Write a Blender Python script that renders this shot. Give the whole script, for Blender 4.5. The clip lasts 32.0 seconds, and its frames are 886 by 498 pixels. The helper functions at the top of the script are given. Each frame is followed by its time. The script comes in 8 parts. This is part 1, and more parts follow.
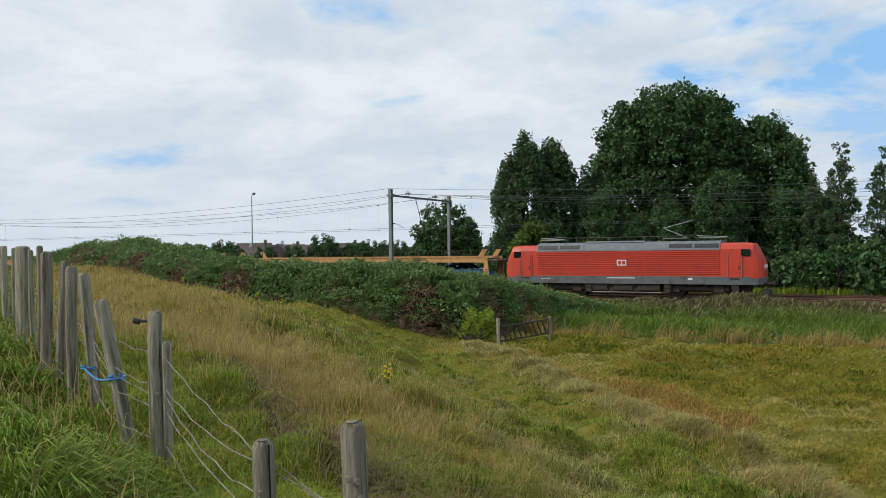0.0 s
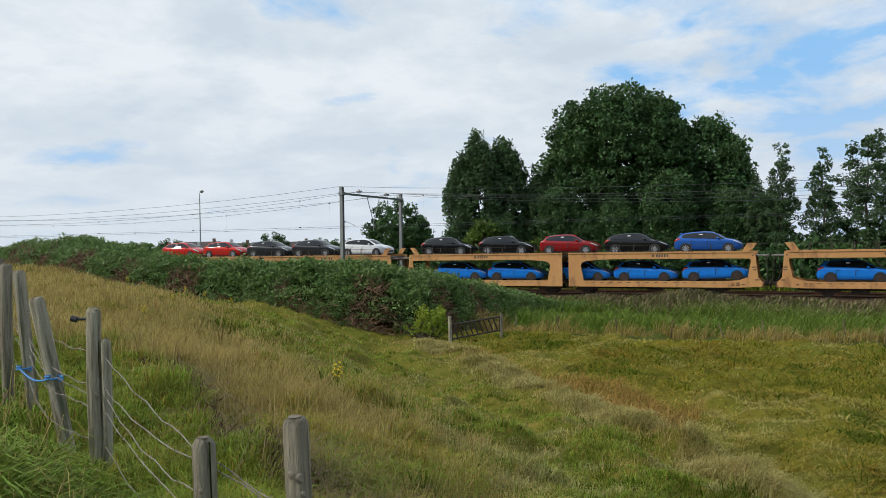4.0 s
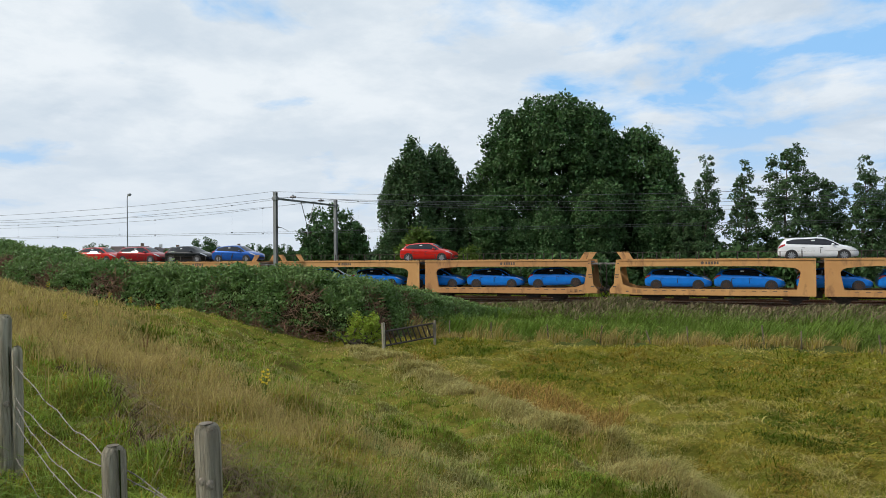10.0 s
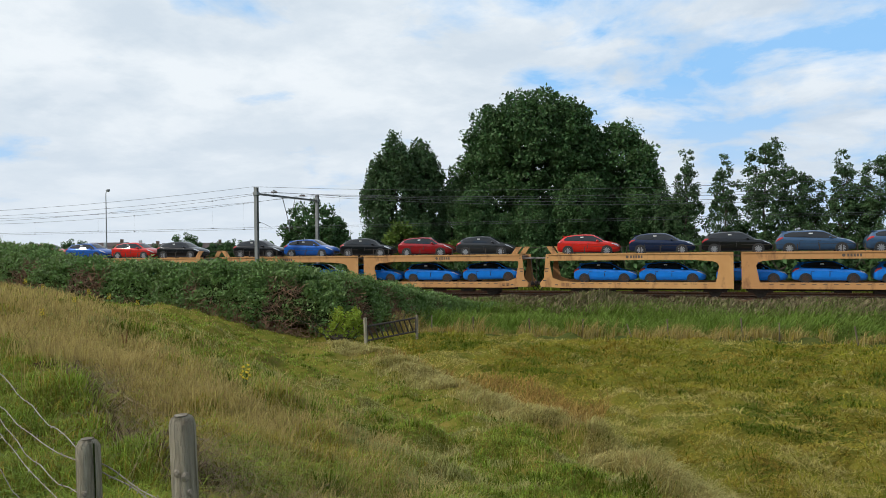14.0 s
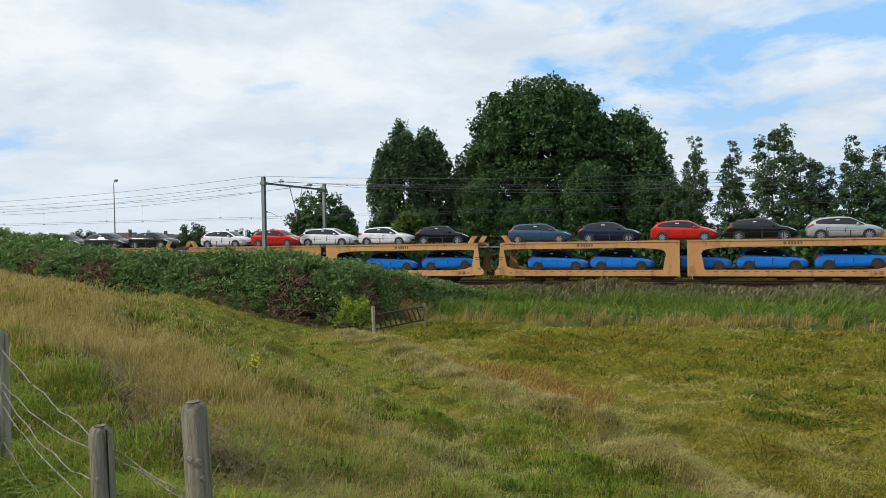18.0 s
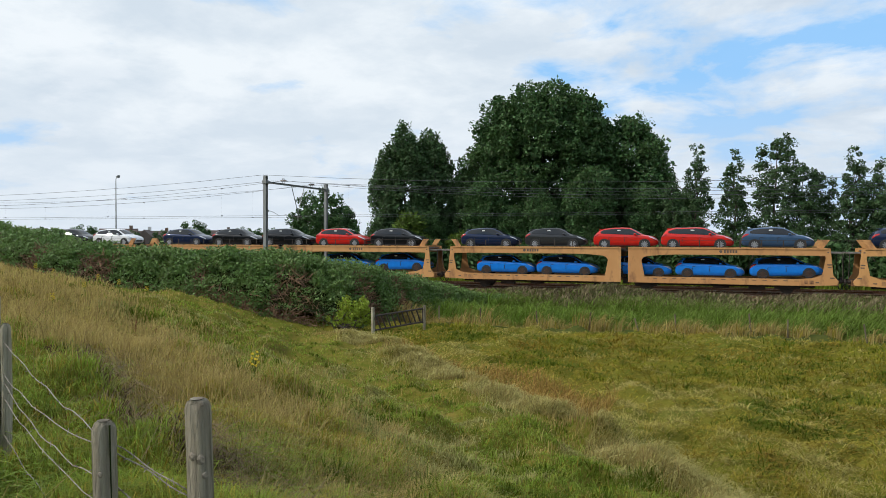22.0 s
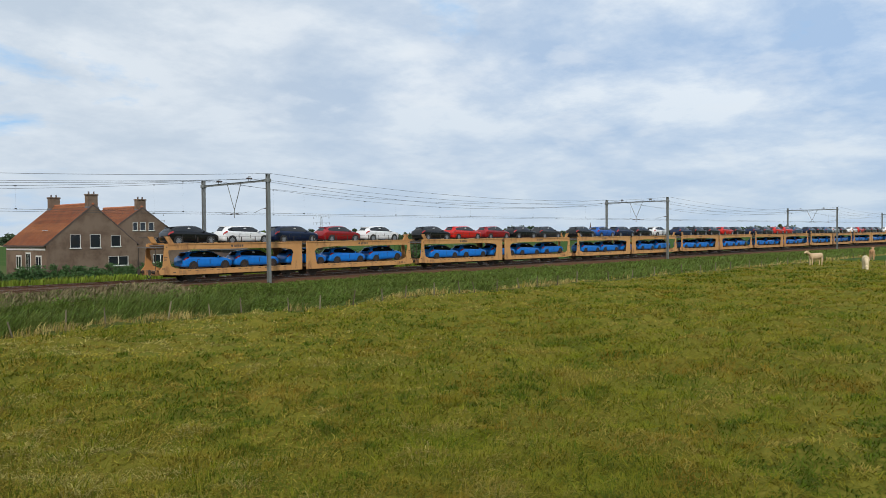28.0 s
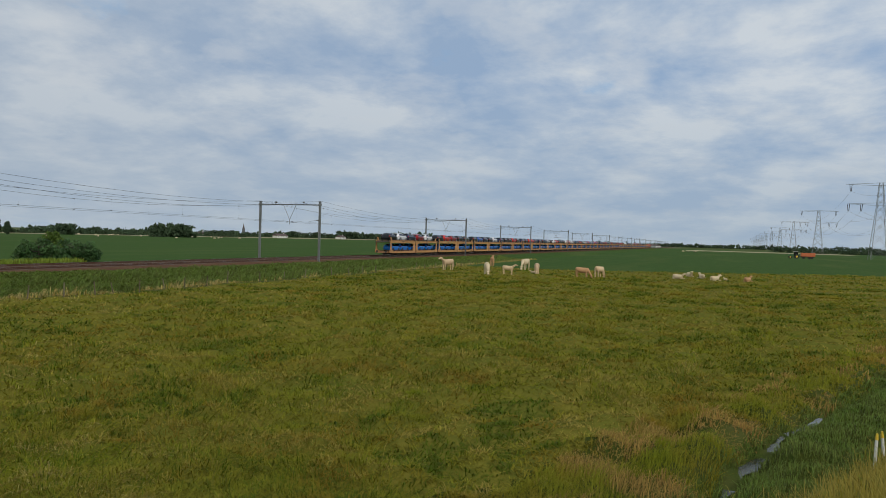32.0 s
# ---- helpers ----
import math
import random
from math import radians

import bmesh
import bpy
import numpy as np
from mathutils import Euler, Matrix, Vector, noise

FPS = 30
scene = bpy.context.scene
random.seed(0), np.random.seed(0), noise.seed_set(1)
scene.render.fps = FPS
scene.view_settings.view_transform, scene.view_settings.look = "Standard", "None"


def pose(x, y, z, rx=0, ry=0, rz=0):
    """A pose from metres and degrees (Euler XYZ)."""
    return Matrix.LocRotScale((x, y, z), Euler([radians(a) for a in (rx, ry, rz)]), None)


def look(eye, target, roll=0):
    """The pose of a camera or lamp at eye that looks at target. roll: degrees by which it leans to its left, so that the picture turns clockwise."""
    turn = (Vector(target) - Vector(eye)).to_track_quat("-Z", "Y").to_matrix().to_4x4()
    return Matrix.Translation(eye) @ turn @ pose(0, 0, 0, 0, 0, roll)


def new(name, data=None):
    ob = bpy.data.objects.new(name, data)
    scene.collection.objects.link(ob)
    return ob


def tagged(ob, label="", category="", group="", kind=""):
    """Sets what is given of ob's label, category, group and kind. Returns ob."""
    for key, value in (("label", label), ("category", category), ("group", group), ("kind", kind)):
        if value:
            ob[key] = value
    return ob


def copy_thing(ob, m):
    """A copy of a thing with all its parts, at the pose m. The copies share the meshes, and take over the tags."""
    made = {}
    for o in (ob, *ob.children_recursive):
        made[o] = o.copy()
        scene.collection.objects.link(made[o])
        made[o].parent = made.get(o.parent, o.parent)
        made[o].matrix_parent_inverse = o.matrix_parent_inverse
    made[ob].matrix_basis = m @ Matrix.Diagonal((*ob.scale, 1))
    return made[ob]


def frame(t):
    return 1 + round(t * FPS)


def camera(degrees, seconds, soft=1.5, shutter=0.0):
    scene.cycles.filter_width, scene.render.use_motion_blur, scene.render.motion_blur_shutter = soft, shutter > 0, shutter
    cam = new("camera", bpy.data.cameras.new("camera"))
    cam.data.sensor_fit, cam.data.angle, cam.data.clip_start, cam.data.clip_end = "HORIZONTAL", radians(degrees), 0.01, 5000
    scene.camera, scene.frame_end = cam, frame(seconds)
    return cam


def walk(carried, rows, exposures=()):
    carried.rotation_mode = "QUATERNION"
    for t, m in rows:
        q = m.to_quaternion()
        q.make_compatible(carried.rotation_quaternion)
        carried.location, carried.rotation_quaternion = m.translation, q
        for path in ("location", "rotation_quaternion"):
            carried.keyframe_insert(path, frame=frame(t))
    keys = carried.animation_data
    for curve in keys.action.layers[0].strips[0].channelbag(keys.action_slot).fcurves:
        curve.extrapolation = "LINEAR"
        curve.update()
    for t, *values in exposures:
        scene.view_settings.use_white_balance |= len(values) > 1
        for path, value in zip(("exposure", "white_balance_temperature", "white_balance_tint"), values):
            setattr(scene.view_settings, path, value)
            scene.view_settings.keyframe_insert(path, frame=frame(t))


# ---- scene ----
cam = camera(60.31, 32.0, soft=0.7)
PATH = [
    (0.0, pose(11.863, -56.521, 3.799, 90.000, 0.783, 32.848)),
    (0.5, pose(11.868, -56.519, 3.797, 90.033, 0.775, 32.168)),
    (1.0, pose(11.884, -56.519, 3.794, 90.096, 0.761, 31.372)),
    (1.5, pose(11.890, -56.512, 3.793, 90.102, 0.875, 30.743)),
    (2.0, pose(11.889, -56.501, 3.789, 90.121, 0.873, 30.200)),
    (2.5, pose(11.879, -56.494, 3.784, 90.114, 0.891, 29.903)),
    (3.0, pose(11.868, -56.489, 3.777, 90.070, 0.870, 29.474)),
    (3.5, pose(11.870, -56.489, 3.774, 89.966, 0.882, 29.317)),
    (5.5, pose(11.929, -56.501, 3.775, 89.559, 0.889, 29.002)),
    (6.0, pose(11.925, -56.496, 3.772, 89.599, 0.868, 28.841)),
    (6.5, pose(11.919, -56.498, 3.774, 89.655, 0.863, 28.719)),
    (7.0, pose(11.915, -56.499, 3.774, 89.728, 0.849, 28.453)),
    (7.5, pose(11.932, -56.511, 3.778, 89.847, 0.824, 28.211)),
    (8.0, pose(11.936, -56.505, 3.775, 89.933, 0.755, 27.876)),
    (8.5, pose(11.943, -56.500, 3.774, 90.072, 0.709, 27.361)),
    (9.0, pose(11.965, -56.488, 3.774, 90.212, 0.617, 26.377)),
    (9.5, pose(12.015, -56.527, 3.783, 90.242, 0.565, 24.985)),
    (10.0, pose(12.003, -56.517, 3.780, 90.268, 0.527, 24.465)),
    (10.5, pose(12.009, -56.524, 3.781, 90.260, 0.583, 24.199)),
    (11.0, pose(12.021, -56.536, 3.784, 90.287, 0.551, 24.002)),
    (11.5, pose(12.034, -56.533, 3.785, 90.412, 0.535, 23.634)),
    (12.0, pose(12.034, -56.526, 3.781, 90.439, 0.447, 23.293)),
    (12.5, pose(12.057, -56.541, 3.781, 90.384, 0.488, 23.212)),
    (13.0, pose(12.026, -56.512, 3.770, 90.235, 0.556, 23.177)),
    (13.5, pose(12.037, -56.522, 3.767, 90.080, 0.637, 23.123)),
    (14.0, pose(12.037, -56.516, 3.762, 89.874, 0.779, 23.148)),
    (14.5, pose(12.021, -56.501, 3.755, 89.657, 0.874, 23.132)),
    (16.5, pose(12.003, -56.498, 3.747, 89.152, 1.058, 23.407)),
    (17.0, pose(12.016, -56.505, 3.751, 89.101, 1.045, 23.472)),
    (17.5, pose(12.024, -56.504, 3.750, 89.024, 1.027, 23.555)),
    (18.0, pose(12.007, -56.500, 3.747, 89.041, 1.027, 23.679)),
    (18.5, pose(12.008, -56.517, 3.750, 89.041, 0.942, 23.761)),
    (19.0, pose(12.007, -56.536, 3.758, 89.097, 0.688, 23.802)),
    (19.5, pose(11.974, -56.511, 3.750, 89.166, 0.340, 23.780)),
    (20.0, pose(11.953, -56.491, 3.743, 89.232, 0.170, 23.742)),
    (20.5, pose(11.966, -56.504, 3.743, 89.261, 0.118, 23.733)),
    (21.0, pose(11.993, -56.524, 3.750, 89.225, 0.030, 23.730)),
    (21.5, pose(11.989, -56.523, 3.748, 89.207, -0.050, 23.732)),
    (22.0, pose(12.000, -56.528, 3.750, 89.215, -0.117, 23.727)),
    (22.5, pose(12.008, -56.528, 3.751, 89.160, -0.135, 23.697)),
    (23.0, pose(12.008, -56.517, 3.750, 89.076, -0.058, 23.641)),
    (23.5, pose(12.006, -56.517, 3.744, 88.963, -0.050, 23.454)),
    (24.0, pose(12.010, -56.502, 3.740, 88.889, 0.085, 23.224)),
    (24.5, pose(12.037, -56.518, 3.741, 88.806, 0.232, 22.959)),
    (26.5, pose(12.047, -56.522, 3.738, 87.927, 0.578, -6.802)),
    (27.0, pose(12.098, -56.529, 3.738, 88.262, 0.937, -21.075)),
    (27.5, pose(12.154, -56.533, 3.740, 88.677, 0.638, -34.493)),
    (28.0, pose(12.184, -56.546, 3.736, 88.866, 0.498, -45.322)),
    (28.5, pose(12.195, -56.539, 3.739, 88.786, 0.308, -53.398)),
    (29.0, pose(12.199, -56.534, 3.744, 88.623, -0.119, -58.225)),
    (29.5, pose(12.200, -56.529, 3.732, 88.543, -0.481, -60.722)),
    (30.0, pose(12.197, -56.542, 3.747, 88.556, -0.827, -64.074)),
    (30.5, pose(12.203, -56.562, 3.746, 88.687, -1.226, -68.081)),
    (31.0, pose(12.204, -56.557, 3.751, 88.870, -1.490, -70.086)),
    (31.5, pose(12.214, -56.573, 3.756, 89.083, -1.622, -70.757)),
    (32.0, pose(12.210, -56.570, 3.753, 89.225, -1.625, -70.931)),
]
# the clip's camera darkens its picture as it turns to the open fields
EXPOSURES = [(0.0, -0.06), (9.0, 0.0), (20.0, 0.07), (24.5, 0.10), (25.5, 0.2), (26.5, 0.28), (27.0, 0.30), (28.0, -0.05), (29.0, -0.24), (30.0, -0.31), (31.0, -0.44), (32.0, -0.55)]
walk(cam, PATH, EXPOSURES)

# ---- the line of the railway: straight to the east, a slight bend in the west ----
BEND_START, BEND_R, BEND_END = 82.12, 1334.9, -90.0
RAIL = 0.2            # height of the rail heads
FAR_TRACK = 4.7       # the second track lies this far behind the first


def track(s, d=0.0):
    """Place and heading at s metres along the near track, d metres to its left."""
    th0 = (BEND_START - BEND_END) / BEND_R
    if s >= BEND_START:
        x, y, th = s, 0.0, 0.0
    elif s >= BEND_END:
        th = (BEND_START - s) / BEND_R
        x, y = BEND_START - BEND_R * math.sin(th), -BEND_R * (1 - math.cos(th))
    else:
        th = th0
        x = BEND_START - BEND_R * math.sin(th) - (BEND_END - s) * math.cos(th)
        y = -BEND_R * (1 - math.cos(th)) - (BEND_END - s) * math.sin(th)
    return x - math.sin(th) * d, y + math.cos(th) * d, th


# the train's front coupling plane (between engine and first wagon) at a time
RUN = [(0.0, -16.6), (2.0, 35.3), (5.5, 126.1), (8.25, 197.5), (12.5, 308.7), (24.5, 621.3), (26.5, 673.2), (28.5, 725.5), (32.0, 816.8)]


def run(t):
    return float(np.interp(t, [a for a, _ in RUN], [b for _, b in RUN]))


# ---- world and sun ----
SUN_DIR = Vector((-0.62, -0.52, 0.60)).normalized()
world = bpy.data.worlds.new("sky")
scene.world = world
world.use_nodes = True
wn, wl = world.node_tree.nodes, world.node_tree.links
wn.clear()


def wnode(kind, **kw):
    n = wn.new(kind)
    for k, v in kw.items():
        if k == "operation":
            n.operation = v
        elif k == "blend":
            n.blend_type = v
        elif k == "dtype":
            n.data_type = v
    return n


def wmath(op, a, b=None, clamp=False):
    n = wn.new("ShaderNodeMath")
    n.operation, n.use_clamp = op, clamp
    for i, v in enumerate((a, b)):
        if v is None:
            continue
        if isinstance(v, (int, float)):
            n.inputs[i].default_value = v
        else:
            wl.new(v, n.inputs[i])
    return n.outputs[0]


def wmix(fac, a, b):
    n = wn.new("ShaderNodeMix")
    n.data_type = "RGBA"
    for i, v in ((0, fac), (6, a), (7, b)):
        if isinstance(v, (int, float)):
            n.inputs[i].default_value = v
        elif isinstance(v, tuple):
            n.inputs[i].default_value = (*v, 1)
        else:
            wl.new(v, n.inputs[i])
    return n.outputs[2]


def wramp(fac, stops):
    n = wn.new("ShaderNodeValToRGB")
    e = n.color_ramp.elements
    while len(e) < len(stops):
        e.new(0.5)
    for el, (p, c) in zip(e, stops):
        el.position, el.color = p, (c, c, c, 1)
    wl.new(fac, n.inputs[0])
    return n.outputs[0]


sky = wn.new("ShaderNodeTexSky")
sky.sky_type, sky.sun_disc = "NISHITA", False
sky.sun_elevation = math.asin(SUN_DIR.z)
sky.sun_rotation = math.atan2(SUN_DIR.x, SUN_DIR.y)
sky.air_density, sky.dust_density, sky.ozone_density = 1.0, 1.5, 1.5
tc = wn.new("ShaderNodeTexCoord")
sep = wn.new("ShaderNodeSeparateXYZ")
wl.new(tc.outputs["Generated"], sep.inputs[0])
zc = wmath("ADD", wmath("MAXIMUM", sep.outputs[2], 0.0), 0.22)
cu, cv = wmath("DIVIDE", sep.outputs[0], zc), wmath("DIVIDE", sep.outputs[1], zc)
comb = wn.new("ShaderNodeCombineXYZ")
wl.new(cu, comb.inputs[0])
wl.new(cv, comb.inputs[1])


def wnoise(scale, detail, rough, shift, distort=0.0):
    m = wn.new("ShaderNodeMapping")
    m.inputs["Location"].default_value = shift
    wl.new(comb.outputs[0], m.inputs[0])
    n = wn.new("ShaderNodeTexNoise")
    n.inputs["Scale"].default_value, n.inputs["Detail"].default_value = scale, detail
    n.inputs["Roughness"].default_value, n.inputs["Distortion"].default_value = rough, distort
    wl.new(m.outputs[0], n.inputs["Vector"])
    return n.outputs[0]


big = wnoise(0.75, 3, 0.5, (1.3, 4.1, 0), 0.3)
fine = wnoise(2.6, 9, 0.62, (7.0, 2.0, 0), 0.25)
shade = wnoise(1.9, 9, 0.60, (3.0, 9.0, 0), 0.12)
# glow of the clouds towards the sun
dot = wn.new("ShaderNodeVectorMath")
dot.operation = "DOT_PRODUCT"
wl.new(tc.outputs["Generated"], dot.inputs[0])
dot.inputs[1].default_value = (-0.93, 0.30, 0.25)
glow = wramp(wmath("ADD", wmath("MULTIPLY", dot.outputs["Value"], 0.5), 0.5), [(0.05, 0.0), (0.85, 1.0)])
east = wramp(wmath("ADD", wmath("MULTIPLY", dot.outputs["Value"], -0.5), 0.5), [(0.55, 0.0), (0.97, 1.0)])
# the clouds break up north-east of the viewer
gap = wn.new("ShaderNodeVectorMath")
gap.operation = "DOT_PRODUCT"
wl.new(tc.outputs["Generated"], gap.inputs[0])
gap.inputs[1].default_value = (0.02, 0.972, 0.23)
breaks = wramp(gap.outputs["Value"], [(0.925, 0.0), (0.985, 1.0)])
puffs = wnoise(2.7, 9, 0.55, (2.2, 5.5, 0), 0.3)
cover = wmath("ADD", wmath("MULTIPLY", big, 0.34), wmath("ADD", wmath("MULTIPLY", fine, 0.22), wmath("MULTIPLY", puffs, 0.44)))
cover = wramp(wmath("SUBTRACT", cover, wmath("SUBTRACT", wmath("MULTIPLY", breaks, 0.094), wmath("ADD", wmath("MULTIPLY", east, 0.08), 0.030))), [(0.390, 0.06), (0.425, 0.55), (0.475, 1.0)])
dark_cloud = wmix(east, wmix(glow, (4.4, 5.5, 7.1), (6.3, 7.2, 8.1)), (4.0, 5.8, 8.5))
light_cloud = wmix(east, wmix(glow, (6.5, 7.4, 8.5), (8.3, 8.9, 9.4)), (8.7, 9.5, 10.3))
cloud = wmix(wramp(shade, [(0.39, 0.0), (0.50, 0.40), (0.62, 1.0)]), dark_cloud, light_cloud)
rims = wmath("MULTIPLY", wramp(wnoise(2.9, 10, 0.55, (5.0, 1.0, 0), 0.1), [(0.53, 0.0), (0.63, 1.0)]), wmath("SUBTRACT", 0.42, wmath("MULTIPLY", east, 0.10)))
cloud = wmix(rims, cloud, (8.6, 9.1, 9.6))
blue = wmix(0.88, sky.outputs[0], (2.9, 6.0, 10.0))
# pale haze low over the land
low = wramp(sep.outputs[2], [(0.0, 0.75), (0.20, 0.0)])
allsky = wmix(low, wmix(cover, blue, cloud), wmix(glow, (5.3, 6.5, 7.7), (6.7, 7.5, 8.4)))
back = wn.new("ShaderNodeBackground")
back.inputs["Strength"].default_value = 0.1
wl.new(allsky, back.inputs["Color"])
outw = wn.new("ShaderNodeOutputWorld")
wl.new(back.outputs[0], outw.inputs[0])

sun_data = bpy.data.lights.new("sun", "SUN")
sun_data.energy, sun_data.angle, sun_data.color = 2.7, radians(5), (1.0, 0.94, 0.85)
sun = new("sun", sun_data)
sun.matrix_world = look(SUN_DIR * 100, (0, 0, 0))


# ---- materials ----
def mat(name, c1, c2=None, scale=2.0, rough=0.7, metal=0.0, bump=0.0, bscale=20.0, island=0.0, objrand=0.0,
        coat=0.0, c3=None, scale3=0.3, cover3=0.5, stretch=(1, 1, 1), trans=0.0, spec=0.5):
    """A procedural surface: two colours mixed by a noise, a third in larger stains, relief, and variation piece by piece."""
    m = bpy.data.materials.new(name)
    m.use_nodes = True
    nt = m.node_tree
    n, l = nt.nodes, nt.links
    p = n["Principled BSDF"]
    p.inputs["Roughness"].default_value, p.inputs["Metallic"].default_value = rough, metal
    p.inputs["Coat Weight"].default_value = coat
    p.inputs["Coat Roughness"].default_value = 0.06
    p.inputs["Specular IOR Level"].default_value = spec
    tc = n.new("ShaderNodeTexCoord")
    mp = n.new("ShaderNodeMapping")
    mp.inputs["Scale"].default_value = stretch
    l.new(tc.outputs["Object"], mp.inputs[0])

    def noise_tex(sc, det=5.0, rg=0.6):
        t = n.new("ShaderNodeTexNoise")
        t.inputs["Scale"].default_value, t.inputs["Detail"].default_value, t.inputs["Roughness"].default_value = sc, det, rg
        l.new(mp.outputs[0], t.inputs["Vector"])
        return t.outputs[0]

    def mix(fac, a, b, blend="MIX"):
        x = n.new("ShaderNodeMix")
        x.data_type, x.blend_type = "RGBA", blend
        for i, v in ((0, fac), (6, a), (7, b)):
            if isinstance(v, (int, float)):
                x.inputs[i].default_value = v
            elif isinstance(v, tuple):
                x.inputs[i].default_value = (*v, 1)
            else:
                l.new(v, x.inputs[i])
        return x.outputs[2]

    def ramp(fac, a, b):
        r = n.new("ShaderNodeMapRange")
        r.inputs[1].default_value, r.inputs[2].default_value = a, b
        l.new(fac, r.inputs[0])
        return r.outputs[0]

    c2 = c2 or tuple(v * 0.8 for v in c1)
    col = mix(ramp(noise_tex(scale), 0.32, 0.68), c1, c2)
    if c3:
        col = mix(ramp(noise_tex(scale3, 6), cover3 - 0.08, cover3 + 0.08), col, c3)
    if island or objrand:
        if island:
            g = n.new("ShaderNodeNewGeometry")
            src, amt = g.outputs["Random Per Island"], island
        else:
            g = n.new("ShaderNodeObjectInfo")
            src, amt = g.outputs["Random"], objrand
        hsv = n.new("ShaderNodeHueSaturation")
        mr = n.new("ShaderNodeMapRange")
        mr.inputs[3].default_value, mr.inputs[4].default_value = 1 - amt, 1 + amt
        l.new(src, mr.inputs[0])
        l.new(mr.outputs[0], hsv.inputs["Value"])
        mh = n.new("ShaderNodeMapRange")
        mh.inputs[3].default_value, mh.inputs[4].default_value = 0.5 - 0.03 * amt, 0.5 + 0.03 * amt
        l.new(src, mh.inputs[0])
        l.new(mh.outputs[0], hsv.inputs["Hue"])
        l.new(col, hsv.inputs["Color"])
        col = hsv.outputs[0]
    l.new(col, p.inputs["Base Color"])
    if bump:
        b = n.new("ShaderNodeBump")
        b.inputs["Strength"].default_value = bump
        b.inputs["Distance"].default_value = 0.05
        l.new(noise_tex(bscale, 6), b.inputs["Height"])
        l.new(b.outputs[0], p.inputs["Normal"])
    if trans:
        p.inputs["Subsurface Weight"].default_value = 0.0
        tr = n.new("ShaderNodeBsdfTranslucent")
        l.new(col, tr.inputs["Color"])
        ms = n.new("ShaderNodeMixShader")
        ms.inputs[0].default_value = trans
        l.new(p.outputs[0], ms.inputs[1])
        l.new(tr.outputs[0], ms.inputs[2])
        l.new(ms.outputs[0], n["Material Output"].inputs[0])
    return m


def glass_mat(name, tint, rough=0.03):
    m = bpy.data.materials.new(name)
    m.use_nodes = True
    p = m.node_tree.nodes["Principled BSDF"]
    p.inputs["Base Color"].default_value = (*tint, 1)
    p.inputs["Roughness"].default_value = rough
    p.inputs["Specular IOR Level"].default_value = 0.55
    return m


M = {}
M["pasture"] = mat("pasture", (0.172, 0.152, 0.026), (0.108, 0.108, 0.016), 3.2, 1.0, bump=1.0, bscale=5, c3=(0.115, 0.122, 0.020), scale3=0.45, cover3=0.55, spec=0.02)
M["dike_grass"] = mat("dike_grass", (0.190, 0.150, 0.034), (0.100, 0.120, 0.014), 5.0, 1.0, bump=1.0, bscale=7, c3=(0.085, 0.055, 0.032), scale3=0.55, cover3=0.68, spec=0.03)
M["trodden"] = mat("trodden_brown_soil", (0.105, 0.066, 0.030), (0.055, 0.036, 0.017), 6.0, 1.0, bump=1.0, bscale=12, c3=(0.080, 0.072, 0.028), scale3=1.2, cover3=0.58, spec=0.03)
M["lush"] = mat("lush_grass_soil", (0.040, 0.062, 0.010), (0.060, 0.066, 0.014), 3.0, 1.0, bump=0.9, bscale=14, spec=0.05)
M["verge"] = mat("verge", (0.048, 0.072, 0.013), (0.078, 0.082, 0.022), 1.1, 1.0, bump=0.9, bscale=7, spec=0.05)
M["crop"] = mat("crop_field", (0.038, 0.078, 0.014), (0.048, 0.092, 0.018), 0.4, 1.0, bump=0.5, bscale=4, stretch=(0.3, 2.0, 1), c3=(0.066, 0.098, 0.024), scale3=0.03, cover3=0.6, spec=0.05)
M["stubble"] = mat("stubble_field", (0.34, 0.28, 0.14), (0.26, 0.23, 0.12), 0.05, 0.95)
M["farland"] = mat("far_farmland", (0.058, 0.092, 0.022), (0.085, 0.100, 0.032), 0.02, 1.0, spec=0.05)
M["ballast"] = mat("ballast_stone", (0.165, 0.088, 0.045), (0.085, 0.047, 0.027), 9, 1.0, bump=1.0, bscale=30, c3=(0.105, 0.052, 0.030), scale3=0.4, spec=0.1)
M["rail"] = mat("rusty_rail_steel", (0.115, 0.055, 0.033), (0.16, 0.085, 0.05), 3, 0.6, metal=0.4)
M["railhead"] = mat("worn_rail_head", (0.42, 0.40, 0.38), (0.30, 0.27, 0.25), 3, 0.3, metal=0.9)
M["sleeper"] = mat("concrete_sleeper", (0.12, 0.095, 0.078), (0.075, 0.058, 0.048), 6, 0.95, island=0.2)
M["galv"] = mat("weathered_galvanised_steel", (0.27, 0.28, 0.27), (0.19, 0.20, 0.195), 2.5, 0.55, metal=0.5, stretch=(1, 1, 0.3))
M["wire"] = mat("oxidised_copper_wire", (0.08, 0.09, 0.095), (0.06, 0.065, 0.07), 1, 0.6, metal=0.3)
M["insul"] = mat("brown_insulator", (0.075, 0.05, 0.045), (0.05, 0.035, 0.03), 4, 0.25)
M["tan"] = mat("wagon_tan_paint", (0.560, 0.300, 0.115), (0.490, 0.245, 0.088), 0.8, 0.6, objrand=0.09, c3=(0.300, 0.150, 0.065), scale3=1.9, cover3=0.62, bump=0.05, spec=0.3, stretch=(1, 1, 0.45))
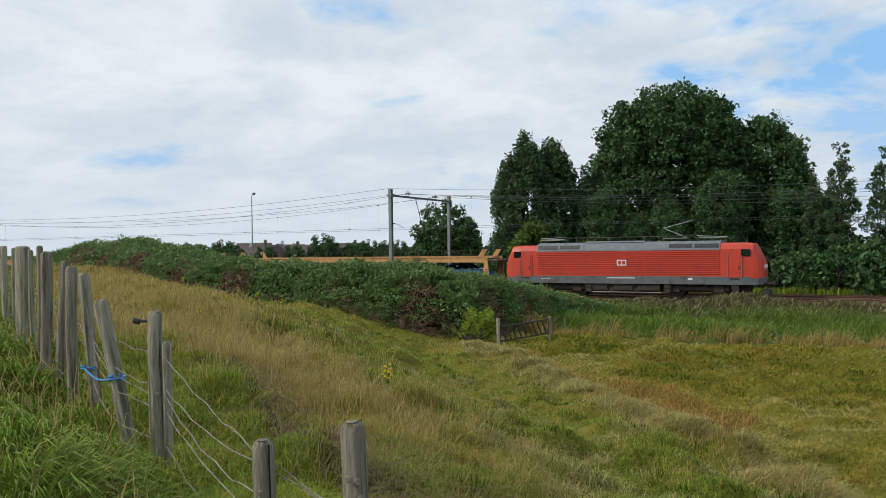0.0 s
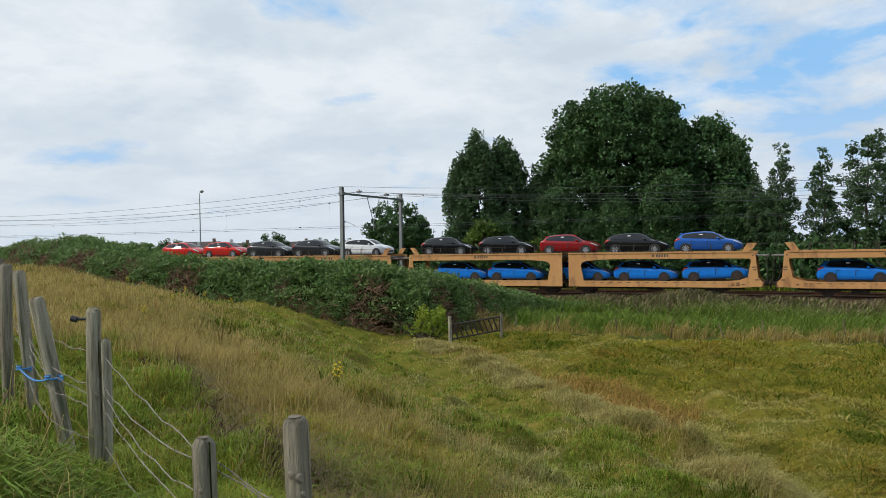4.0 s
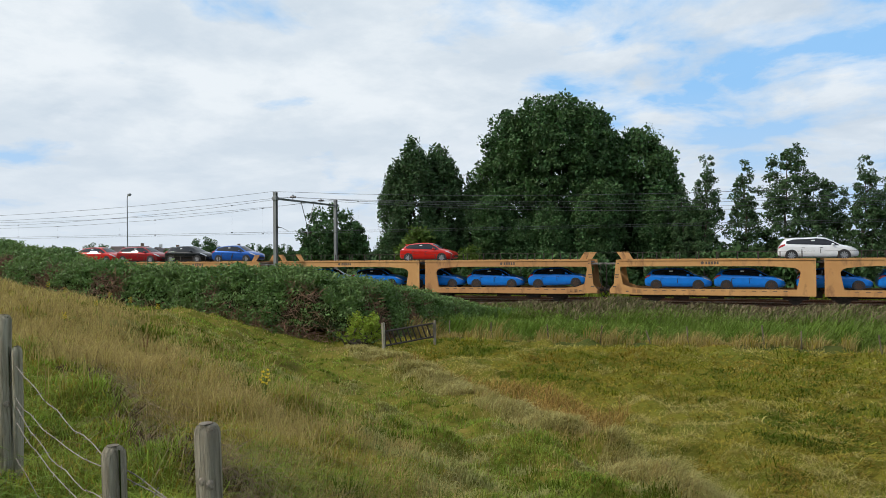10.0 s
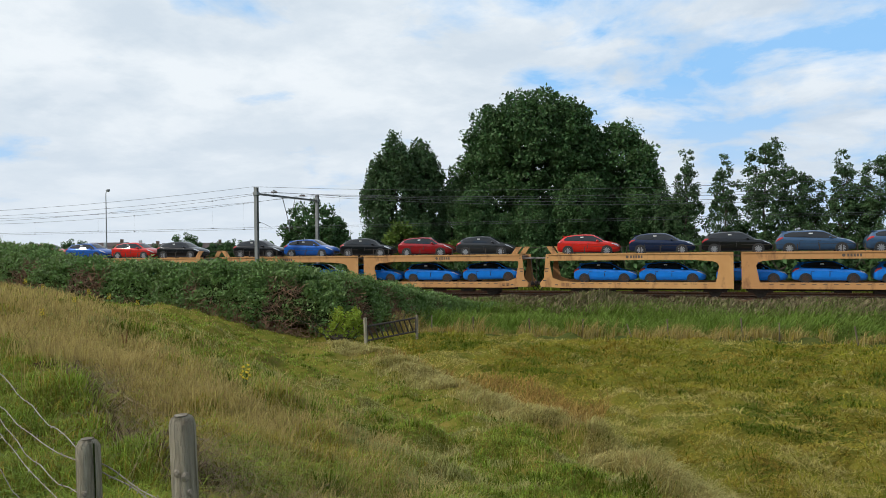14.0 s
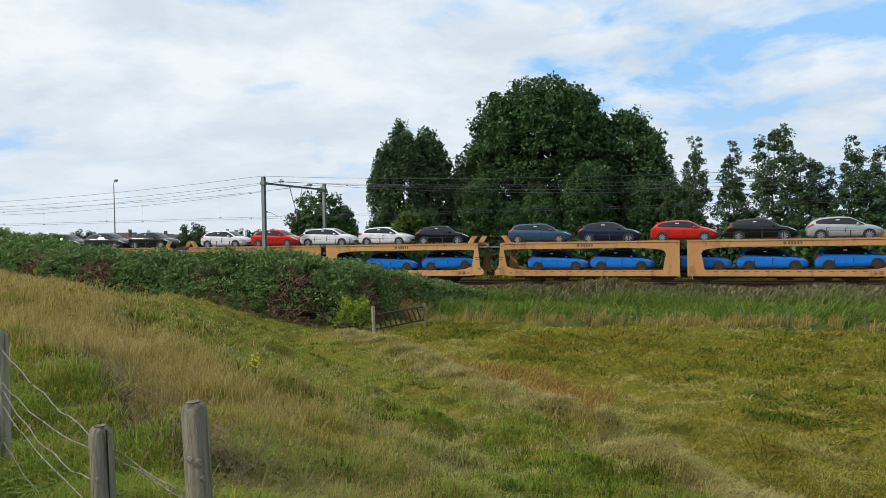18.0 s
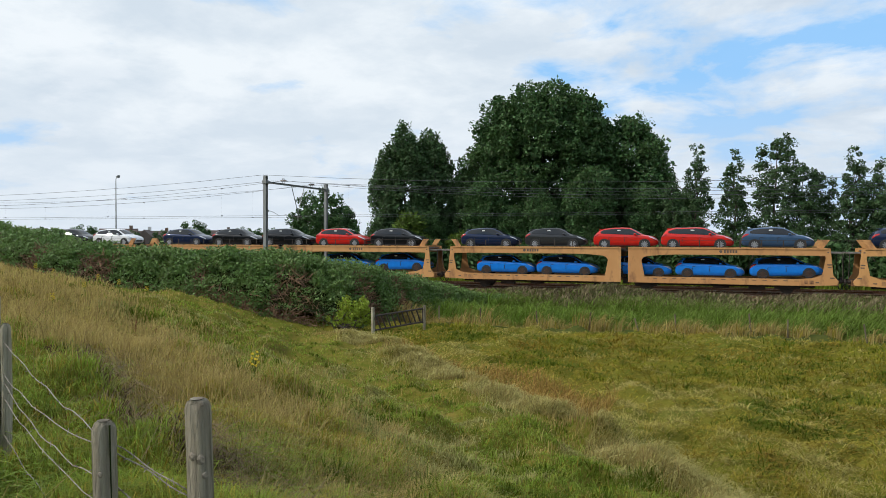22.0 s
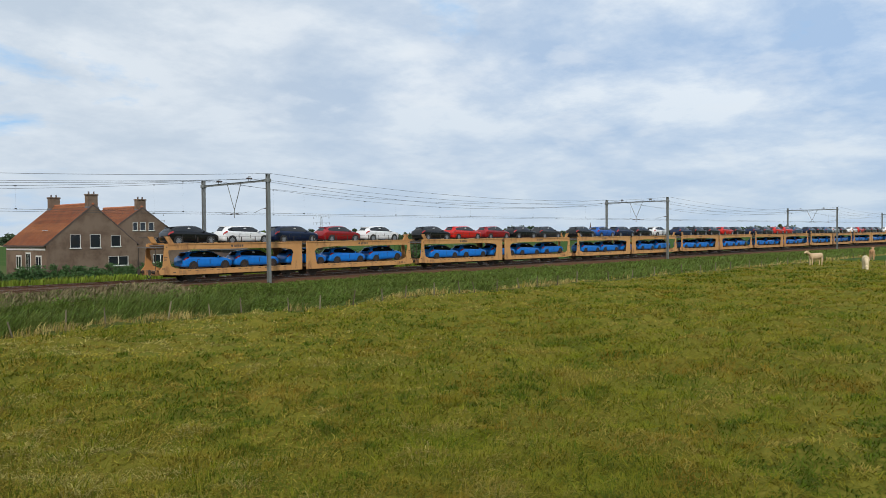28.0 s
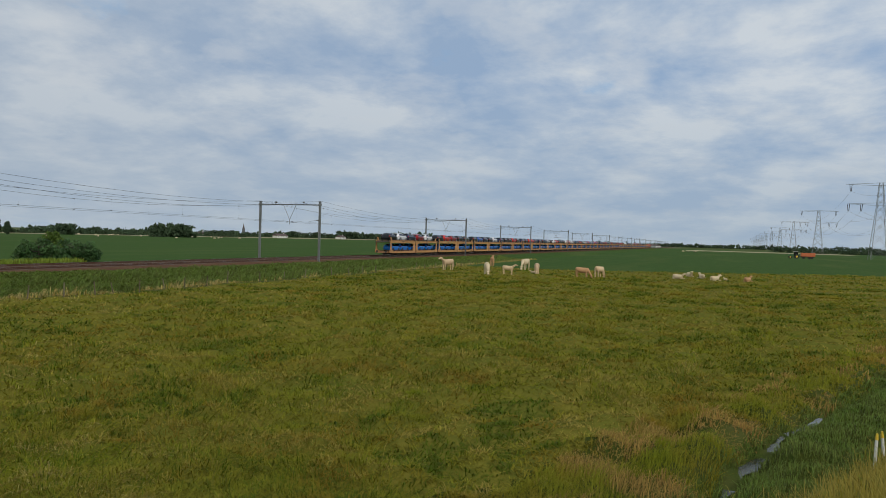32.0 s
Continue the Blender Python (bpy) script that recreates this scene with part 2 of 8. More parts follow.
M["tan_dirty"] = mat("wagon_tan_paint_soiled", (0.42, 0.23, 0.10), (0.28, 0.145, 0.065), 2.5, 0.75, objrand=0.08, c3=(0.13, 0.065, 0.035), scale3=2.2, cover3=0.54, spec=0.3)
M["deck"] = mat("galvanised_deck_plate", (0.20, 0.18, 0.16), (0.13, 0.11, 0.095), 3, 0.6, metal=0.3)
M["under"] = mat("grimy_underframe", (0.030, 0.024, 0.020), (0.055, 0.040, 0.030), 4, 0.85)
M["rubber"] = mat("black_tyre_rubber", (0.018, 0.018, 0.019), (0.026, 0.026, 0.026), 12, 0.8)
M["alloy"] = mat("alloy_rim", (0.42, 0.42, 0.43), (0.33, 0.33, 0.34), 5, 0.35, metal=0.8)
M["dark_rim"] = mat("dark_alloy_rim", (0.07, 0.07, 0.075), (0.10, 0.095, 0.09), 5, 0.4, metal=0.6)
M["copper_rim"] = mat("dark_brown_rim", (0.10, 0.055, 0.035), (0.05, 0.035, 0.028), 5, 0.5, metal=0.5)
M["wheelsteel"] = mat("wheel_steel", (0.09, 0.07, 0.058), (0.05, 0.04, 0.035), 6, 0.6, metal=0.4)
M["carglass"] = glass_mat("tinted_car_glass", (0.012, 0.014, 0.017))
M["black_plastic"] = mat("black_plastic_trim", (0.014, 0.014, 0.015), (0.022, 0.022, 0.022), 8, 0.5)
M["lampglass"] = mat("headlamp_lens", (0.55, 0.57, 0.60), (0.35, 0.36, 0.38), 10, 0.1, coat=0.5)
M["redlens"] = mat("red_lamp_lens", (0.40, 0.012, 0.012), (0.28, 0.01, 0.01), 10, 0.15, coat=0.5)
M["paper"] = mat("white_paper_note", (0.80, 0.80, 0.78), (0.72, 0.72, 0.70), 10, 0.8)


def paint(name, c, metallic=0.35):
    return mat(name, c, tuple(v * 0.9 for v in c), 3, 0.30, metal=metallic, coat=0.85, spec=0.08)


PAINT = {
    "blue": paint("vivid_blue_car_paint", (0.012, 0.215, 0.760), 0.1),
    "royal": paint("royal_blue_car_paint", (0.016, 0.105, 0.420), 0.2),
    "red": paint("bright_red_car_paint", (0.580, 0.020, 0.014), 0.1),
    "darkred": paint("ruby_red_car_paint", (0.300, 0.012, 0.016), 0.25),
    "white": paint("white_car_paint", (0.780, 0.790, 0.800), 0.0),
    "silver": paint("silver_car_paint", (0.480, 0.500, 0.510), 0.4),
    "black": paint("black_car_paint", (0.006, 0.0065, 0.008), 0.0),
    "gray": paint("magnetic_grey_car_paint", (0.030, 0.032, 0.035), 0.3),
    "steel": paint("steel_blue_car_paint", (0.045, 0.095, 0.180), 0.3),
    "navy": paint("dark_blue_car_paint", (0.010, 0.020, 0.058), 0.25),
}
M["loco_red"] = mat("traffic_red_paint", (0.570, 0.052, 0.020), (0.490, 0.044, 0.020), 0.9, 0.50, c3=(0.40, 0.045, 0.03), scale3=0.9, cover3=0.63, bump=0.03)
M["loco_grey"] = mat("basalt_grey_paint", (0.135, 0.145, 0.150), (0.10, 0.105, 0.11), 2, 0.55, c3=(0.085, 0.07, 0.06), scale3=1.6, cover3=0.6)
M["loco_roof"] = mat("grey_roof", (0.17, 0.185, 0.20), (0.115, 0.125, 0.135), 2, 0.55)
M["bark"] = mat("tree_bark", (0.085, 0.068, 0.050), (0.045, 0.037, 0.030), 5, 0.95, bump=0.6, bscale=20)
M["leaf"] = mat("broad_leaves", (0.073, 0.140, 0.041), (0.046, 0.100, 0.031), 0.35, 0.6, island=0.5, trans=0.22, spec=0.3)
M["leaf_poplar"] = mat("poplar_leaves", (0.077, 0.138, 0.048), (0.048, 0.096, 0.035), 0.35, 0.6, island=0.5, trans=0.24, spec=0.35)
M["leaf_light"] = mat("fresh_green_leaves", (0.125, 0.190, 0.030), (0.078, 0.130, 0.022), 0.5, 0.6, island=0.4, trans=0.38, spec=0.25)
M["leaf_willow"] = mat("willow_leaves", (0.098, 0.140, 0.046), (0.066, 0.105, 0.034), 0.5, 0.6, island=0.35, trans=0.38, spec=0.25)
M["bramble"] = mat("bramble_leaves", (0.098, 0.182, 0.038), (0.160, 0.238, 0.068), 0.5, 0.5, island=0.42, trans=0.20, spec=0.4)
M["bramble_dry"] = mat("dry_bramble_canes", (0.24, 0.135, 0.075), (0.15, 0.088, 0.052), 1.0, 0.9, island=0.4)
# near-black green: the shade deep in the hedge is put into this colour
M["bramble_core"] = mat("bramble_core_shade", (0.022, 0.036, 0.010), (0.030, 0.032, 0.012), 3.5, 1.0, bump=1.0, bscale=6, spec=0.0)
# dark green of rank tufts; also paints the shade in turf hollows
M["dark_blade"] = mat("rank_and_hollow_shade_blades", (0.070, 0.112, 0.007), (0.098, 0.132, 0.011), 0.6, 0.8, island=0.25, trans=0.3, spec=0.1)
M["russet"] = mat("russet_dry_grass", (0.37, 0.225, 0.066), (0.32, 0.220, 0.062), 0.5, 0.9, island=0.35, trans=0.3, spec=0.1)
M["dead"] = mat("dead_brown_grass", (0.185, 0.125, 0.058), (0.100, 0.066, 0.032), 1.0, 0.95, island=0.4)
M["dock"] = mat("dock_seed_spikes", (0.190, 0.070, 0.035), (0.120, 0.050, 0.028), 8, 0.9, spec=0.1)
M["straw"] = mat("dry_straw_grass", (0.460, 0.352, 0.140), (0.325, 0.258, 0.086), 1.4, 0.85, island=0.35, trans=0.35, spec=0.1)
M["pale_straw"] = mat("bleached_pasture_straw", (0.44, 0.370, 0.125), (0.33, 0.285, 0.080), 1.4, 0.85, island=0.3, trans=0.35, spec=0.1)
M["green_blade"] = mat("green_grass_blades", (0.165, 0.250, 0.024), (0.255, 0.290, 0.046), 2.0, 0.7, island=0.45, trans=0.36, spec=0.15)
M["lip_straw"] = mat("pale_lip_straw", (0.47, 0.415, 0.175), (0.36, 0.325, 0.112), 1.4, 0.9, island=0.3, trans=0.35, spec=0.05)
M["hay_blade"] = mat("dry_cut_grass_blades", (0.36, 0.325, 0.135), (0.27, 0.285, 0.085), 1.6, 0.9, island=0.3, trans=0.3, spec=0.05)
M["lush_blade"] = mat("lush_grass_blades", (0.125, 0.212, 0.022), (0.205, 0.258, 0.042), 1.6, 0.65, island=0.55, trans=0.26, spec=0.2)
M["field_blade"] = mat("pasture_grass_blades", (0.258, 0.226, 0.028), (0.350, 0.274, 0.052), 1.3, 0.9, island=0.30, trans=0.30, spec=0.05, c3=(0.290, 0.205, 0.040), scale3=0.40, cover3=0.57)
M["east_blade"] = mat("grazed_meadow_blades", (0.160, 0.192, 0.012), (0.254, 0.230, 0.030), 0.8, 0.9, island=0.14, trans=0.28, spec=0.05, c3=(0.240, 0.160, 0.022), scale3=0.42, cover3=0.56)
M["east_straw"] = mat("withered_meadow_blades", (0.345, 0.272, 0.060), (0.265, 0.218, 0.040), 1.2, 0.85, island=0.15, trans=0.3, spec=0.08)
M["leaf_yellow"] = mat("yellow_green_leaves", (0.300, 0.370, 0.045), (0.210, 0.290, 0.035), 0.8, 0.6, island=0.4, trans=0.4, spec=0.2)
M["reed"] = mat("ditch_reed_leaves", (0.090, 0.142, 0.020), (0.138, 0.168, 0.036), 0.8, 0.7, island=0.6, trans=0.3, spec=0.15)
M["reed_fresh"] = mat("fresh_reed_leaves", (0.130, 0.215, 0.026), (0.190, 0.255, 0.050), 0.8, 0.7, island=0.4, trans=0.3, spec=0.12)
M["reed_plume"] = mat("reed_plumes", (0.245, 0.190, 0.115), (0.175, 0.150, 0.080), 0.6, 0.9, island=0.45, spec=0.1)
M["post"] = mat("weathered_fence_wood", (0.450, 0.410, 0.310), (0.215, 0.182, 0.130), 6, 0.95, stretch=(5, 5, 0.35), bump=1.0, bscale=14, objrand=0.22, c3=(0.130, 0.130, 0.080), scale3=3, cover3=0.58, spec=0.1)
M["old_stake"] = mat("dark_weathered_stake", (0.205, 0.175, 0.115), (0.110, 0.092, 0.062), 6, 0.95, stretch=(5, 5, 0.35), objrand=0.3, spec=0.1)
M["endgrain"] = mat("cut_post_top", (0.40, 0.36, 0.28), (0.24, 0.20, 0.15), 14, 0.95)
M["knot"] = mat("grey_wood_knot", (0.36, 0.31, 0.235), (0.19, 0.155, 0.115), 40, 0.95, bump=0.6, bscale=60)
M["barb"] = mat("rusted_barbed_wire", (0.33, 0.30, 0.25), (0.17, 0.13, 0.10), 20, 0.7, metal=0.3)
M["rope"] = mat("blue_nylon_rope", (0.05, 0.22, 0.48), (0.035, 0.17, 0.40), 30, 0.7)
M["brick"] = mat("grey_brown_brick", (0.170, 0.118, 0.084), (0.125, 0.088, 0.064), 3, 0.9, c3=(0.205, 0.150, 0.110), scale3=0.5, bump=0.5, bscale=30, spec=0.15)
M["rooftile"] = mat("orange_clay_roof_tile", (0.40, 0.150, 0.066), (0.33, 0.115, 0.052), 1.2, 0.85, objrand=0.14, c3=(0.27, 0.11, 0.06), scale3=0.8, cover3=0.6)
M["whitepaint"] = mat("white_painted_wood", (0.66, 0.66, 0.62), (0.56, 0.56, 0.53), 4, 0.6)
M["pane"] = glass_mat("window_glass", (0.02, 0.025, 0.03), 0.04)
M["lead"] = mat("lead_flashing", (0.15, 0.15, 0.16), (0.11, 0.11, 0.115), 5, 0.7)
M["cow"] = mat("cream_cow_coat", (0.62, 0.46, 0.28), (0.54, 0.38, 0.22), 2.0, 0.85, objrand=0.18)
M["cow_white"] = mat("pale_cream_cow_coat", (0.68, 0.55, 0.36), (0.58, 0.46, 0.28), 2.0, 0.85, objrand=0.1)
M["cow_tan"] = mat("tan_cow_coat", (0.50, 0.285, 0.135), (0.42, 0.23, 0.11), 2.0, 0.85, objrand=0.1)
M["muzzle"] = mat("pink_muzzle", (0.45, 0.30, 0.25), (0.38, 0.25, 0.2), 8, 0.7)
M["water"] = mat("ditch_water", (0.040, 0.042, 0.034), (0.055, 0.060, 0.035), 3.0, 0.16, spec=0.35, bump=0.12, bscale=9)
M["yellow"] = mat("yellow_flower", (0.75, 0.55, 0.02), (0.65, 0.48, 0.02), 10, 0.7)
M["farleaf"] = mat("distant_foliage", (0.045, 0.074, 0.040), (0.062, 0.090, 0.048), 0.05, 0.95, island=0.35, spec=0.05)
M["redroof"] = mat("red_barn_roof", (0.45, 0.105, 0.06), (0.40, 0.09, 0.05), 0.5, 0.8)
M["darkroof"] = mat("dark_tile_roof", (0.12, 0.085, 0.075), (0.09, 0.07, 0.065), 0.5, 0.85)
M["tractor"] = mat("green_tractor_paint", (0.03, 0.12, 0.035), (0.025, 0.10, 0.03), 3, 0.4)
M["trailer"] = mat("orange_trailer_paint", (0.55, 0.14, 0.045), (0.46, 0.12, 0.04), 2, 0.5)
M["dark_ink"] = mat("dark_stencil_paint", (0.12, 0.085, 0.06), (0.10, 0.07, 0.05), 10, 0.7)
M["white_ink"] = mat("white_stencil_paint", (0.75, 0.75, 0.74), (0.68, 0.68, 0.67), 10, 0.7)
M["yellow_plate"] = mat("yellow_warning_plate", (0.70, 0.48, 0.03), (0.6, 0.42, 0.03), 10, 0.6)


# ---- mesh helpers ----
def part(name, bm, material, parent=None, label="", smooth=False):
    """Links a bmesh as one mesh object, under a thing or a part."""
    me = bpy.data.meshes.new(name)
    bm.to_mesh(me)
    bm.free()
    me.materials.append(material)
    if smooth:
        me.shade_smooth()
    ob = new(name, me)
    if parent is not None:
        ob.parent = parent
    if label:
        ob["label"] = label
    return ob


def share(name, me, parent, m=None, material=None):
    """One more object on a mesh that is there already."""
    ob = new(name, me)
    ob.parent = parent
    if m is not None:
        ob.matrix_basis = m
    return ob


def thing(name, label, category, group="", kind="", at=None):
    ob = new(name)
    ob.empty_display_size = 0.3
    tagged(ob, label, category, group, kind)
    if at is not None:
        ob.matrix_basis = at
    return ob


def box(bm, x0, x1, y0, y1, z0, z1, m=None):
    vs = [bm.verts.new(Vector(c)) for c in ((x0, y0, z0), (x1, y0, z0), (x1, y1, z0), (x0, y1, z0), (x0, y0, z1), (x1, y0, z1), (x1, y1, z1), (x0, y1, z1))]
    if m is not None:
        for v in vs:
            v.co = m @ v.co
    for f in ((3, 2, 1, 0), (4, 5, 6, 7), (0, 1, 5, 4), (1, 2, 6, 5), (2, 3, 7, 6), (3, 0, 4, 7)):
        bm.faces.new([vs[i] for i in f])
    return vs


def boxes(*rows):
    bm = bmesh.new()
    for r in rows:
        box(bm, *r)
    return bm


def bevel(bm, w, seg=2):
    bmesh.ops.bevel(bm, geom=list(bm.edges), offset=w, segments=seg, affect="EDGES", clamp_overlap=True)
    return bm


def rod(bm, a, b, r0, r1=None, n=8, cap=True):
    """A tapered bar from a to b."""
    a, b = Vector(a), Vector(b)
    r1 = r0 if r1 is None else r1
    q = (b - a).to_track_quat("Z", "Y")
    ring = []
    for c, r in ((a, r0), (b, r1)):
        ring.append([bm.verts.new(c + q @ Vector((r * math.cos(k * math.tau / n), r * math.sin(k * math.tau / n), 0))) for k in range(n)])
    for k in range(n):
        bm.faces.new((ring[0][k], ring[0][(k + 1) % n], ring[1][(k + 1) % n], ring[1][k]))
    if cap:
        bm.faces.new(ring[0][::-1])
        bm.faces.new(ring[1])
    return bm


def prism(bm, outline, y0, y1):
    """A flat outline of (x, z), counter-clockwise seen from -y, given a thickness from y0 to y1."""
    a = [bm.verts.new((x, y0, z)) for x, z in outline]
    b = [bm.verts.new((x, y1, z)) for x, z in outline]
    bm.faces.new(a)
    bm.faces.new(b[::-1])
    k = len(a)
    for i in range(k):
        bm.faces.new((a[(i + 1) % k], a[i], b[i], b[(i + 1) % k]))
    return bm


def tri_mesh(name, verts, tris, material, smooth=False):
    """A mesh from arrays, for what is too many to build piece by piece."""
    me = bpy.data.meshes.new(name)
    verts, tris = np.asarray(verts, np.float32), np.asarray(tris, np.int32)
    k = tris.shape[1]
    me.vertices.add(len(verts))
    me.vertices.foreach_set("co", verts.ravel())
    me.loops.add(tris.size)
    me.loops.foreach_set("vertex_index", tris.ravel())
    me.polygons.add(len(tris))
    me.polygons.foreach_set("loop_start", np.arange(0, tris.size, k, dtype=np.int32))
    me.update(calc_edges=True)
    me.materials.append(material)
    if smooth:
        me.shade_smooth()
    return me


RNG = np.random.default_rng(7)


# ---- the land ----
DIKE_O = np.array((10.19, -54.56))           # a point of the fence line on the dike
DIKE_E = np.array((-0.890, 0.456))           # along the dike
DIKE_N = np.array((0.456, 0.890))            # down its slope
FIELD = -0.55
WOBBLE = [(RNG.uniform(0, 6.28), RNG.uniform(0, 6.28), k) for k in (0.35, 0.8, 1.9, 3.1)]


def smooth01(v):
    v = np.clip(v, 0, 1)
    return v * v * (3 - 2 * v)


def value_noise(x, y, scale, seed):
    """Smooth noise from -1 to 1, with so many features a metre."""
    px, py = np.asarray(x, float) * scale + seed * 17.13, np.asarray(y, float) * scale - seed * 9.71
    ix, iy = np.floor(px), np.floor(py)
    tx, ty = smooth01(px - ix), smooth01(py - iy)

    def corner(a, b):
        k = np.sin(a * 127.1 + b * 311.7 + seed * 74.7) * 43758.5453
        return k - np.floor(k)

    low = corner(ix, iy) * (1 - tx) + corner(ix + 1, iy) * tx
    top = corner(ix, iy + 1) * (1 - tx) + corner(ix + 1, iy + 1) * tx
    return 2 * (low * (1 - ty) + top * ty) - 1


def tussock_relief(x, y):
    """Low uneven mounds of grazed turf, from 0 to about 1."""
    n1, n2 = value_noise(x, y, 0.95, 3), value_noise(x + 0.3 * y, y, 2.3, 8)
    mask = 0.55 + 0.45 * value_noise(x, y, 0.16, 5)
    return np.clip(0.62 * n1 + 0.50 * n2 + 0.05, 0, 1) * mask + 0.22 * np.clip(n2, 0, 1)


def uv_dike(x, y):
    dx, dy = x - DIKE_O[0], y - DIKE_O[1]
    return dx * DIKE_E[0] + dy * DIKE_E[1], dx * DIKE_N[0] + dy * DIKE_N[1]


def off_track(x, y):
    """Distance to the left of the near track (minus: on the viewer's side)."""
    x = np.asarray(x, float)
    th = np.clip((BEND_START - x) / BEND_R, 0, (BEND_START - BEND_END) / BEND_R)
    yt = -BEND_R * (1 - np.cos(th))
    yt = yt - np.clip(BEND_END - x, 0, None) * math.tan((BEND_START - BEND_END) / BEND_R)
    return y - yt


def toe(u):
    return np.clip(8.3 + 0.29 * u, 3.2, 16.0)


HUMMOCKS = [(*RNG.uniform(-1, 1, 2), RNG.uniform(0, 6.28), RNG.uniform(2.2, 6.0)) for _ in range(14)]


def ledge_v(u):
    """Where the mown foot of the dike breaks off to the lower pasture."""
    return 8.05 + 0.445 * u - 0.0048 * u * u


def furrow_v(u):
    return 5.50 + 0.19 * np.clip(-u - 16.0, -3.0, 5.2) + 0.08 * np.clip(-u - 21.2, 0.0, 20.0) + 0.06 * np.sin(u * 1.7)


def scarp_v(u):
    """The small broken ledge that cattle have trodden into the upper slope."""
    return 1.15 + 0.11 * np.clip(u - 2.5, 0, 9) + 0.13 * np.sin(u * 0.83 + 0.4) + 0.07 * np.sin(u * 2.3)


def ground_z(x, y):
    x, y = np.asarray(x, float), np.asarray(y, float)
    d = off_track(x, y)
    u, v = uv_dike(x, y)
    near = np.exp(-((x - 12) ** 2 + (y + 45) ** 2) / 60.0 ** 2)
    bumps = sum(0.055 / k * np.sin(k * x + a) * np.cos(k * y * 0.9 + b) for a, b, k in WOBBLE) * near
    z = FIELD + bumps
    hum = sum(np.sin(k * (x * math.cos(a * 3) + y * math.sin(a * 3)) + p + b) for a, b, p, k in HUMMOCKS) * 0.030 * near
    z = z + np.where((v > 0.5) & (d < -18), hum, hum * 0.3)
    # ditch between pasture and railway, low bank on which the tracks lie
    z = z - 0.75 * smooth01((d + 18.5) / 2.5) * smooth01((-9.5 - d) / 3.0)
    z = z + 0.42 * smooth01((d + 9.5) / 4.5) * smooth01((14.0 - d) / 5.0)
    # the dike
    w = np.clip(v / toe(u), 0, 1)
    far = smooth01((u - 12.0) / 24.0)
    rise = 2.72 * ((1 - far) * (1 - smooth01(w) * 0.45 - w * 0.55) + far * 1.05 * (1 - smooth01((w - 0.33) / 0.62))) + 0.22 * smooth01(-v / 4.0)
    fade = smooth01((-d - 11.0) / 8.0) * smooth01((u + 75) / 30.0)
    back = smooth01((v + 30) / 12.0)
    z = z + rise * fade * back
    # the shoulder below the brambles
    qa, qb = (u - 32.6) * 0.74 - (v - 13.5) * 0.67, (u - 32.6) * 0.67 + (v - 13.5) * 0.74
    z = z + 0.95 * np.exp(-(qa / 4.5) ** 2 - (qb / 7.0) ** 2)
    # a hollow above it, and the crest rising further west
    z = z - 0.58 * np.exp(-((u - 33) / 7.0) ** 2 - ((v - 8.3) / 2.3) ** 2)
    z = z + 0.45 * smooth01((u - 37) / 13.0) * smooth01((9.0 - v) / 3.5) * fade * back
    lv = ledge_v(np.clip(u, -12, 38))
    z = z + 0.34 * smooth01((v - lv + 4.5) / 4.2) * (1 - smooth01((v - lv) / 0.75)) * smooth01((u + 6) / 6.0) * smooth01((27.5 - u) / 4.0)
    # wet furrow along the foot of the dike
    fur = np.exp(-((v - furrow_v(u)) / 0.5) ** 2) * smooth01((-u - 9) / 6.0) * smooth01((u + 60) / 20)
    z = z - 0.42 * fur
    # trodden ledge near the fence
    sv = v - scarp_v(u)
    ledge = (smooth01((sv + 1.0) / 0.9) - 1.9 * smooth01((sv + 0.10) / 0.34) + 0.9 * smooth01((sv - 0.24) / 1.3)) * smooth01((u + 3.5) / 3.0) * smooth01((13.0 - u) / 6.0)
    z = z + 0.22 * ledge * (0.7 + 0.5 * value_noise(x, y, 0.7, 4))
    # turf mounds of the pasture, and coarser tufts on the mown foot of the dike
    reach = 1 - smooth01((np.hypot(x - 12, y + 56.5) - 42) / 45.0)
    turf = tussock_relief(x, y) * reach * smooth01((-d - 18.8) / 1.5)
    return z + turf * np.where(v > 3.0, (0.21 + 0.11 * smooth01((-u - 1.0) / 6.0)) * smooth01((v - 3.0) / 3.0), 0) * (1 - np.clip(fur * 1.6, 0, 1))


def axis(lo, a, b, hi, step, slow=0.0):
    core = np.arange(a, b + step, step)
    grow = []
    g, s = core[-1], step
    while g < hi:
        s *= 1.035 if g < slow else 1.22
        g += s
        grow.append(min(g, hi))
    left, g, s = [], core[0], step
    while g > lo:
        s *= 1.22
        g -= s
        left.append(max(g, lo))
    return np.array(left[::-1] + list(core) + grow)


gx, gy = axis(-2600, -30, 62, 4200, 0.2, 125.0), axis(-2600, -68, -18, 3600, 0.2)
GX, GY = np.meshgrid(gx, gy)
GZ = ground_z(GX, GY)
nx, ny = len(gx), len(gy)
gv = np.stack((GX.ravel(), GY.ravel(), GZ.ravel()), 1)
ii = (np.arange(ny - 1)[:, None] * nx + np.arange(nx - 1)[None, :]).ravel()
gq = np.stack((ii, ii + 1, ii + nx + 1, ii + nx), 1)
ground_me = tri_mesh("ground", gv, gq, M["pasture"], smooth=True)
for key in ("dike_grass", "lush", "verge", "crop", "stubble", "farland", "trodden"):
    ground_me.materials.append(M[key])
fx, fy = gv[gq].mean(1)[:, 0], gv[gq].mean(1)[:, 1]
fd = off_track(fx, fy)
fu, fvv = uv_dike(fx, fy)
slot = np.zeros(len(gq), np.int32)
slot[(fd > -19.5) & (fd < 30)] = 3
slot[(fd > 12) & (fx > 48)] = 4
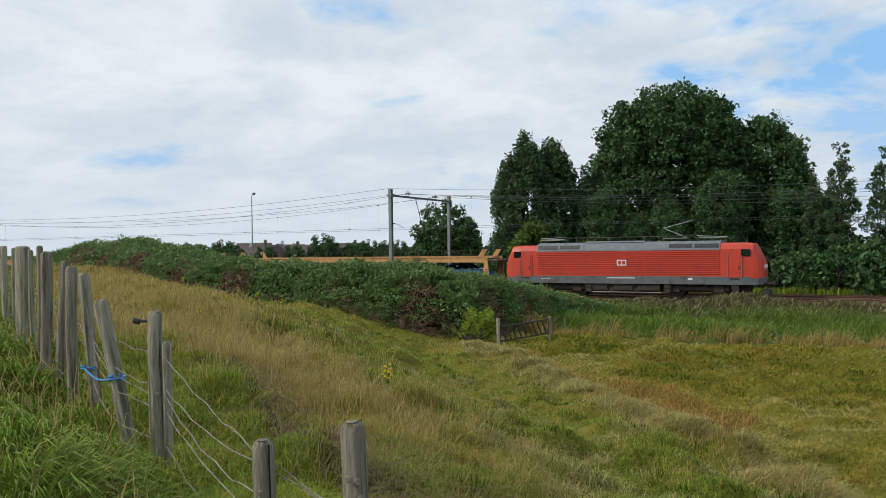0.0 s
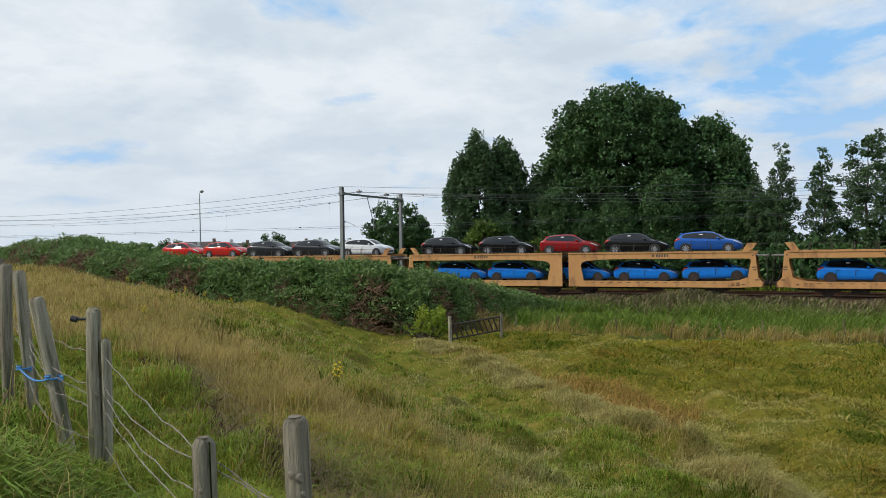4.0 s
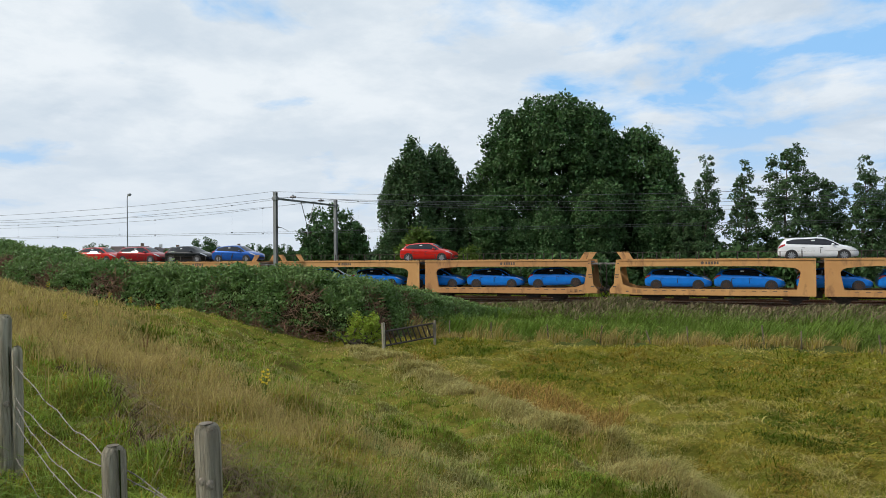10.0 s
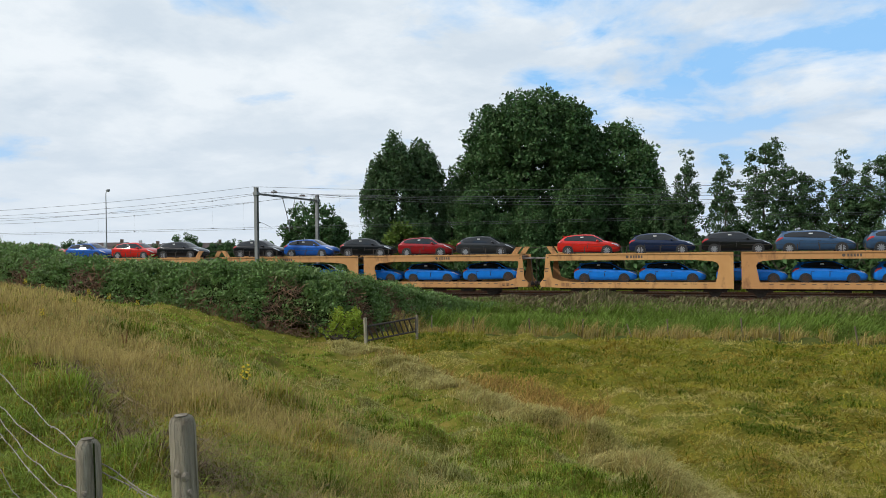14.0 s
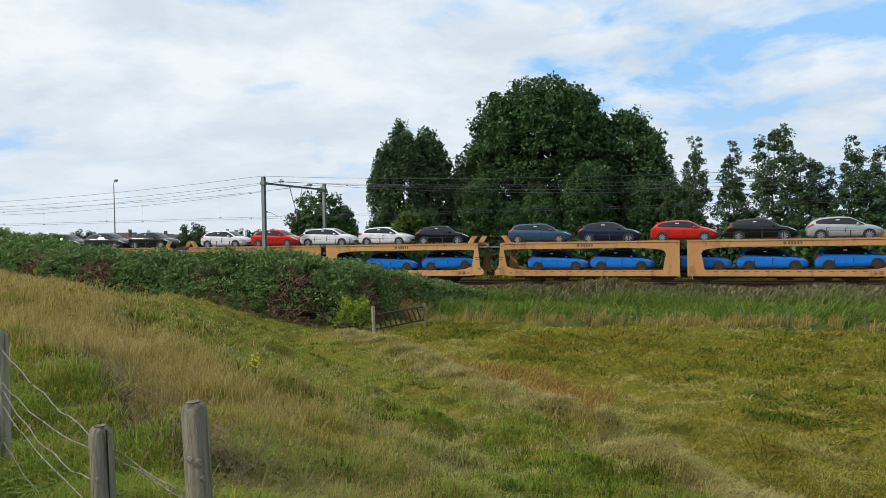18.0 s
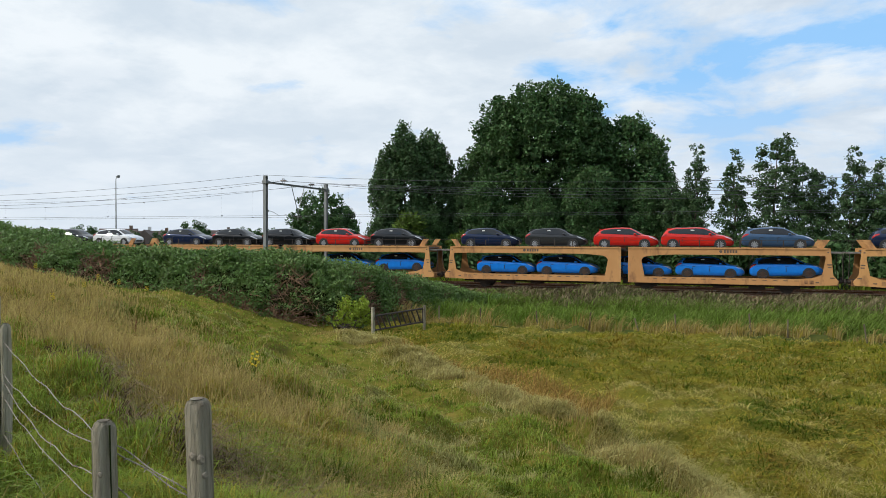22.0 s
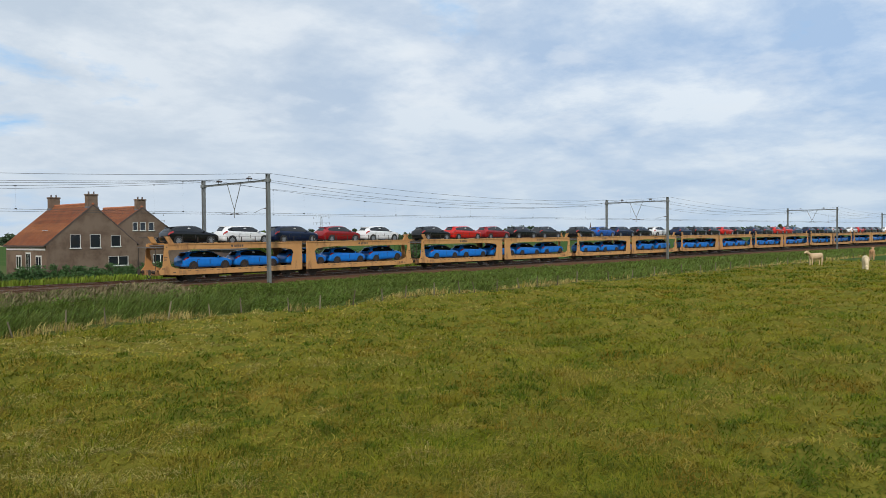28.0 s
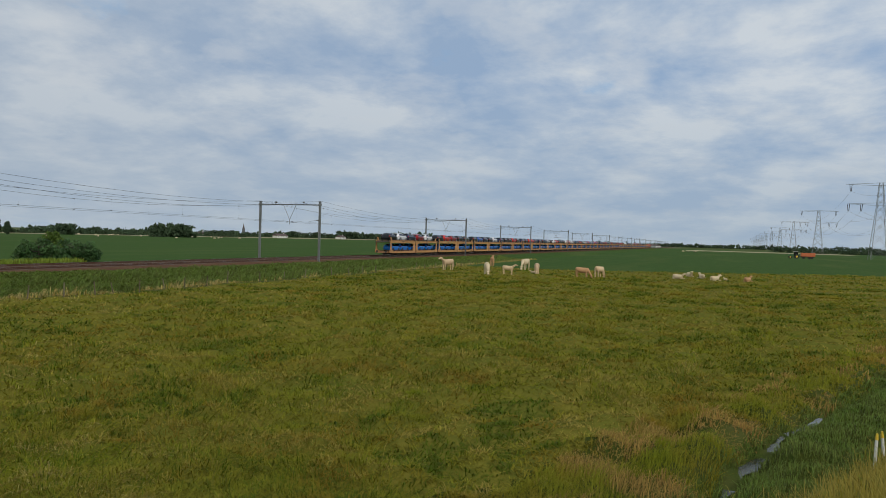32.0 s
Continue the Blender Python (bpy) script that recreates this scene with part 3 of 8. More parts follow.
slot[(fd <= -6) & (fx > 131 + 0.64 * np.clip(-40 - fy, 0, 90)) & (fd > -900)] = 4
slot[(np.hypot(fx, fy) > 900)] = 6
slot[(fd > 330) & (fd < 400) & (fx > 100) & (fx < 1500)] = 5
slot[(fx > 640) & (fx < 760) & (fy < -40) & (fy > -170)] = 5
slot[(fd > 30) & (fx <= 48)] = 6
on_dike = (fvv < np.where(fu < 27, np.maximum(ledge_v(np.clip(fu, -12, 38)), 6), toe(fu) * 0.92)) & (fvv > -0.7) & (fd < -15) & (fu > -8)
slot[on_dike] = 1
slot[(fvv <= -0.7) & (fd < -15) & (fvv > -60) & (fu > -60)] = 2
slot[(fvv < 8) & (fvv > -0.7) & (fu <= -8) & (fu > -60)] = 2
slot[(np.abs(fvv - furrow_v(fu)) < 0.9) & (fu < -9) & (fu > -60)] = 3
slot[(np.abs(fvv - scarp_v(fu) - 0.06) < 0.27 + 0.20 * value_noise(fx, fy, 0.8, 6)) & (fu > -2.0) & (fu < 11)] = 7
ground_me.polygons.foreach_set("material_index", slot)
ground = new("ground", ground_me)
tagged(ground, "grazed pasture, grass dike and flat farmland reaching the horizon", "ground", kind="structure")

# water standing in the furrow and in the trackside ditch
for name, pts, wide, z, lab in (
        ("water", [(-10 - 0.25 * k, float(furrow_v(-10.0 - 0.25 * k))) for k in range(58)], 0.20, -0.78, "dark shallow water in a narrow overgrown furrow"),):
    bm = bmesh.new()
    rows = []
    for u, v in pts:
        c = DIKE_O + DIKE_E * u + DIKE_N * v
        w = wide * max(0.18, 0.62 + 0.26 * math.sin(u * 1.3 + 1.0) + 0.22 * math.sin(u * 3.7) + 0.14 * math.sin(u * 8.3)) * (0.5 if u < -22.5 else 1.0)
        rows.append([bm.verts.new((*(c + DIKE_N * k * w), z)) for k in (-1, 1)])
    for a, b in zip(rows, rows[1:]):
        bm.faces.new((a[0], a[1], b[1], b[0]))
    tagged(part(name, bm, M["water"]), lab, "water", kind="structure")

# ---- tracks ----
railway = thing("railway", "double railway track with rusty rails on brown ballast", "railway", kind="structure")


def along(bm, s0, s1, step, section, closed=False):
    """Sweeps a section of (d, z) along the line."""
    rows, s = [], s0
    while s <= s1 + 1e-6:
        rows.append([bm.verts.new((*track(s, d)[:2], z)) for d, z in section])
        s += step
    n = len(section)
    for a, b in zip(rows, rows[1:]):
        for i in range(n if closed else n - 1):
            j = (i + 1) % n
            bm.faces.new((a[i], b[i], b[j], a[j]))
    return bm


part("ballast_bed", along(bmesh.new(), -160, 1700, 5.0, [(-3.3, -0.22), (-2.1, 0.02), (-1.3, 0.06), (1.3, 0.06), (2.3, 0.0), (3.4, 0.06), (6.0, 0.06), (6.8, 0.02), (8.2, -0.3)][::-1]), M["ballast"], railway)
for c in (0.0, FAR_TRACK):
    for side in (-0.7535, 0.7535):
        d = c + side
        web = [(d - 0.07, 0.05), (d - 0.07, 0.075), (d - 0.012, 0.09), (d - 0.012, 0.15), (d - 0.036, 0.165), (d - 0.036, 0.196), (d + 0.036, 0.196), (d + 0.036, 0.165), (d + 0.012, 0.15), (d + 0.012, 0.09), (d + 0.07, 0.075), (d + 0.07, 0.05)]
        r = part("rail", along(bmesh.new(), -160, 1700, 10.0, web[::-1], True), M["rail"], railway)
        part("rail_head", along(bmesh.new(), -160, 1700, 10.0, [(d + 0.03, 0.2), (d - 0.03, 0.2)]), M["railhead"], r, "polished running surface")
sl_v, sl_f = [], []
for c in (0.0, FAR_TRACK):
    for k in range(520):
        x, y, th = track(-100 + k * 0.6, c)
        cs, sn = math.cos(th), math.sin(th)
        b0 = len(sl_v)
        for dx, dy, z in ((-.13, -1.25, 0), (.13, -1.25, 0), (.13, 1.25, 0), (-.13, 1.25, 0), (-.11, -1.23, .085), (.11, -1.23, .085), (.11, 1.23, .085), (-.11, 1.23, .085)):
            sl_v.append((x + cs * dx - sn * dy, y + sn * dx + cs * dy, z))
        sl_f += [[b0 + i for i in f] for f in ((4, 5, 6, 7), (0, 1, 5, 4), (1, 2, 6, 5), (2, 3, 7, 6), (3, 0, 4, 7))]
sleepers = new("sleepers", tri_mesh("sleepers", sl_v, sl_f, M["sleeper"]))
sleepers.parent = railway
sleepers["kind"] = "stuff"

# ---- overhead line: portals and wires ----
LEG_N, LEG_F, TOP = -2.69, 7.40, 8.66
PORTALS = [-170.0, -97.0, -25.41, 46.03, 112.34, 184.57] + [184.57 + 70.5 * k for k in range(1, 15)]


def h_leg(bm, x, y, z0, z1, w=0.13):
    """A broad-flanged steel mast."""
    for a in (-1, 1):
        box(bm, x - w, x + w, y + a * w - 0.012, y + a * w + 0.012, z0, z1)
    box(bm, x - 0.012, x + 0.012, y - w + 0.012, y + w - 0.012, z0, z1)


def build_portal():
    p = thing("catenary_portal", "grey galvanised steel catenary portal spanning both tracks", "catenary mast", group="catenary portals along the line")
    for d, z1 in ((LEG_N, TOP), (LEG_F, TOP)):
        bm = bmesh.new()
        h_leg(bm, 0, d, -0.7, z1)
        leg = part("mast", bm, M["galv"], p)
        part("mast_cap", boxes((-0.15, 0.15, d - 0.15, d + 0.15, z1, z1 + 0.03)), M["galv"], leg)
        part("clamp", bevel(boxes((-0.19, 0.19, d - 0.21, d + 0.21, TOP - 0.62, TOP - 0.34)), 0.02, 1), M["galv"], leg)
        part("foundation", boxes((-0.3, 0.3, d - 0.3, d + 0.3, -0.9, -0.12)), M["sleeper"], leg, "concrete footing")
    bm = bmesh.new()
    zb = TOP - 0.48
    box(bm, -0.07, 0.07, LEG_N + 0.13, LEG_F - 0.13, zb + 0.06, zb + 0.075)
    box(bm, -0.07, 0.07, LEG_N + 0.13, LEG_F - 0.13, zb - 0.075, zb - 0.06)
    box(bm, -0.012, 0.012, LEG_N + 0.13, LEG_F - 0.13, zb - 0.06, zb + 0.06)
    part("beam", bm, M["galv"], p)
    mid = (LEG_N + LEG_F) / 2
    bm = bmesh.new()
    for a in (-1, 1):
        rod(bm, (0, mid + a * 1.05, zb - 0.07), (0, mid + a * 0.05, zb - 2.15), 0.035, n=6)
    rod(bm, (0, mid, zb - 2.1), (0, mid, zb - 2.95), 0.04, n=6)
    v = part("drop_bracket", bm, M["galv"], p, "V-shaped steel hanger")
    for c, sgn in ((0.0, -1), (FAR_TRACK, 1)):
        bm = bmesh.new()
        rod(bm, (0, mid, zb - 2.55), (0, mid + sgn * 0.75, zb - 2.62), 0.02, n=6)
        rod(bm, (0, mid + sgn * 0.75, zb - 2.62), (0, c - sgn * 0.2, 5.72), 0.016, n=6)
        part("registration_arm", bm, M["galv"], v)
        part("insulator", rod(bmesh.new(), (0, mid + sgn * 0.25, zb - 2.57), (0, mid + sgn * 0.6, zb - 2.6), 0.06, n=8), M["insul"], v)
        bm = bmesh.new()
        rod(bm, (0, c - 0.13, zb + 0.06), (0, c - 0.13, zb + 0.45), 0.022, n=6)
        rod(bm, (0, c + 0.13, zb + 0.06), (0, c + 0.13, zb + 0.45), 0.022, n=6)
        rod(bm, (0, c - 0.15, zb + 0.45), (0, c + 0.15, zb + 0.45), 0.035, n=6)
        s = part("wire_support", bm, M["galv"], p)
        part("insulator", rod(bmesh.new(), (-0.25, c, zb + 0.3), (0.25, c, zb + 0.3), 0.075, n=8), M["insul"], s)
    bm = bmesh.new()
    rod(bm, (0, LEG_N, 5.95), (0, LEG_N + 0.9, 5.9), 0.022, n=6)
    rod(bm, (0, LEG_N + 0.9, 5.9), (0, LEG_N + 2.0, 5.62), 0.018, n=6)
    a = part("registration_arm", bm, M["galv"], p)
    part("insulator", rod(bmesh.new(), (0, LEG_N + 0.2, 5.94), (0, LEG_N + 0.5, 5.92), 0.055, n=8), M["insul"], a)
    return p


portal = build_portal()
for k, s in enumerate(PORTALS):
    x, y, th = track(s)
    m = pose(x, y, 0, 0, 0, math.degrees(th))
    if k == 0:
        portal.matrix_basis = m
    else:
        copy_thing(portal, m)


def strand(name, pts, r, label, n=5):
    """A wire through points, as a thin tube."""
    vs, fs = [], []
    for i, p in enumerate(pts):
        a, b = Vector(pts[max(0, i - 1)]), Vector(pts[min(len(pts) - 1, i + 1)])
        q = (b - a).to_track_quat("Z", "Y")
        vs += [tuple(Vector(p) + q @ Vector((r * math.cos(k * math.tau / n), r * math.sin(k * math.tau / n), 0))) for k in range(n)]
    for i in range(len(pts) - 1):
        fs += [(i * n + k, i * n + (k + 1) % n, i * n + n + (k + 1) % n, i * n + n + k) for k in range(n)]
    return tri_mesh(name, vs, fs, M["wire"], True)


overhead = thing("overhead_wires", "thin dark catenary wires with droppers over the tracks", "overhead wire", kind="structure")
for c in (0.0, FAR_TRACK):
    for off, name in ((-0.06, "contact_wire"), (0.06, "contact_wire")):
        pts = [(*track(PORTALS[0] + k * 6.0, c + off)[:2], 5.62) for k in range(220)]
        share(name, strand(name, pts, 0.009, ""), overhead)
    pts, drop = [], []
    for a, b in zip(PORTALS, PORTALS[1:]):
        for k in range(12):
            f = k / 12
            pts.append((*track(a + (b - a) * f, c)[:2], 8.48 - 4 * 1.75 * f * (1 - f)))
            if k % 2 == 1 and a < 300:
                drop.append(pts[-1])
    share("messenger_wire", strand("messenger_wire", pts, 0.013, ""), overhead)
    bm = bmesh.new()
    for x, y, z in drop:
        rod(bm, (x, y, 5.62), (x, y, z), 0.002, n=3, cap=False)
        box(bm, x - 0.06, x + 0.06, y - 0.05, y + 0.05, 5.60, 5.68)
        box(bm, x - 0.06, x + 0.06, y - 0.04, y + 0.04, z - 0.05, z + 0.03)
    part("droppers", bm, M["wire"], overhead)
for d in (LEG_N - 0.3, LEG_F + 0.3, LEG_N + 1.1):
    pts = []
    for a, b in zip(PORTALS, PORTALS[1:]):
        for k in range(12):
            f = k / 12
            pts.append((*track(a + (b - a) * f, d)[:2], (8.72 if d != LEG_N + 1.1 else 8.35) - 4 * 1.25 * f * (1 - f)))
    share("feeder_wire", strand("feeder_wire", pts, 0.013, ""), overhead)


# ---- motor cars on the wagons ----
def loft(bm, sections):
    """Rings of equal length joined to a skin, closed at both ends."""
    rings = [[bm.verts.new(p) for p in s] for s in sections]
    n = len(rings[0])
    for a, b in zip(rings, rings[1:]):
        for i in range(n):
            bm.faces.new((a[i], a[(i + 1) % n], b[(i + 1) % n], b[i]))
    bm.faces.new(rings[0][::-1])
    bm.faces.new(rings[-1])
    return rings


def build_car(kind):
    """A five-door hatchback or estate, nose towards +x, standing on z = 0."""
    estate = kind == "estate"
    back = 0.29 if estate else 0.0
    x0, x1 = -2.19 - back, 2.19
    car = thing("car", "", "car", group="new cars on the train")
    # stations along x: half width, sill, shoulder, roof or bonnet, half width of the roof
    tail = [(-2.19, 0.60, 0.42, 0.62, 0.66, 0.42), (-2.15, 0.78, 0.33, 0.82, 0.86, 0.56), (-2.06, 0.86, 0.27, 0.95, 1.00, 0.60)]
    if estate:
        tail = [(x - back, *r) for x, *r in tail] + [(-2.22, 0.885, 0.24, 1.00, 1.20, 0.57), (-2.02, 0.895, 0.22, 1.02, 1.40, 0.55), (-1.55, 0.905, 0.20, 1.01, 1.455, 0.565)]
    else:
        tail += [(-1.96, 0.88, 0.24, 1.00, 1.12, 0.57), (-1.72, 0.90, 0.22, 1.02, 1.335, 0.54), (-1.45, 0.905, 0.20, 1.01, 1.395, 0.55)]
    st = tail + [(-0.9, 0.91, 0.19, 0.99, 1.455, 0.575), (-0.2, 0.912, 0.18, 0.965, 1.48, 0.585), (0.3, 0.912, 0.18, 0.945, 1.445, 0.575),
                 (0.65, 0.91, 0.18, 0.935, 1.30, 0.59), (1.0, 0.91, 0.19, 0.925, 1.10, 0.63), (1.22, 0.91, 0.19, 0.915, 0.985, 0.66), (1.5, 0.91, 0.20, 0.875, 0.945, 0.60),
                 (1.80, 0.88, 0.22, 0.80, 0.865, 0.57), (2.03, 0.80, 0.25, 0.70, 0.755, 0.50), (2.14, 0.68, 0.30, 0.60, 0.64, 0.42), (2.19, 0.52, 0.36, 0.50, 0.53, 0.30)]
    cols = list(zip(*st))

    def ring(x):
        """The half section at x, from the sill up over the side to the middle of the roof."""
        w, zl, zs, zr, yr = (float(np.interp(x, cols[0], c)) for c in cols[1:])
        ws = w * 0.95
        return [(w * 0.84, zl), (w * 0.965, zl + 0.10), (w, zl + (zs - zl) * 0.42), (w * 0.985, zl + (zs - zl) * 0.80), (w * 0.992, zs - 0.04), (ws, zs),
                (ws + (yr - ws) * 0.5 + 0.03 * min(1.0, (zr - zs) / 0.4), zs + (zr - 0.05 - zs) * 0.5), (yr, zr - 0.05 * min(1.0, (zr - zs) / 0.2)), (yr * 0.72, zr), (0.0, zr + 0.015)]

    def skin(x, f, lift=0.0):
        """A point on the side at x; f counts the corners of the section upwards."""
        r = ring(x)
        k = min(int(f), len(r) - 2)
        (ya, za), (yb, zb) = r[k], r[k + 1]
        return Vector((x, ya + (yb - ya) * (f - k) + lift, za + (zb - za) * (f - k) + lift * (0.4 if f > 5 else 0)))

    bm = bmesh.new()
    loft(bm, [[(x, -y, z) for y, z in ring(x)] + [(x, y, z) for y, z in ring(x)[-2::-1]] for x in cols[0]])
    # door mirrors and the lip over the rear window
    for a in (-1, 1):
        rod(bm, (0.76, a * 0.86, 0.99), (0.66, a * 1.02, 1.02), 0.055, 0.075, n=8)
    lip = -1.72 - (0.30 if estate else 0)
    box(bm, lip - 0.10, lip + 0.25, -0.50, 0.50, (1.40 if estate else 1.335), (1.43 if estate else 1.375))
    bmesh.ops.recalc_face_normals(bm, faces=bm.faces)
    part("body", bm, PAINT["blue"], car, smooth=True)

    def sheet(name, grid, material, label=""):
        b = bmesh.new()
        vs = [[b.verts.new(p) for p in row] for row in grid]
        for p, q in zip(vs, vs[1:]):
            for i in range(len(p) - 1):
                b.faces.new((p[i], p[i + 1], q[i + 1], q[i]))
        bmesh.ops.recalc_face_normals(b, faces=b.faces)
        return part(name, b, material, car, label, smooth=True)

    rear = -1.98 if estate else -1.66
    for a in (-1, 1):
        grid = []
        for x, lo, hi in ((rear, 5.30, 6.20), (-1.55 if estate else -1.45, 5.14, 6.72), (-0.9, 5.12, 6.82), (-0.2, 5.10, 6.86), (0.3, 5.10, 6.84), (0.65, 5.10, 6.80), (1.0, 5.12, 6.35), (1.07, 5.2, 6.05)):
            grid.append([skin(x, f, 0.012) * Vector((1, a, 1)) for f in (lo, 5.55, 6.0, hi)])
        sheet("side_window", grid, M["carglass"])
    grid = []
    for x in (1.16, 1.0, 0.82, 0.65, 0.46):
        r = ring(x)
        rim = r[8][0] + (r[7][0] - r[8][0]) * 0.6
        edge = r[8][1] + (r[7][1] - r[8][1]) * 0.6
        grid.append([(x + 0.004, -rim, edge + 0.010), (x + 0.004, -r[8][0], r[8][1] + 0.010), (x + 0.004, 0, r[9][1] + 0.010), (x + 0.004, r[8][0], r[8][1] + 0.010), (x + 0.004, rim, edge + 0.010)])
    sheet("windscreen", grid, M["carglass"])
    grid = []
    for x in ((-2.32, -2.22, -2.04) if estate else (-2.02, -1.96, -1.74)):
        r = ring(x)
        grid.append([(x - 0.012, s * r[8][0], (r[8][1] if s else r[9][1]) + 0.008) for s in (-1, 0, 1)])
    sheet("rear_window", grid, M["carglass"])
    wa, wb = x0 + 0.80, x1 - 0.86
    wheel_me = rim_me = None
    for wx in (wa, wb):
        for a in (-1, 1):
            if wheel_me is None:
                bm = bmesh.new()
                rod(bm, (0, -0.10, 0), (0, 0.10, 0), 0.325, n=18)
                bevel(bm, 0.03, 1)
                wh = part("wheel", bm, M["rubber"], car)
                wheel_me = wh.data
                bm = bmesh.new()
                for k in range(10):
                    m = Matrix.Rotation(k * math.tau / 10, 4, "Y")
                    box(bm, -0.030, 0.030, -0.106, 0.106, 0.03, 0.225, m)
                rod(bm, (0, -0.110, 0), (0, 0.110, 0), 0.06, n=10)
                rim = part("rim", bm, M["alloy"], wh)
                rim_me = rim.data
            else:
                wh = share("wheel", wheel_me, car)
                share("rim", rim_me, wh)
            wh.matrix_basis = pose(wx, a * 0.825, 0.325)
    # floor pan whose sides rise round the wheels, one moulding
    low = [(wa - 0.375, 0.19), (wb + 0.375, 0.19), (wb + 0.375, 0.33)] + [(wb + 0.375 * math.cos(k * math.pi / 9), 0.33 + 0.375 * math.sin(k * math.pi / 9)) for k in range(1, 9)] + [(wb - 0.375, 0.33), (wb - 0.40, 0.225), (wa + 0.40, 0.225), (wa + 0.375, 0.33)] + [(wa + 0.375 * math.cos(k * math.pi / 9), 0.33 + 0.375 * math.sin(k * math.pi / 9)) for k in range(1, 9)] + [(wa - 0.375, 0.33)]
    part("wheel_arch_liner", prism(bmesh.new(), low, -0.917, 0.917), M["black_plastic"], car)
    # lamps in the corners
    for a in (-1, 1):
        sheet("headlight", [[skin(x, f, 0.012) * Vector((1, a, 1)) for f in (lo, 4.9, 5.0, 5.7)] for x, lo in ((2.14, 4.2), (2.03, 3.9), (1.80, 4.0), (1.62, 4.7))], M["lampglass"])
        sheet("tail_light", [[skin(x - back, f, 0.013) * Vector((1, a, 1)) for f in (lo, 4.0, 5.0, 5.25)] for x, lo in ((-2.15, 3.2), (-2.06, 3.1), (-1.96 if not estate else -1.93, 3.3), (-1.76, 3.9))], M["redlens"])
    # grille, handles and the strips of foam that guard the door edges
    trim = boxes((x1 - 0.10, x1 + 0.012, -0.42, 0.42, 0.36, 0.50))
    for a in (-1, 1):
        for hx in (0.05, -0.98):
            box(trim, hx - 0.09, hx + 0.09, a * 0.905 - 0.014, a * 0.905 + 0.014, 0.80, 0.825)
        for hx in (0.0, -1.08):
            box(trim, hx - 0.018, hx + 0.018, a * 0.912 - 0.012, a * 0.912 + 0.012, 0.48, 0.74)
    part("black_trim", trim, M["black_plastic"], car)["kind"] = "stuff"
    n0 = skin(-0.42, 6.2, 0.012)
    part("note", boxes((-0.53, -0.31, -n0.y - 0.008, -n0.y + 0.004, n0.z - 0.06, n0.z + 0.06)), M["paper"], car, "white sheet of paper in the side window")
    return car


WORD = {"blue": "vivid blue", "royal": "royal blue", "red": "bright red", "darkred": "ruby red", "white": "white", "silver": "silver", "black": "black",
        "gray": "dark grey", "steel": "steel blue", "navy": "dark navy blue"}
MASTER = {}
RIDERS = []      # things that ride on the train: object, metres behind the coupling plane, offset pose


def master_car(kind, colour, lower):
    key = (kind, colour, lower)
    if key not in MASTER:
        car = build_car(kind)
        for o in car.children:
            if o.name.split(".")[0] == "body":
                o.data.materials[0] = PAINT[colour]
            if lower and o.name.split(".")[0] == "wheel":
                for r in o.children:
                    if r.name.split(".")[0] == "rim":
                        r.data.materials[0] = M["copper_rim"]
        lab = f"new {WORD[colour]} {'estate car' if kind == 'estate' else 'hatchback'} on the wagon's {'lower' if lower else 'open upper'} deck"
        tagged(car, lab, "car", "new cars on the train")
        MASTER[key] = [car, False]
    return MASTER[key]


def put_car(kind, colour, lower, back, m):
    rec = master_car(kind, colour, lower)
    if rec[1]:
        ob = copy_thing(rec[0], Matrix.Identity(4))
    else:
        ob, rec[1] = rec[0], True
    RIDERS.append((ob, back, m))


# ---- the car-carrying wagons ----
PITCH = 27.02
UNIT = 12.55      # length of one unit's side frame


def side_frame(y0, y1, flip):
    """The pressed side wall of one unit: x = 0 at the outer end, UNIT at the joint."""
    L = UNIT
    bm = bmesh.new()
    # the frame as separate flat plates that meet edge to edge
    plates = [
        [(-0.30, 0.92), (-0.22, 0.68), (1.35, 0.60), (2.0, 0.60), (2.0, 1.02), (1.15, 1.10), (0.62, 1.30), (0.0, 1.30)],       # lower end
        [(0.0, 1.30), (0.62, 1.30), (0.42, 2.32), (0.46, 2.50), (0.30, 2.98), (0.16, 2.98)],                                  # end post
        [(0.46, 2.50), (1.6, 2.52), (L - 3.2, 2.52), (L - 2.2, 2.49), (L - 1.25, 2.40), (L - 1.0, 2.30), (L, 2.30), (L, 2.98), (0.30, 2.98)],  # upper girder
        [(L - 1.0, 2.30), (L - 0.88, 2.1), (L - 1.17, 0.60), (L, 0.60), (L, 2.30)],                                           # joint post
        [(2.0, 0.60), (L - 1.17, 0.60), (L - 1.09, 1.02), (2.0, 1.02)],                                                       # sill
    ]
    for o in plates:
        o = [(L - x if flip else x, z) for x, z in o]
        if flip:
            o = o[::-1]
        prism(bm, o, y0, y1)
    return bm


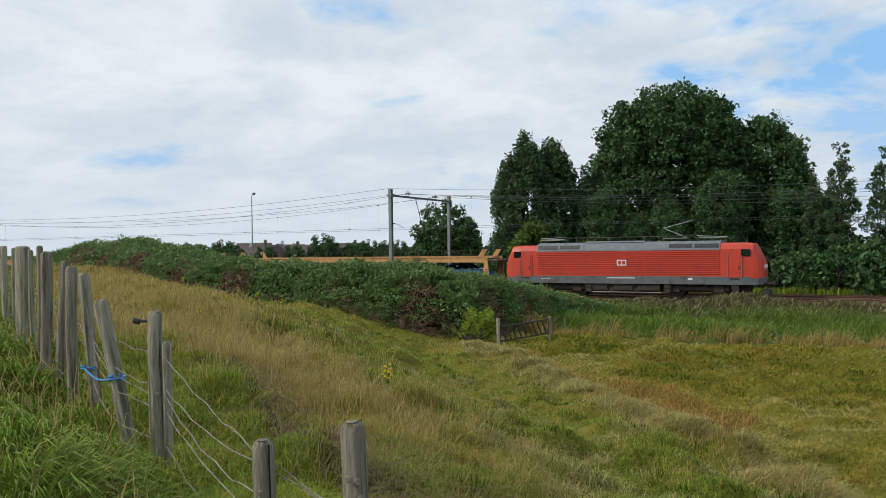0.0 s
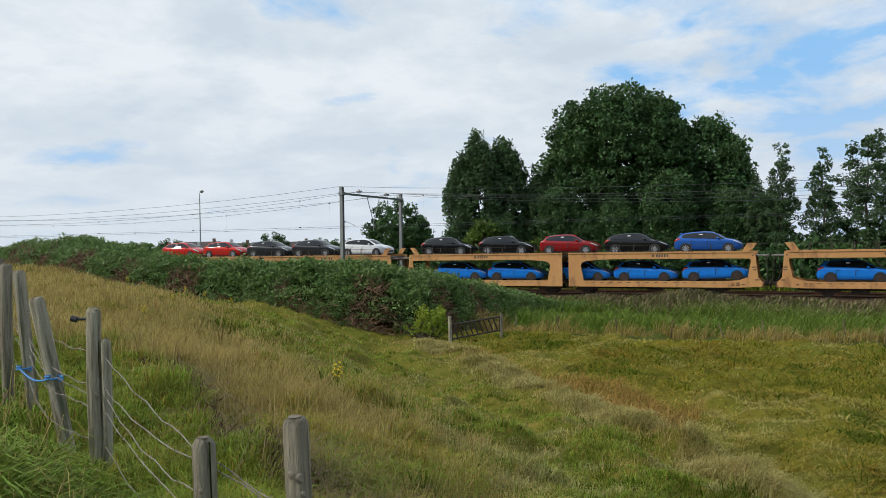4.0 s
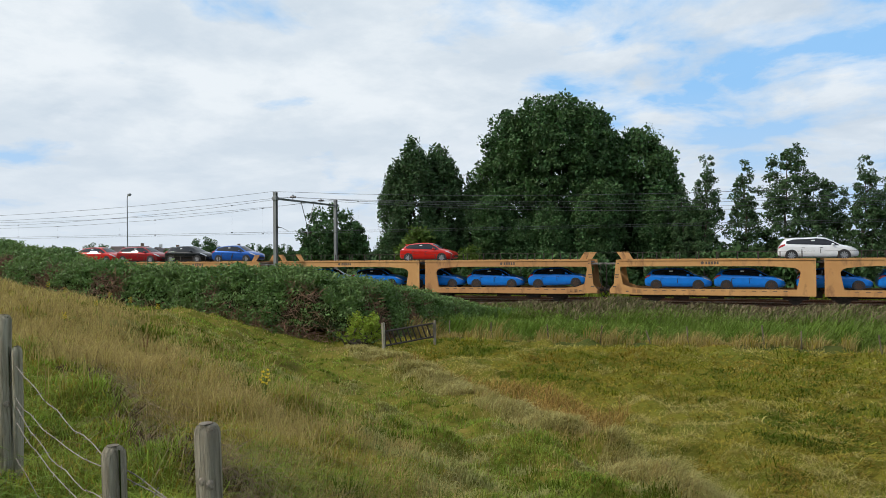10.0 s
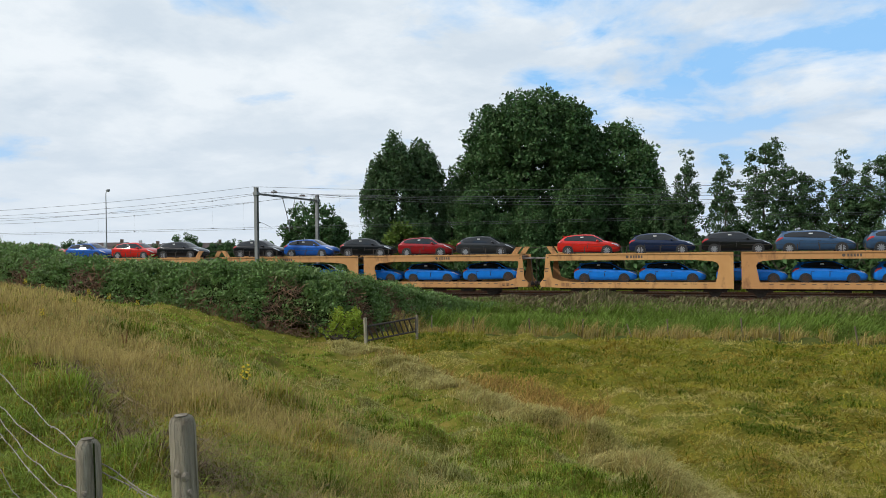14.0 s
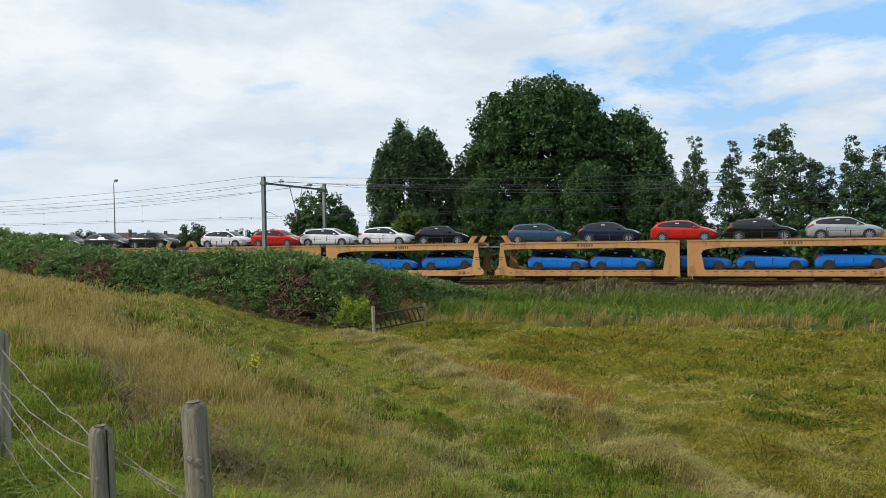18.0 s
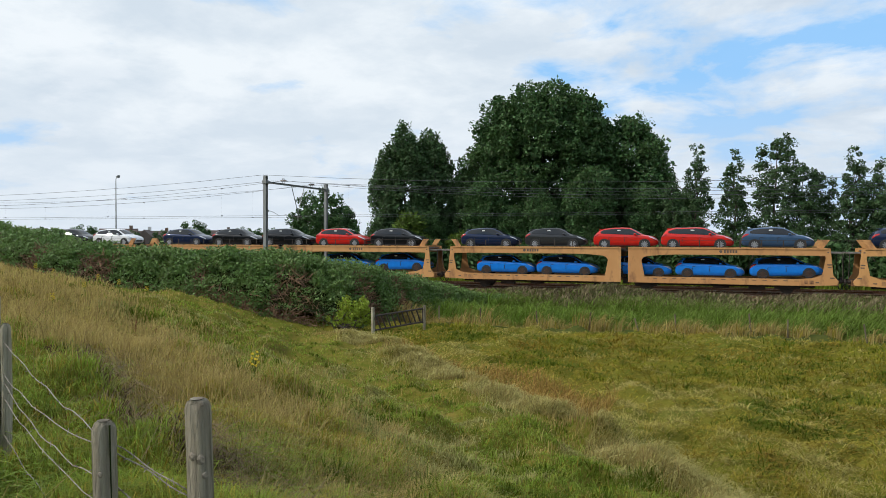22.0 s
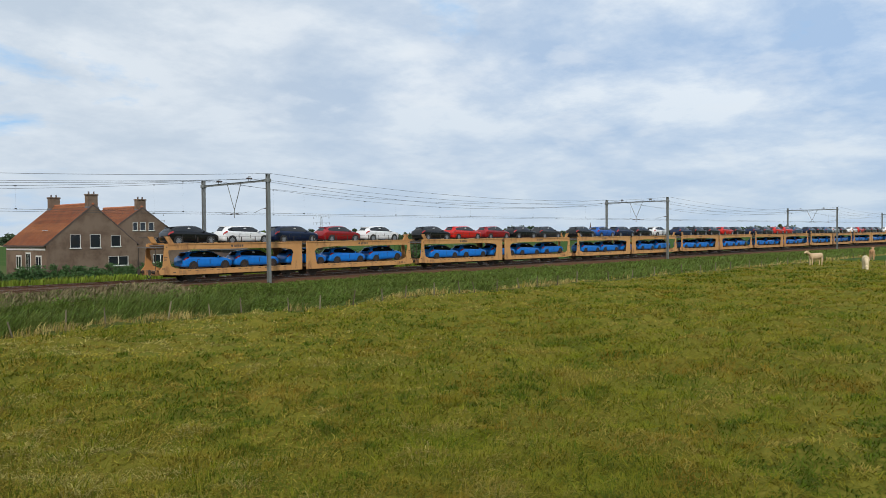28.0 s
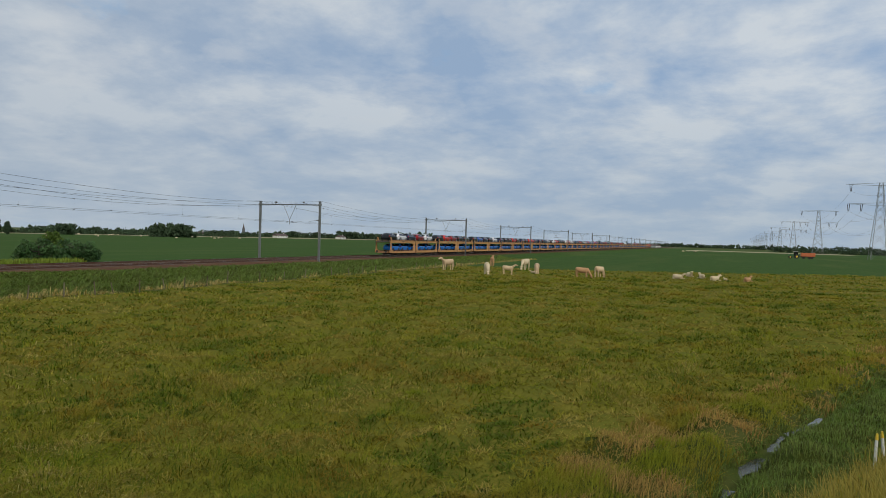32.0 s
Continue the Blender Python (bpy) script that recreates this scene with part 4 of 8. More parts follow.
def build_wagon():
    w = thing("car_transporter_wagon", "tan two-level car transporter wagon of two coupled units, soiled paint", "railway wagon", group="car transporter wagons of the train")
    hw = 1.50
    for unit in (0, 1):
        flip = unit == 1
        base = -PITCH / 2 + 0.72 if not flip else PITCH / 2 - 0.72 - UNIT
        def X(x):
            return base + (UNIT - x if flip else x)
        for y in (-hw, hw - 0.09):
            fr = part("side_frame", side_frame(y, y + 0.09, flip), M["tan"], w)
            fr.matrix_basis = pose(base, 0, 0)
            # upper lip and lower flange
            a, b = sorted((0.35, UNIT - 0.0))
            lip = boxes((min(UNIT - a, UNIT - b) if flip else a, max(UNIT - a, UNIT - b) if flip else b, y - 0.05 if y < 0 else y + 0.02, y + 0.07 if y < 0 else y + 0.14, 2.90, 3.0))
            part("deck_edge", lip, M["tan"], fr)
            bm = bmesh.new()
            k = 0
            xx = 2.1
            while xx < UNIT - 1.3:
                a = UNIT - xx if flip else xx
                box(bm, a - 0.13, a + 0.13, y - 0.008 if y < 0 else y + 0.09, y if y < 0 else y + 0.098, 0.885, 0.925)
                xx += 0.62
            part("lashing_slots", bm, M["dark_ink"], fr)["kind"] = "stuff"
            # stencilled lettering and plates
            if y < 0:
                lx = (UNIT - 6.0) if flip else 6.4
                part("lettering_bar", boxes(*[(lx - 0.42 + 0.175 * q, lx - 0.42 + 0.175 * q + 0.115, y - 0.006, y, 2.65, 2.83) for q in range(5)]), M["dark_ink"], fr)["kind"] = "stuff"
                part("emblem", rod(bmesh.new(), ((UNIT - 6.0 if flip else 6.4) - 0.62, y - 0.008, 2.74), ((UNIT - 6.0 if flip else 6.4) - 0.62, y, 2.74), 0.10, n=12), M["dark_ink"], fr)
                bm = bmesh.new()
                for kk, (px, pz, pw) in enumerate(((0.30, 2.72, 0.10), (0.22, 1.95, 0.26), (0.20, 1.78, 0.22), (0.05, 1.12, 0.25), (0.9, 0.82, 0.20))):
                    a = UNIT - px if flip else px
                    box(bm, a - pw / 2, a + pw / 2, y - 0.006, y, pz - 0.035, pz + 0.035)
                part("stencil_marking", bm, M["dark_ink"], fr)["kind"] = "stuff"
                a = UNIT - 1.45 if flip else 1.45
                part("plate", boxes((a - 0.20, a + 0.02, y - 0.02, y, 0.72, 0.95), (a + 0.10, a + 0.34, y - 0.02, y, 0.72, 0.95)), M["tan_dirty"], fr)
        # decks
        xa, xb = sorted((X(0.35), X(UNIT)))
        part("upper_deck", boxes((xa, xb, -hw + 0.095, hw - 0.095, 2.80, 2.86)), M["deck"], w)
        xa, xb = sorted((X(0.2), X(UNIT)))
        part("lower_deck", boxes((xa, xb, -hw + 0.095, hw - 0.095, 0.82, 0.90)), M["tan_dirty"], w)
        xa, xb = sorted((X(0.9), X(UNIT - 0.3)))
        part("centre_sill", boxes((xa, xb, -0.35, 0.35, 0.42, 0.815)), M["under"], w)
        # end ramps that lean up at the outer end, and their hinges
        for y in (-hw + 0.10, hw - 0.22):
            bm = bmesh.new()
            xs = (0.55, 0.95, 0.62, 0.18)
            zs = (2.99, 2.99, 3.52, 3.52)
            prism(bm, [(X(x), z) for x, z in (zip(xs, zs) if not flip else list(zip(xs, zs))[::-1])], y, y + 0.10)
            rp = part("ramp_arm", bm, M["tan"], w)
        xa, xb = sorted((X(-0.62), X(0.35)))
        gal = part("end_gallery", boxes((xa, xb, -hw + 0.10, hw - 0.10, 2.66, 2.74)), M["deck"], w)
        for y in (-hw + 0.12, hw - 0.16):
            part("grab_pole", rod(bmesh.new(), (X(-0.55), y, 1.0), (X(-0.50), y, 2.7), 0.025, n=6), M["under"], gal)
            part("handrail", rod(bmesh.new(), (X(-0.5), y, 3.45), (X(0.3), y, 3.45), 0.015, n=5), M["under"], gal)
        # posts and cable along the upper deck
        xa, xb = sorted((X(0.6), X(UNIT)))
        comb = [(xb, 3.455), (xb, 3.475), (xa, 3.475), (xa, 3.455)]
        for k in range(9):
            xx = min(X(1.6), X(1.6 + 8 * 1.27)) + k * 1.27
            comb += [(xx - 0.03, 3.455), (xx - 0.03, 2.98), (xx + 0.03, 2.98), (xx + 0.03, 3.455)]
        for y in (-hw + 0.06, hw - 0.06):
            part("guard_rail", prism(bmesh.new(), comb, y - 0.012, y + 0.012), M["under"], w)
        # brake gear
        part("brake_box", boxes((X(4.4) - 0.5, X(4.4) + 0.5, -1.0, -0.6, 0.28, 0.50)), M["under"], w)
        part("air_reservoir", rod(bmesh.new(), (X(6.6) - 0.5, -0.9, 0.42), (X(6.6) + 0.5, -0.9, 0.42), 0.10, n=8), M["under"], w)
        bm = bmesh.new()
        pts = [(X(9.0) + k * 0.2, 0.44 - 0.10 * math.sin(k * math.pi / 6)) for k in range(7)]
        for (a, za), (b, zb) in zip(pts, pts[1:]):
            rod(bm, (a, -1.15, za), (b, -1.15, zb), 0.025, n=5)
        part("brake_pipe", bm, M["under"], w)
        # buffers and coupler hoses
        e = X(-0.35)
        out = X(-0.72)
        for y in (-0.875, 0.875):
            bm = bmesh.new()
            rod(bm, (e, y, 0.86), ((e + out) / 2, y, 0.86), 0.11, n=10)
            rod(bm, ((e + out) / 2, y, 0.86), (out, y, 0.86), 0.07, n=8)
            rod(bm, (out, y, 0.86), (out + (0.04 if flip else -0.04), y, 0.86), 0.22, n=14)
            part("buffer", bm, M["under"], w)
        part("headstock", boxes((min(e, X(0.1)), max(e, X(0.1)), -1.2, 1.2, 0.62, 0.98)), M["tan_dirty"], w)
        bm = bmesh.new()
        for k in range(6):
            a0, a1 = k / 6, (k + 1) / 6
            rod(bm, (e + (out - e) * a0, -0.35, 0.66 - 0.3 * math.sin(a0 * 3.14)), (e + (out - e) * a1, -0.35, 0.66 - 0.3 * math.sin(a1 * 3.14)), 0.03, n=5)
        part("brake_hose", bm, M["rubber"], w)
        # axles: one near the outer end, one near the joint
        for ax in (2.6, UNIT - 1.15):
            bm = bmesh.new()
            for y in (-0.79, 0.72):
                rod(bm, (X(ax), y, 0.42), (X(ax), y + 0.07, 0.42), 0.42, n=20)
            rod(bm, (X(ax), -0.95, 0.42), (X(ax), 0.95, 0.42), 0.08, n=8)
            ws = part("wheelset", bm, M["wheelsteel"], w)
            for y in (-1.08, 0.90):
                shape = [(X(ax) - 0.75, 0.34), (X(ax) - 0.2, 0.34), (X(ax) - 0.2, 0.26), (X(ax) + 0.2, 0.26), (X(ax) + 0.2, 0.34), (X(ax) + 0.75, 0.34), (X(ax) + 0.75, 0.50), (X(ax) - 0.75, 0.50)]
                part("axle_guard", prism(bmesh.new(), shape, y, y + 0.18), M["under"], ws)
    part("joint_bellows", boxes((-0.2, 0.2, -0.6, 0.6, 0.45, 0.85), (-0.17, 0.17, -1.30, 1.30, 2.70, 2.80)), M["under"], w)
    return w


TOP_CARS = {
    3: "royal black darkred black black", 4: "white gray gray red red", 5: "black red royal black red", 6: "darkred steel white gray white",
    7: "black steel gray gray steel", 8: "- - white - -", 9: "- - red - -", 10: "royal black darkred red black", 11: "gray steel black black red",
    12: "steel steel black navy red", 13: "gray darkred black royal black", 14: "black red royal red royal", 15: "white royal red steel silver",
    16: "silver black red navy steel", 17: "black white white red white", 18: "black gray black red white", 19: "black silver steel black navy",
    20: "steel red red gray navy", 21: "black red black black navy", 22: "white black navy royal black", 23: "gray black darkred red black",
    24: "white darkred navy white black"}
ESTATES = {(5, 1), (6, 2), (8, 2), (7, 2), (16, 4), (14, 3), (17, 2), (19, 1), (15, 0), (20, 1), (22, 2), (23, 3), (24, 3), (24, 2), (12, 1), (10, 2)}
TOP_AT = [3.8, 8.62, 13.51, 18.42, 23.3]
LOW_AT = [3.35, 8.05, 12.65, 17.65, 22.15]

wagon = build_wagon()
for n in range(25):
    ob = wagon if n == 0 else copy_thing(wagon, Matrix.Identity(4))
    RIDERS.append((ob, PITCH * (n + 0.5), pose(0, 0, RAIL)))
    for k, back in enumerate(LOW_AT):
        tilt = -2.2 if k == 0 else 0
        put_car("hatch", "blue", True, PITCH * n + back, pose(0, 0, RAIL + 0.905 + (0.07 if k == 0 else 0), 0, tilt, 0))
    for k, colour in enumerate(TOP_CARS.get(n, "").split()):
        if colour != "-":
            put_car("estate" if (n, k) in ESTATES else "hatch", colour, False, PITCH * n + TOP_AT[k] + (random.random() - 0.5) * 0.2, pose(0, 0, RAIL + 2.865))


# ---- the electric locomotive ----
def build_loco():
    """Buffers at x = 0 (rear) and 19.58 (front); z = 0 at the rails."""
    g = thing("locomotive", "red four-axle electric locomotive with grey skirt and raised pantograph", "locomotive")
    L0, L1 = 0.62, 18.96
    # body: rounded noses in plan and side view
    st = [(L0, 1.06, 1.50, 2.34), (L0 + 0.09, 1.24, 1.44, 2.62), (L0 + 0.34, 1.36, 1.40, 3.16), (L0 + 0.62, 1.43, 1.40, 3.70), (L0 + 1.25, 1.48, 1.40, 3.76), (L0 + 2.3, 1.48, 1.40, 3.76)]
    st = st + [(19.58 - x, w, a, z) for x, w, a, z in st[::-1]]
    bm = bmesh.new()
    sec = []
    for x, w, a, z in st:
        sec.append([(x, -w, a), (x, w, a), (x, w, 2.2 if z > 2.4 else (a + z) / 2), (x, w * 0.985, z - 0.42 if z > 3 else z - 0.2), (x, w * 0.90, z - 0.12), (x, w * 0.72, z), (x, -w * 0.72, z), (x, -w * 0.90, z - 0.12), (x, -w * 0.985, z - 0.42 if z > 3 else z - 0.2), (x, -w, 2.2 if z > 2.4 else (a + z) / 2)])
    loft(bm, sec)
    bmesh.ops.recalc_face_normals(bm, faces=bm.faces)
    body = part("body", bm, M["loco_red"], g)
    md = body.modifiers.new("round", "BEVEL")
    md.width, md.segments, md.limit_method, md.angle_limit = 0.05, 2, "ANGLE", radians(25)
    # grey skirt
    bm = bmesh.new()
    st2 = [(L0 + 0.02, 1.08, 1.02), (L0 + 0.35, 1.355, 0.98), (L0 + 0.8, 1.44, 0.98), (L0 + 1.3, 1.49, 0.98)]
    st2 = st2 + [(19.58 - x, w, a) for x, w, a in st2[::-1]]
    loft(bm, [[(x, -w, a), (x, w, a), (x, w + 0.005, 1.52), (x, -w - 0.005, 1.52)] for x, w, a in st2])
    bmesh.ops.recalc_face_normals(bm, faces=bm.faces)
    part("skirt", bm, M["loco_grey"], g, "grey lower body band")
    # ribs of the side panels
    for a in (-1, 1):
        for k in range(12):
            z = 1.66 + k * 0.135
            part("panel_rib", bevel(boxes((3.32, 16.26, a * 1.482 - 0.034, a * 1.482 + 0.034, z, z + 0.072)), 0.012, 1), M["loco_red"], body)
        bm = bmesh.new()
        for x in (1.95, 2.82, 16.76, 17.63):
            rod(bm, (x, a * 1.535, 1.5), (x, a * 1.535, 2.95), 0.022, n=6)
        part("handrail", bm, M["galv"], g)
        for x in (2.0, 16.82):
            d = part("cab_door", boxes((x, x + 0.76, a * 1.488 - 0.012, a * 1.488 + 0.012, 1.46, 3.05)), M["loco_red"], g)
            part("door_handle", boxes((x + 0.62, x + 0.70, a * 1.508 - 0.012, a * 1.508 + 0.012, 2.0, 2.2)), M["black_plastic"], d)
            part("step_recess", boxes((x + 0.08, x + 0.68, a * 1.492 - 0.015, a * 1.492 + 0.015, 1.30, 1.43)), M["under"], d)
        for x in (1.42, 17.60):
            part("cab_side_window", bevel(boxes((x, x + 0.56, a * 1.474 - 0.02, a * 1.474 + 0.02, 2.86, 3.32)), 0.012, 1), M["carglass"], g)
        # plain bars for the lettering, and a plain emblem
        part("lettering", boxes((8.6, 10.6, a * 1.497 - 0.003, a * 1.497 + 0.003, 1.36, 1.42), (3.6, 4.3, a * 1.497 - 0.003, a * 1.497 + 0.003, 1.30, 1.33), (14.2, 14.5, a * 1.497 - 0.003, a * 1.497 + 0.003, 1.28, 1.40)), M["white_ink"], g)
        part("emblem", boxes((9.35, 10.02, a * 1.522 - 0.003, a * 1.522 + 0.003, 2.26, 2.66)), M["white_ink"], g, "white rectangular emblem")
        part("emblem_mark", boxes((9.43, 9.66, a * 1.527 - 0.003, a * 1.527 + 0.003, 2.33, 2.59), (9.72, 9.95, a * 1.527 - 0.003, a * 1.527 + 0.003, 2.33, 2.59)), M["loco_red"], g)
        # ventilation grilles in the roof slope
        bm = bmesh.new()
        for x in (3.35, 5.05, 12.95, 14.65):
            box(bm, x, x + 1.55, a * 1.45 - 0.03, a * 1.45 + 0.03, 3.46, 3.72)
        for v in bm.verts:
            if v.co.z > 3.6:
                v.co.y -= a * 0.12
        part("roof_grille", bm, M["black_plastic"], g)
    # roof
    bm = bmesh.new()
    sec = [[(x, -1.50, 3.30), (x, 1.50, 3.30), (x, 1.46, 3.44), (x, 1.32, 3.76), (x, 0.8, 3.92), (x, -0.8, 3.92), (x, -1.32, 3.76), (x, -1.46, 3.44)] for x in (3.25, 16.3)]
    loft(bm, sec)
    bmesh.ops.recalc_face_normals(bm, faces=bm.faces)
    part("roof", bm, M["loco_roof"], g, "light grey roof cover")
    bm = bmesh.new()
    loft(bm, [[(x, -1.0, 3.9), (x, 1.0, 3.9), (x, 0.9, 4.0), (x, -0.9, 4.0)] for x in (6.9, 11.2)])
    bmesh.ops.recalc_face_normals(bm, faces=bm.faces)
    part("roof_hood", bm, M["loco_roof"], g)
    # pantographs
    for x, up, sgn in ((4.0, False, 1), (15.6, False, -1), (13.2, True, 1)):
        bm = bmesh.new()
        for y in (-0.55, 0.55):
            rod(bm, (x - 0.8, y, 4.12), (x + 0.8, y, 4.12), 0.03, n=6)
        for a in (-0.75, 0.75):
            rod(bm, (x + a, -0.55, 4.12), (x + a, 0.55, 4.12), 0.03, n=6)
        base = part("pantograph", bm, M["galv"], g, "raised single-arm pantograph" if up else "folded single-arm pantograph")
        if up:
            low, knee, tip = (x + 0.7, 0, 4.14), (x - 0.9, 0, 4.85), (x + 1.1, 0, 5.36)
        else:
            low, knee, tip = (x + 1.0, -0.1, 4.16), (x - 0.9, -0.1, 4.26), (x + 1.1 * sgn, 0.1, 4.34)
        part("lower_arm", rod(bmesh.new(), low, knee, 0.045, n=6), M["galv"], base)
        part("upper_arm", rod(bmesh.new(), knee, tip, 0.035, n=6), M["galv"], base)
        bm = bmesh.new()
        for k in (-0.15, 0.15):
            rod(bm, (tip[0] + k, -0.75, tip[2] + 0.02), (tip[0] + k, 0.75, tip[2] + 0.02), 0.025, n=6)
        rod(bm, (tip[0] - 0.15, 0, tip[2] + 0.02), (tip[0] + 0.15, 0, tip[2] + 0.02), 0.02, n=6)
        part("collector_head", bm, M["under"], base)
    for x in (3.2, 5.0, 8.2, 12.2, 14.6, 16.4):
        part("roof_insulator", rod(bmesh.new(), (x, 0.45, 3.9), (x, 0.45, 4.2), 0.07, 0.05, n=8), M["insul"], g)
    bm = bmesh.new()
    rod(bm, (5.2, -0.3, 4.27), (14.4, -0.3, 4.27), 0.035, n=6)
    for x in (6.0, 8.5, 11.0, 13.5):
        rod(bm, (x, -0.3, 3.95), (x, -0.3, 4.27), 0.05, n=6)
    part("roof_busbar", bm, M["insul"], g, "brown high-voltage bus bar")
    bm = bmesh.new()
    rod(bm, (17.9, -0.6, 3.6), (17.9, -0.6, 4.0), 0.02, n=5)
    rod(bm, (2.5, 0.5, 3.6), (2.5, 0.5, 3.85), 0.02, n=5)
    part("aerial", bm, M["galv"], g)
    # cab fronts
    for flip in (False, True):
        def fx(x):
            return 19.58 - x if flip else x
        bm = bmesh.new()
        vs = [bm.verts.new(p) for p in ((fx(L0 + 0.10), -1.08, 2.62), (fx(L0 + 0.10), 1.08, 2.62), (fx(L0 + 0.56), 1.02, 3.42), (fx(L0 + 0.56), -1.02, 3.42))]
        bm.faces.new(vs if flip else vs[::-1])
        bmesh.ops.solidify(bm, geom=list(bm.faces), thickness=-0.08)
        part("windscreen", bm, M["carglass"], g)
        for y in (-0.82, 0.82):
            lamp = part("headlight", rod(bmesh.new(), (fx(L0 + 0.25), y, 1.95), (fx(L0 - 0.02), y, 1.95), 0.14, n=12), M["lampglass"], g)
            bm = bmesh.new()
            rod(bm, (fx(L0 + 0.05), y * 1.06, 1.05), (fx(0.25), y * 1.06, 1.05), 0.10, n=10)
            rod(bm, (fx(0.06), y * 1.06, 1.05), (fx(0.0), y * 1.06, 1.05), 0.23, n=14)
            rod(bm, (fx(0.25), y * 1.06, 1.05), (fx(0.06), y * 1.06, 1.05), 0.07, n=10)
            part("buffer", bm, M["under"], g)
        part("snow_plough", boxes((min(fx(0.35), fx(0.8)), max(fx(0.35), fx(0.8)), -1.15, 1.15, 0.16, 0.62)), M["under"], g)
        part("white_panel", boxes((min(fx(L0 - 0.015), fx(L0 + 0.3)), max(fx(L0 - 0.015), fx(L0 + 0.3)), -0.95, 0.95, 2.05, 2.30)), M["white_ink"], g)
    # bogies
    for cx in (4.85, 14.73):
        bm = bmesh.new()
        for y in (-1.18, 1.0):
            box(bm, cx - 2.1, cx + 2.1, y, y + 0.18, 0.55, 0.82)
            for k in (-1.45, 1.45):
                box(bm, cx + k - 0.32, cx + k + 0.32, y - 0.06, y + 0.24, 0.42, 0.88)
            for k in (-0.5, 0.5):
                rod(bm, (cx + k, y + 0.05, 0.8), (cx + k, y + 0.05, 1.2), 0.14, n=10)
        bg = part("bogie_frame", bevel(bm, 0.02, 1), M["under"], g)
        for k in (-1.45, 1.45):
            bm = bmesh.new()
            for y in (-0.82, 0.70):
                rod(bm, (cx + k, y, 0.625), (cx + k, y + 0.12, 0.625), 0.625, n=28)
                rod(bm, (cx + k, y - 0.03, 0.625), (cx + k, y + 0.15, 0.625), 0.30, n=14)
            rod(bm, (cx + k, -0.9, 0.625), (cx + k, 0.9, 0.625), 0.10, n=8)
            part("wheelset", bm, M["wheelsteel"], bg)
    # inner block added so that the gap below the body looks shaded
    part("underframe", boxes((1.6, 18.0, -0.66, 0.66, 0.42, 1.0)), M["under"], g, "dark filler block for the shade under the body")
    for x in (2.2, 7.0, 12.6, 17.0):
        part("step_ladder", boxes((x, x + 0.42, -1.42, -1.38, 0.45, 1.0), (x - 0.03, x + 0.45, -1.46, -1.30, 0.42, 0.47), (x - 0.03, x + 0.45, -1.46, -1.34, 0.70, 0.73)), M["under"], g)
    bm = boxes((7.4, 12.2, -1.25, 1.25, 0.40, 1.0), (7.2, 8.6, -1.36, -1.2, 0.5, 0.98), (9.0, 10.4, -1.36, -1.2, 0.5, 0.98), (10.8, 12.3, -1.36, -1.2, 0.5, 0.98))
    part("underfloor_equipment", bevel(bm, 0.03, 1), M["under"], g)
    bm = bmesh.new()
    rod(bm, (7.2, -1.40, 0.38), (12.4, -1.40, 0.38), 0.03, n=6)
    part("underfloor_pipe", bm, M["galv"], g)
    return g


loco = build_loco()
RIDERS.append((loco, -9.79, Matrix.Translation((-9.79, 0, RAIL))))


# ---- trees ----
def leaf_cloud(centres, radii, per, size, seed, squash=0.8, droop=0.0):
    """Small bent leaf clumps scattered round many centres."""
    rg = np.random.default_rng(seed)
    n = len(centres) * per
    c = np.repeat(np.asarray(centres, float), per, 0)
    r = np.repeat(np.asarray(radii, float), per)
    d = rg.normal(size=(n, 3))
    d /= np.linalg.norm(d, axis=1, keepdims=True)
    p = c + d * (r * rg.uniform(0.25, 1.0, n) ** 0.6)[:, None] * np.array((1, 1, squash))
    a = rg.normal(size=(n, 3)) + d * 0.5
    a[:, 2] -= droop
    a /= np.linalg.norm(a, axis=1, keepdims=True)
    b = np.cross(a, rg.normal(size=(n, 3)))
    b /= np.linalg.norm(b, axis=1, keepdims=True)
    nn = np.cross(a, b)
    s = (size * rg.uniform(0.55, 1.3, n))[:, None]
    v = np.stack((p - a * s, p + b * s * 0.55 + nn * s * 0.18, p + a * s, p - b * s * 0.55 + nn * s * 0.18), 1).reshape(-1, 3)
    i = np.arange(n) * 4
    t = np.concatenate((np.stack((i, i + 1, i + 2), 1), np.stack((i, i + 2, i + 3), 1)))
    return v, t


def crown_points(rg, lobes, n):
    """Clump centres near the surface of a crown made of several lobes (x, y, z, rx, ry, rz)."""
    out = []
    vol = np.array([l[3] * l[5] for l in lobes])
    vol = vol / vol.sum()
    while len(out) < n:
        l = lobes[rg.choice(len(lobes), p=vol)]
        d = rg.normal(size=3)
        d /= np.linalg.norm(d)
        k = rg.uniform(0.62, 1.05) ** 0.8
        out.append((l[0] + d[0] * l[3] * k, l[1] + d[1] * l[4] * k, l[2] + d[2] * l[5] * k))
    return out


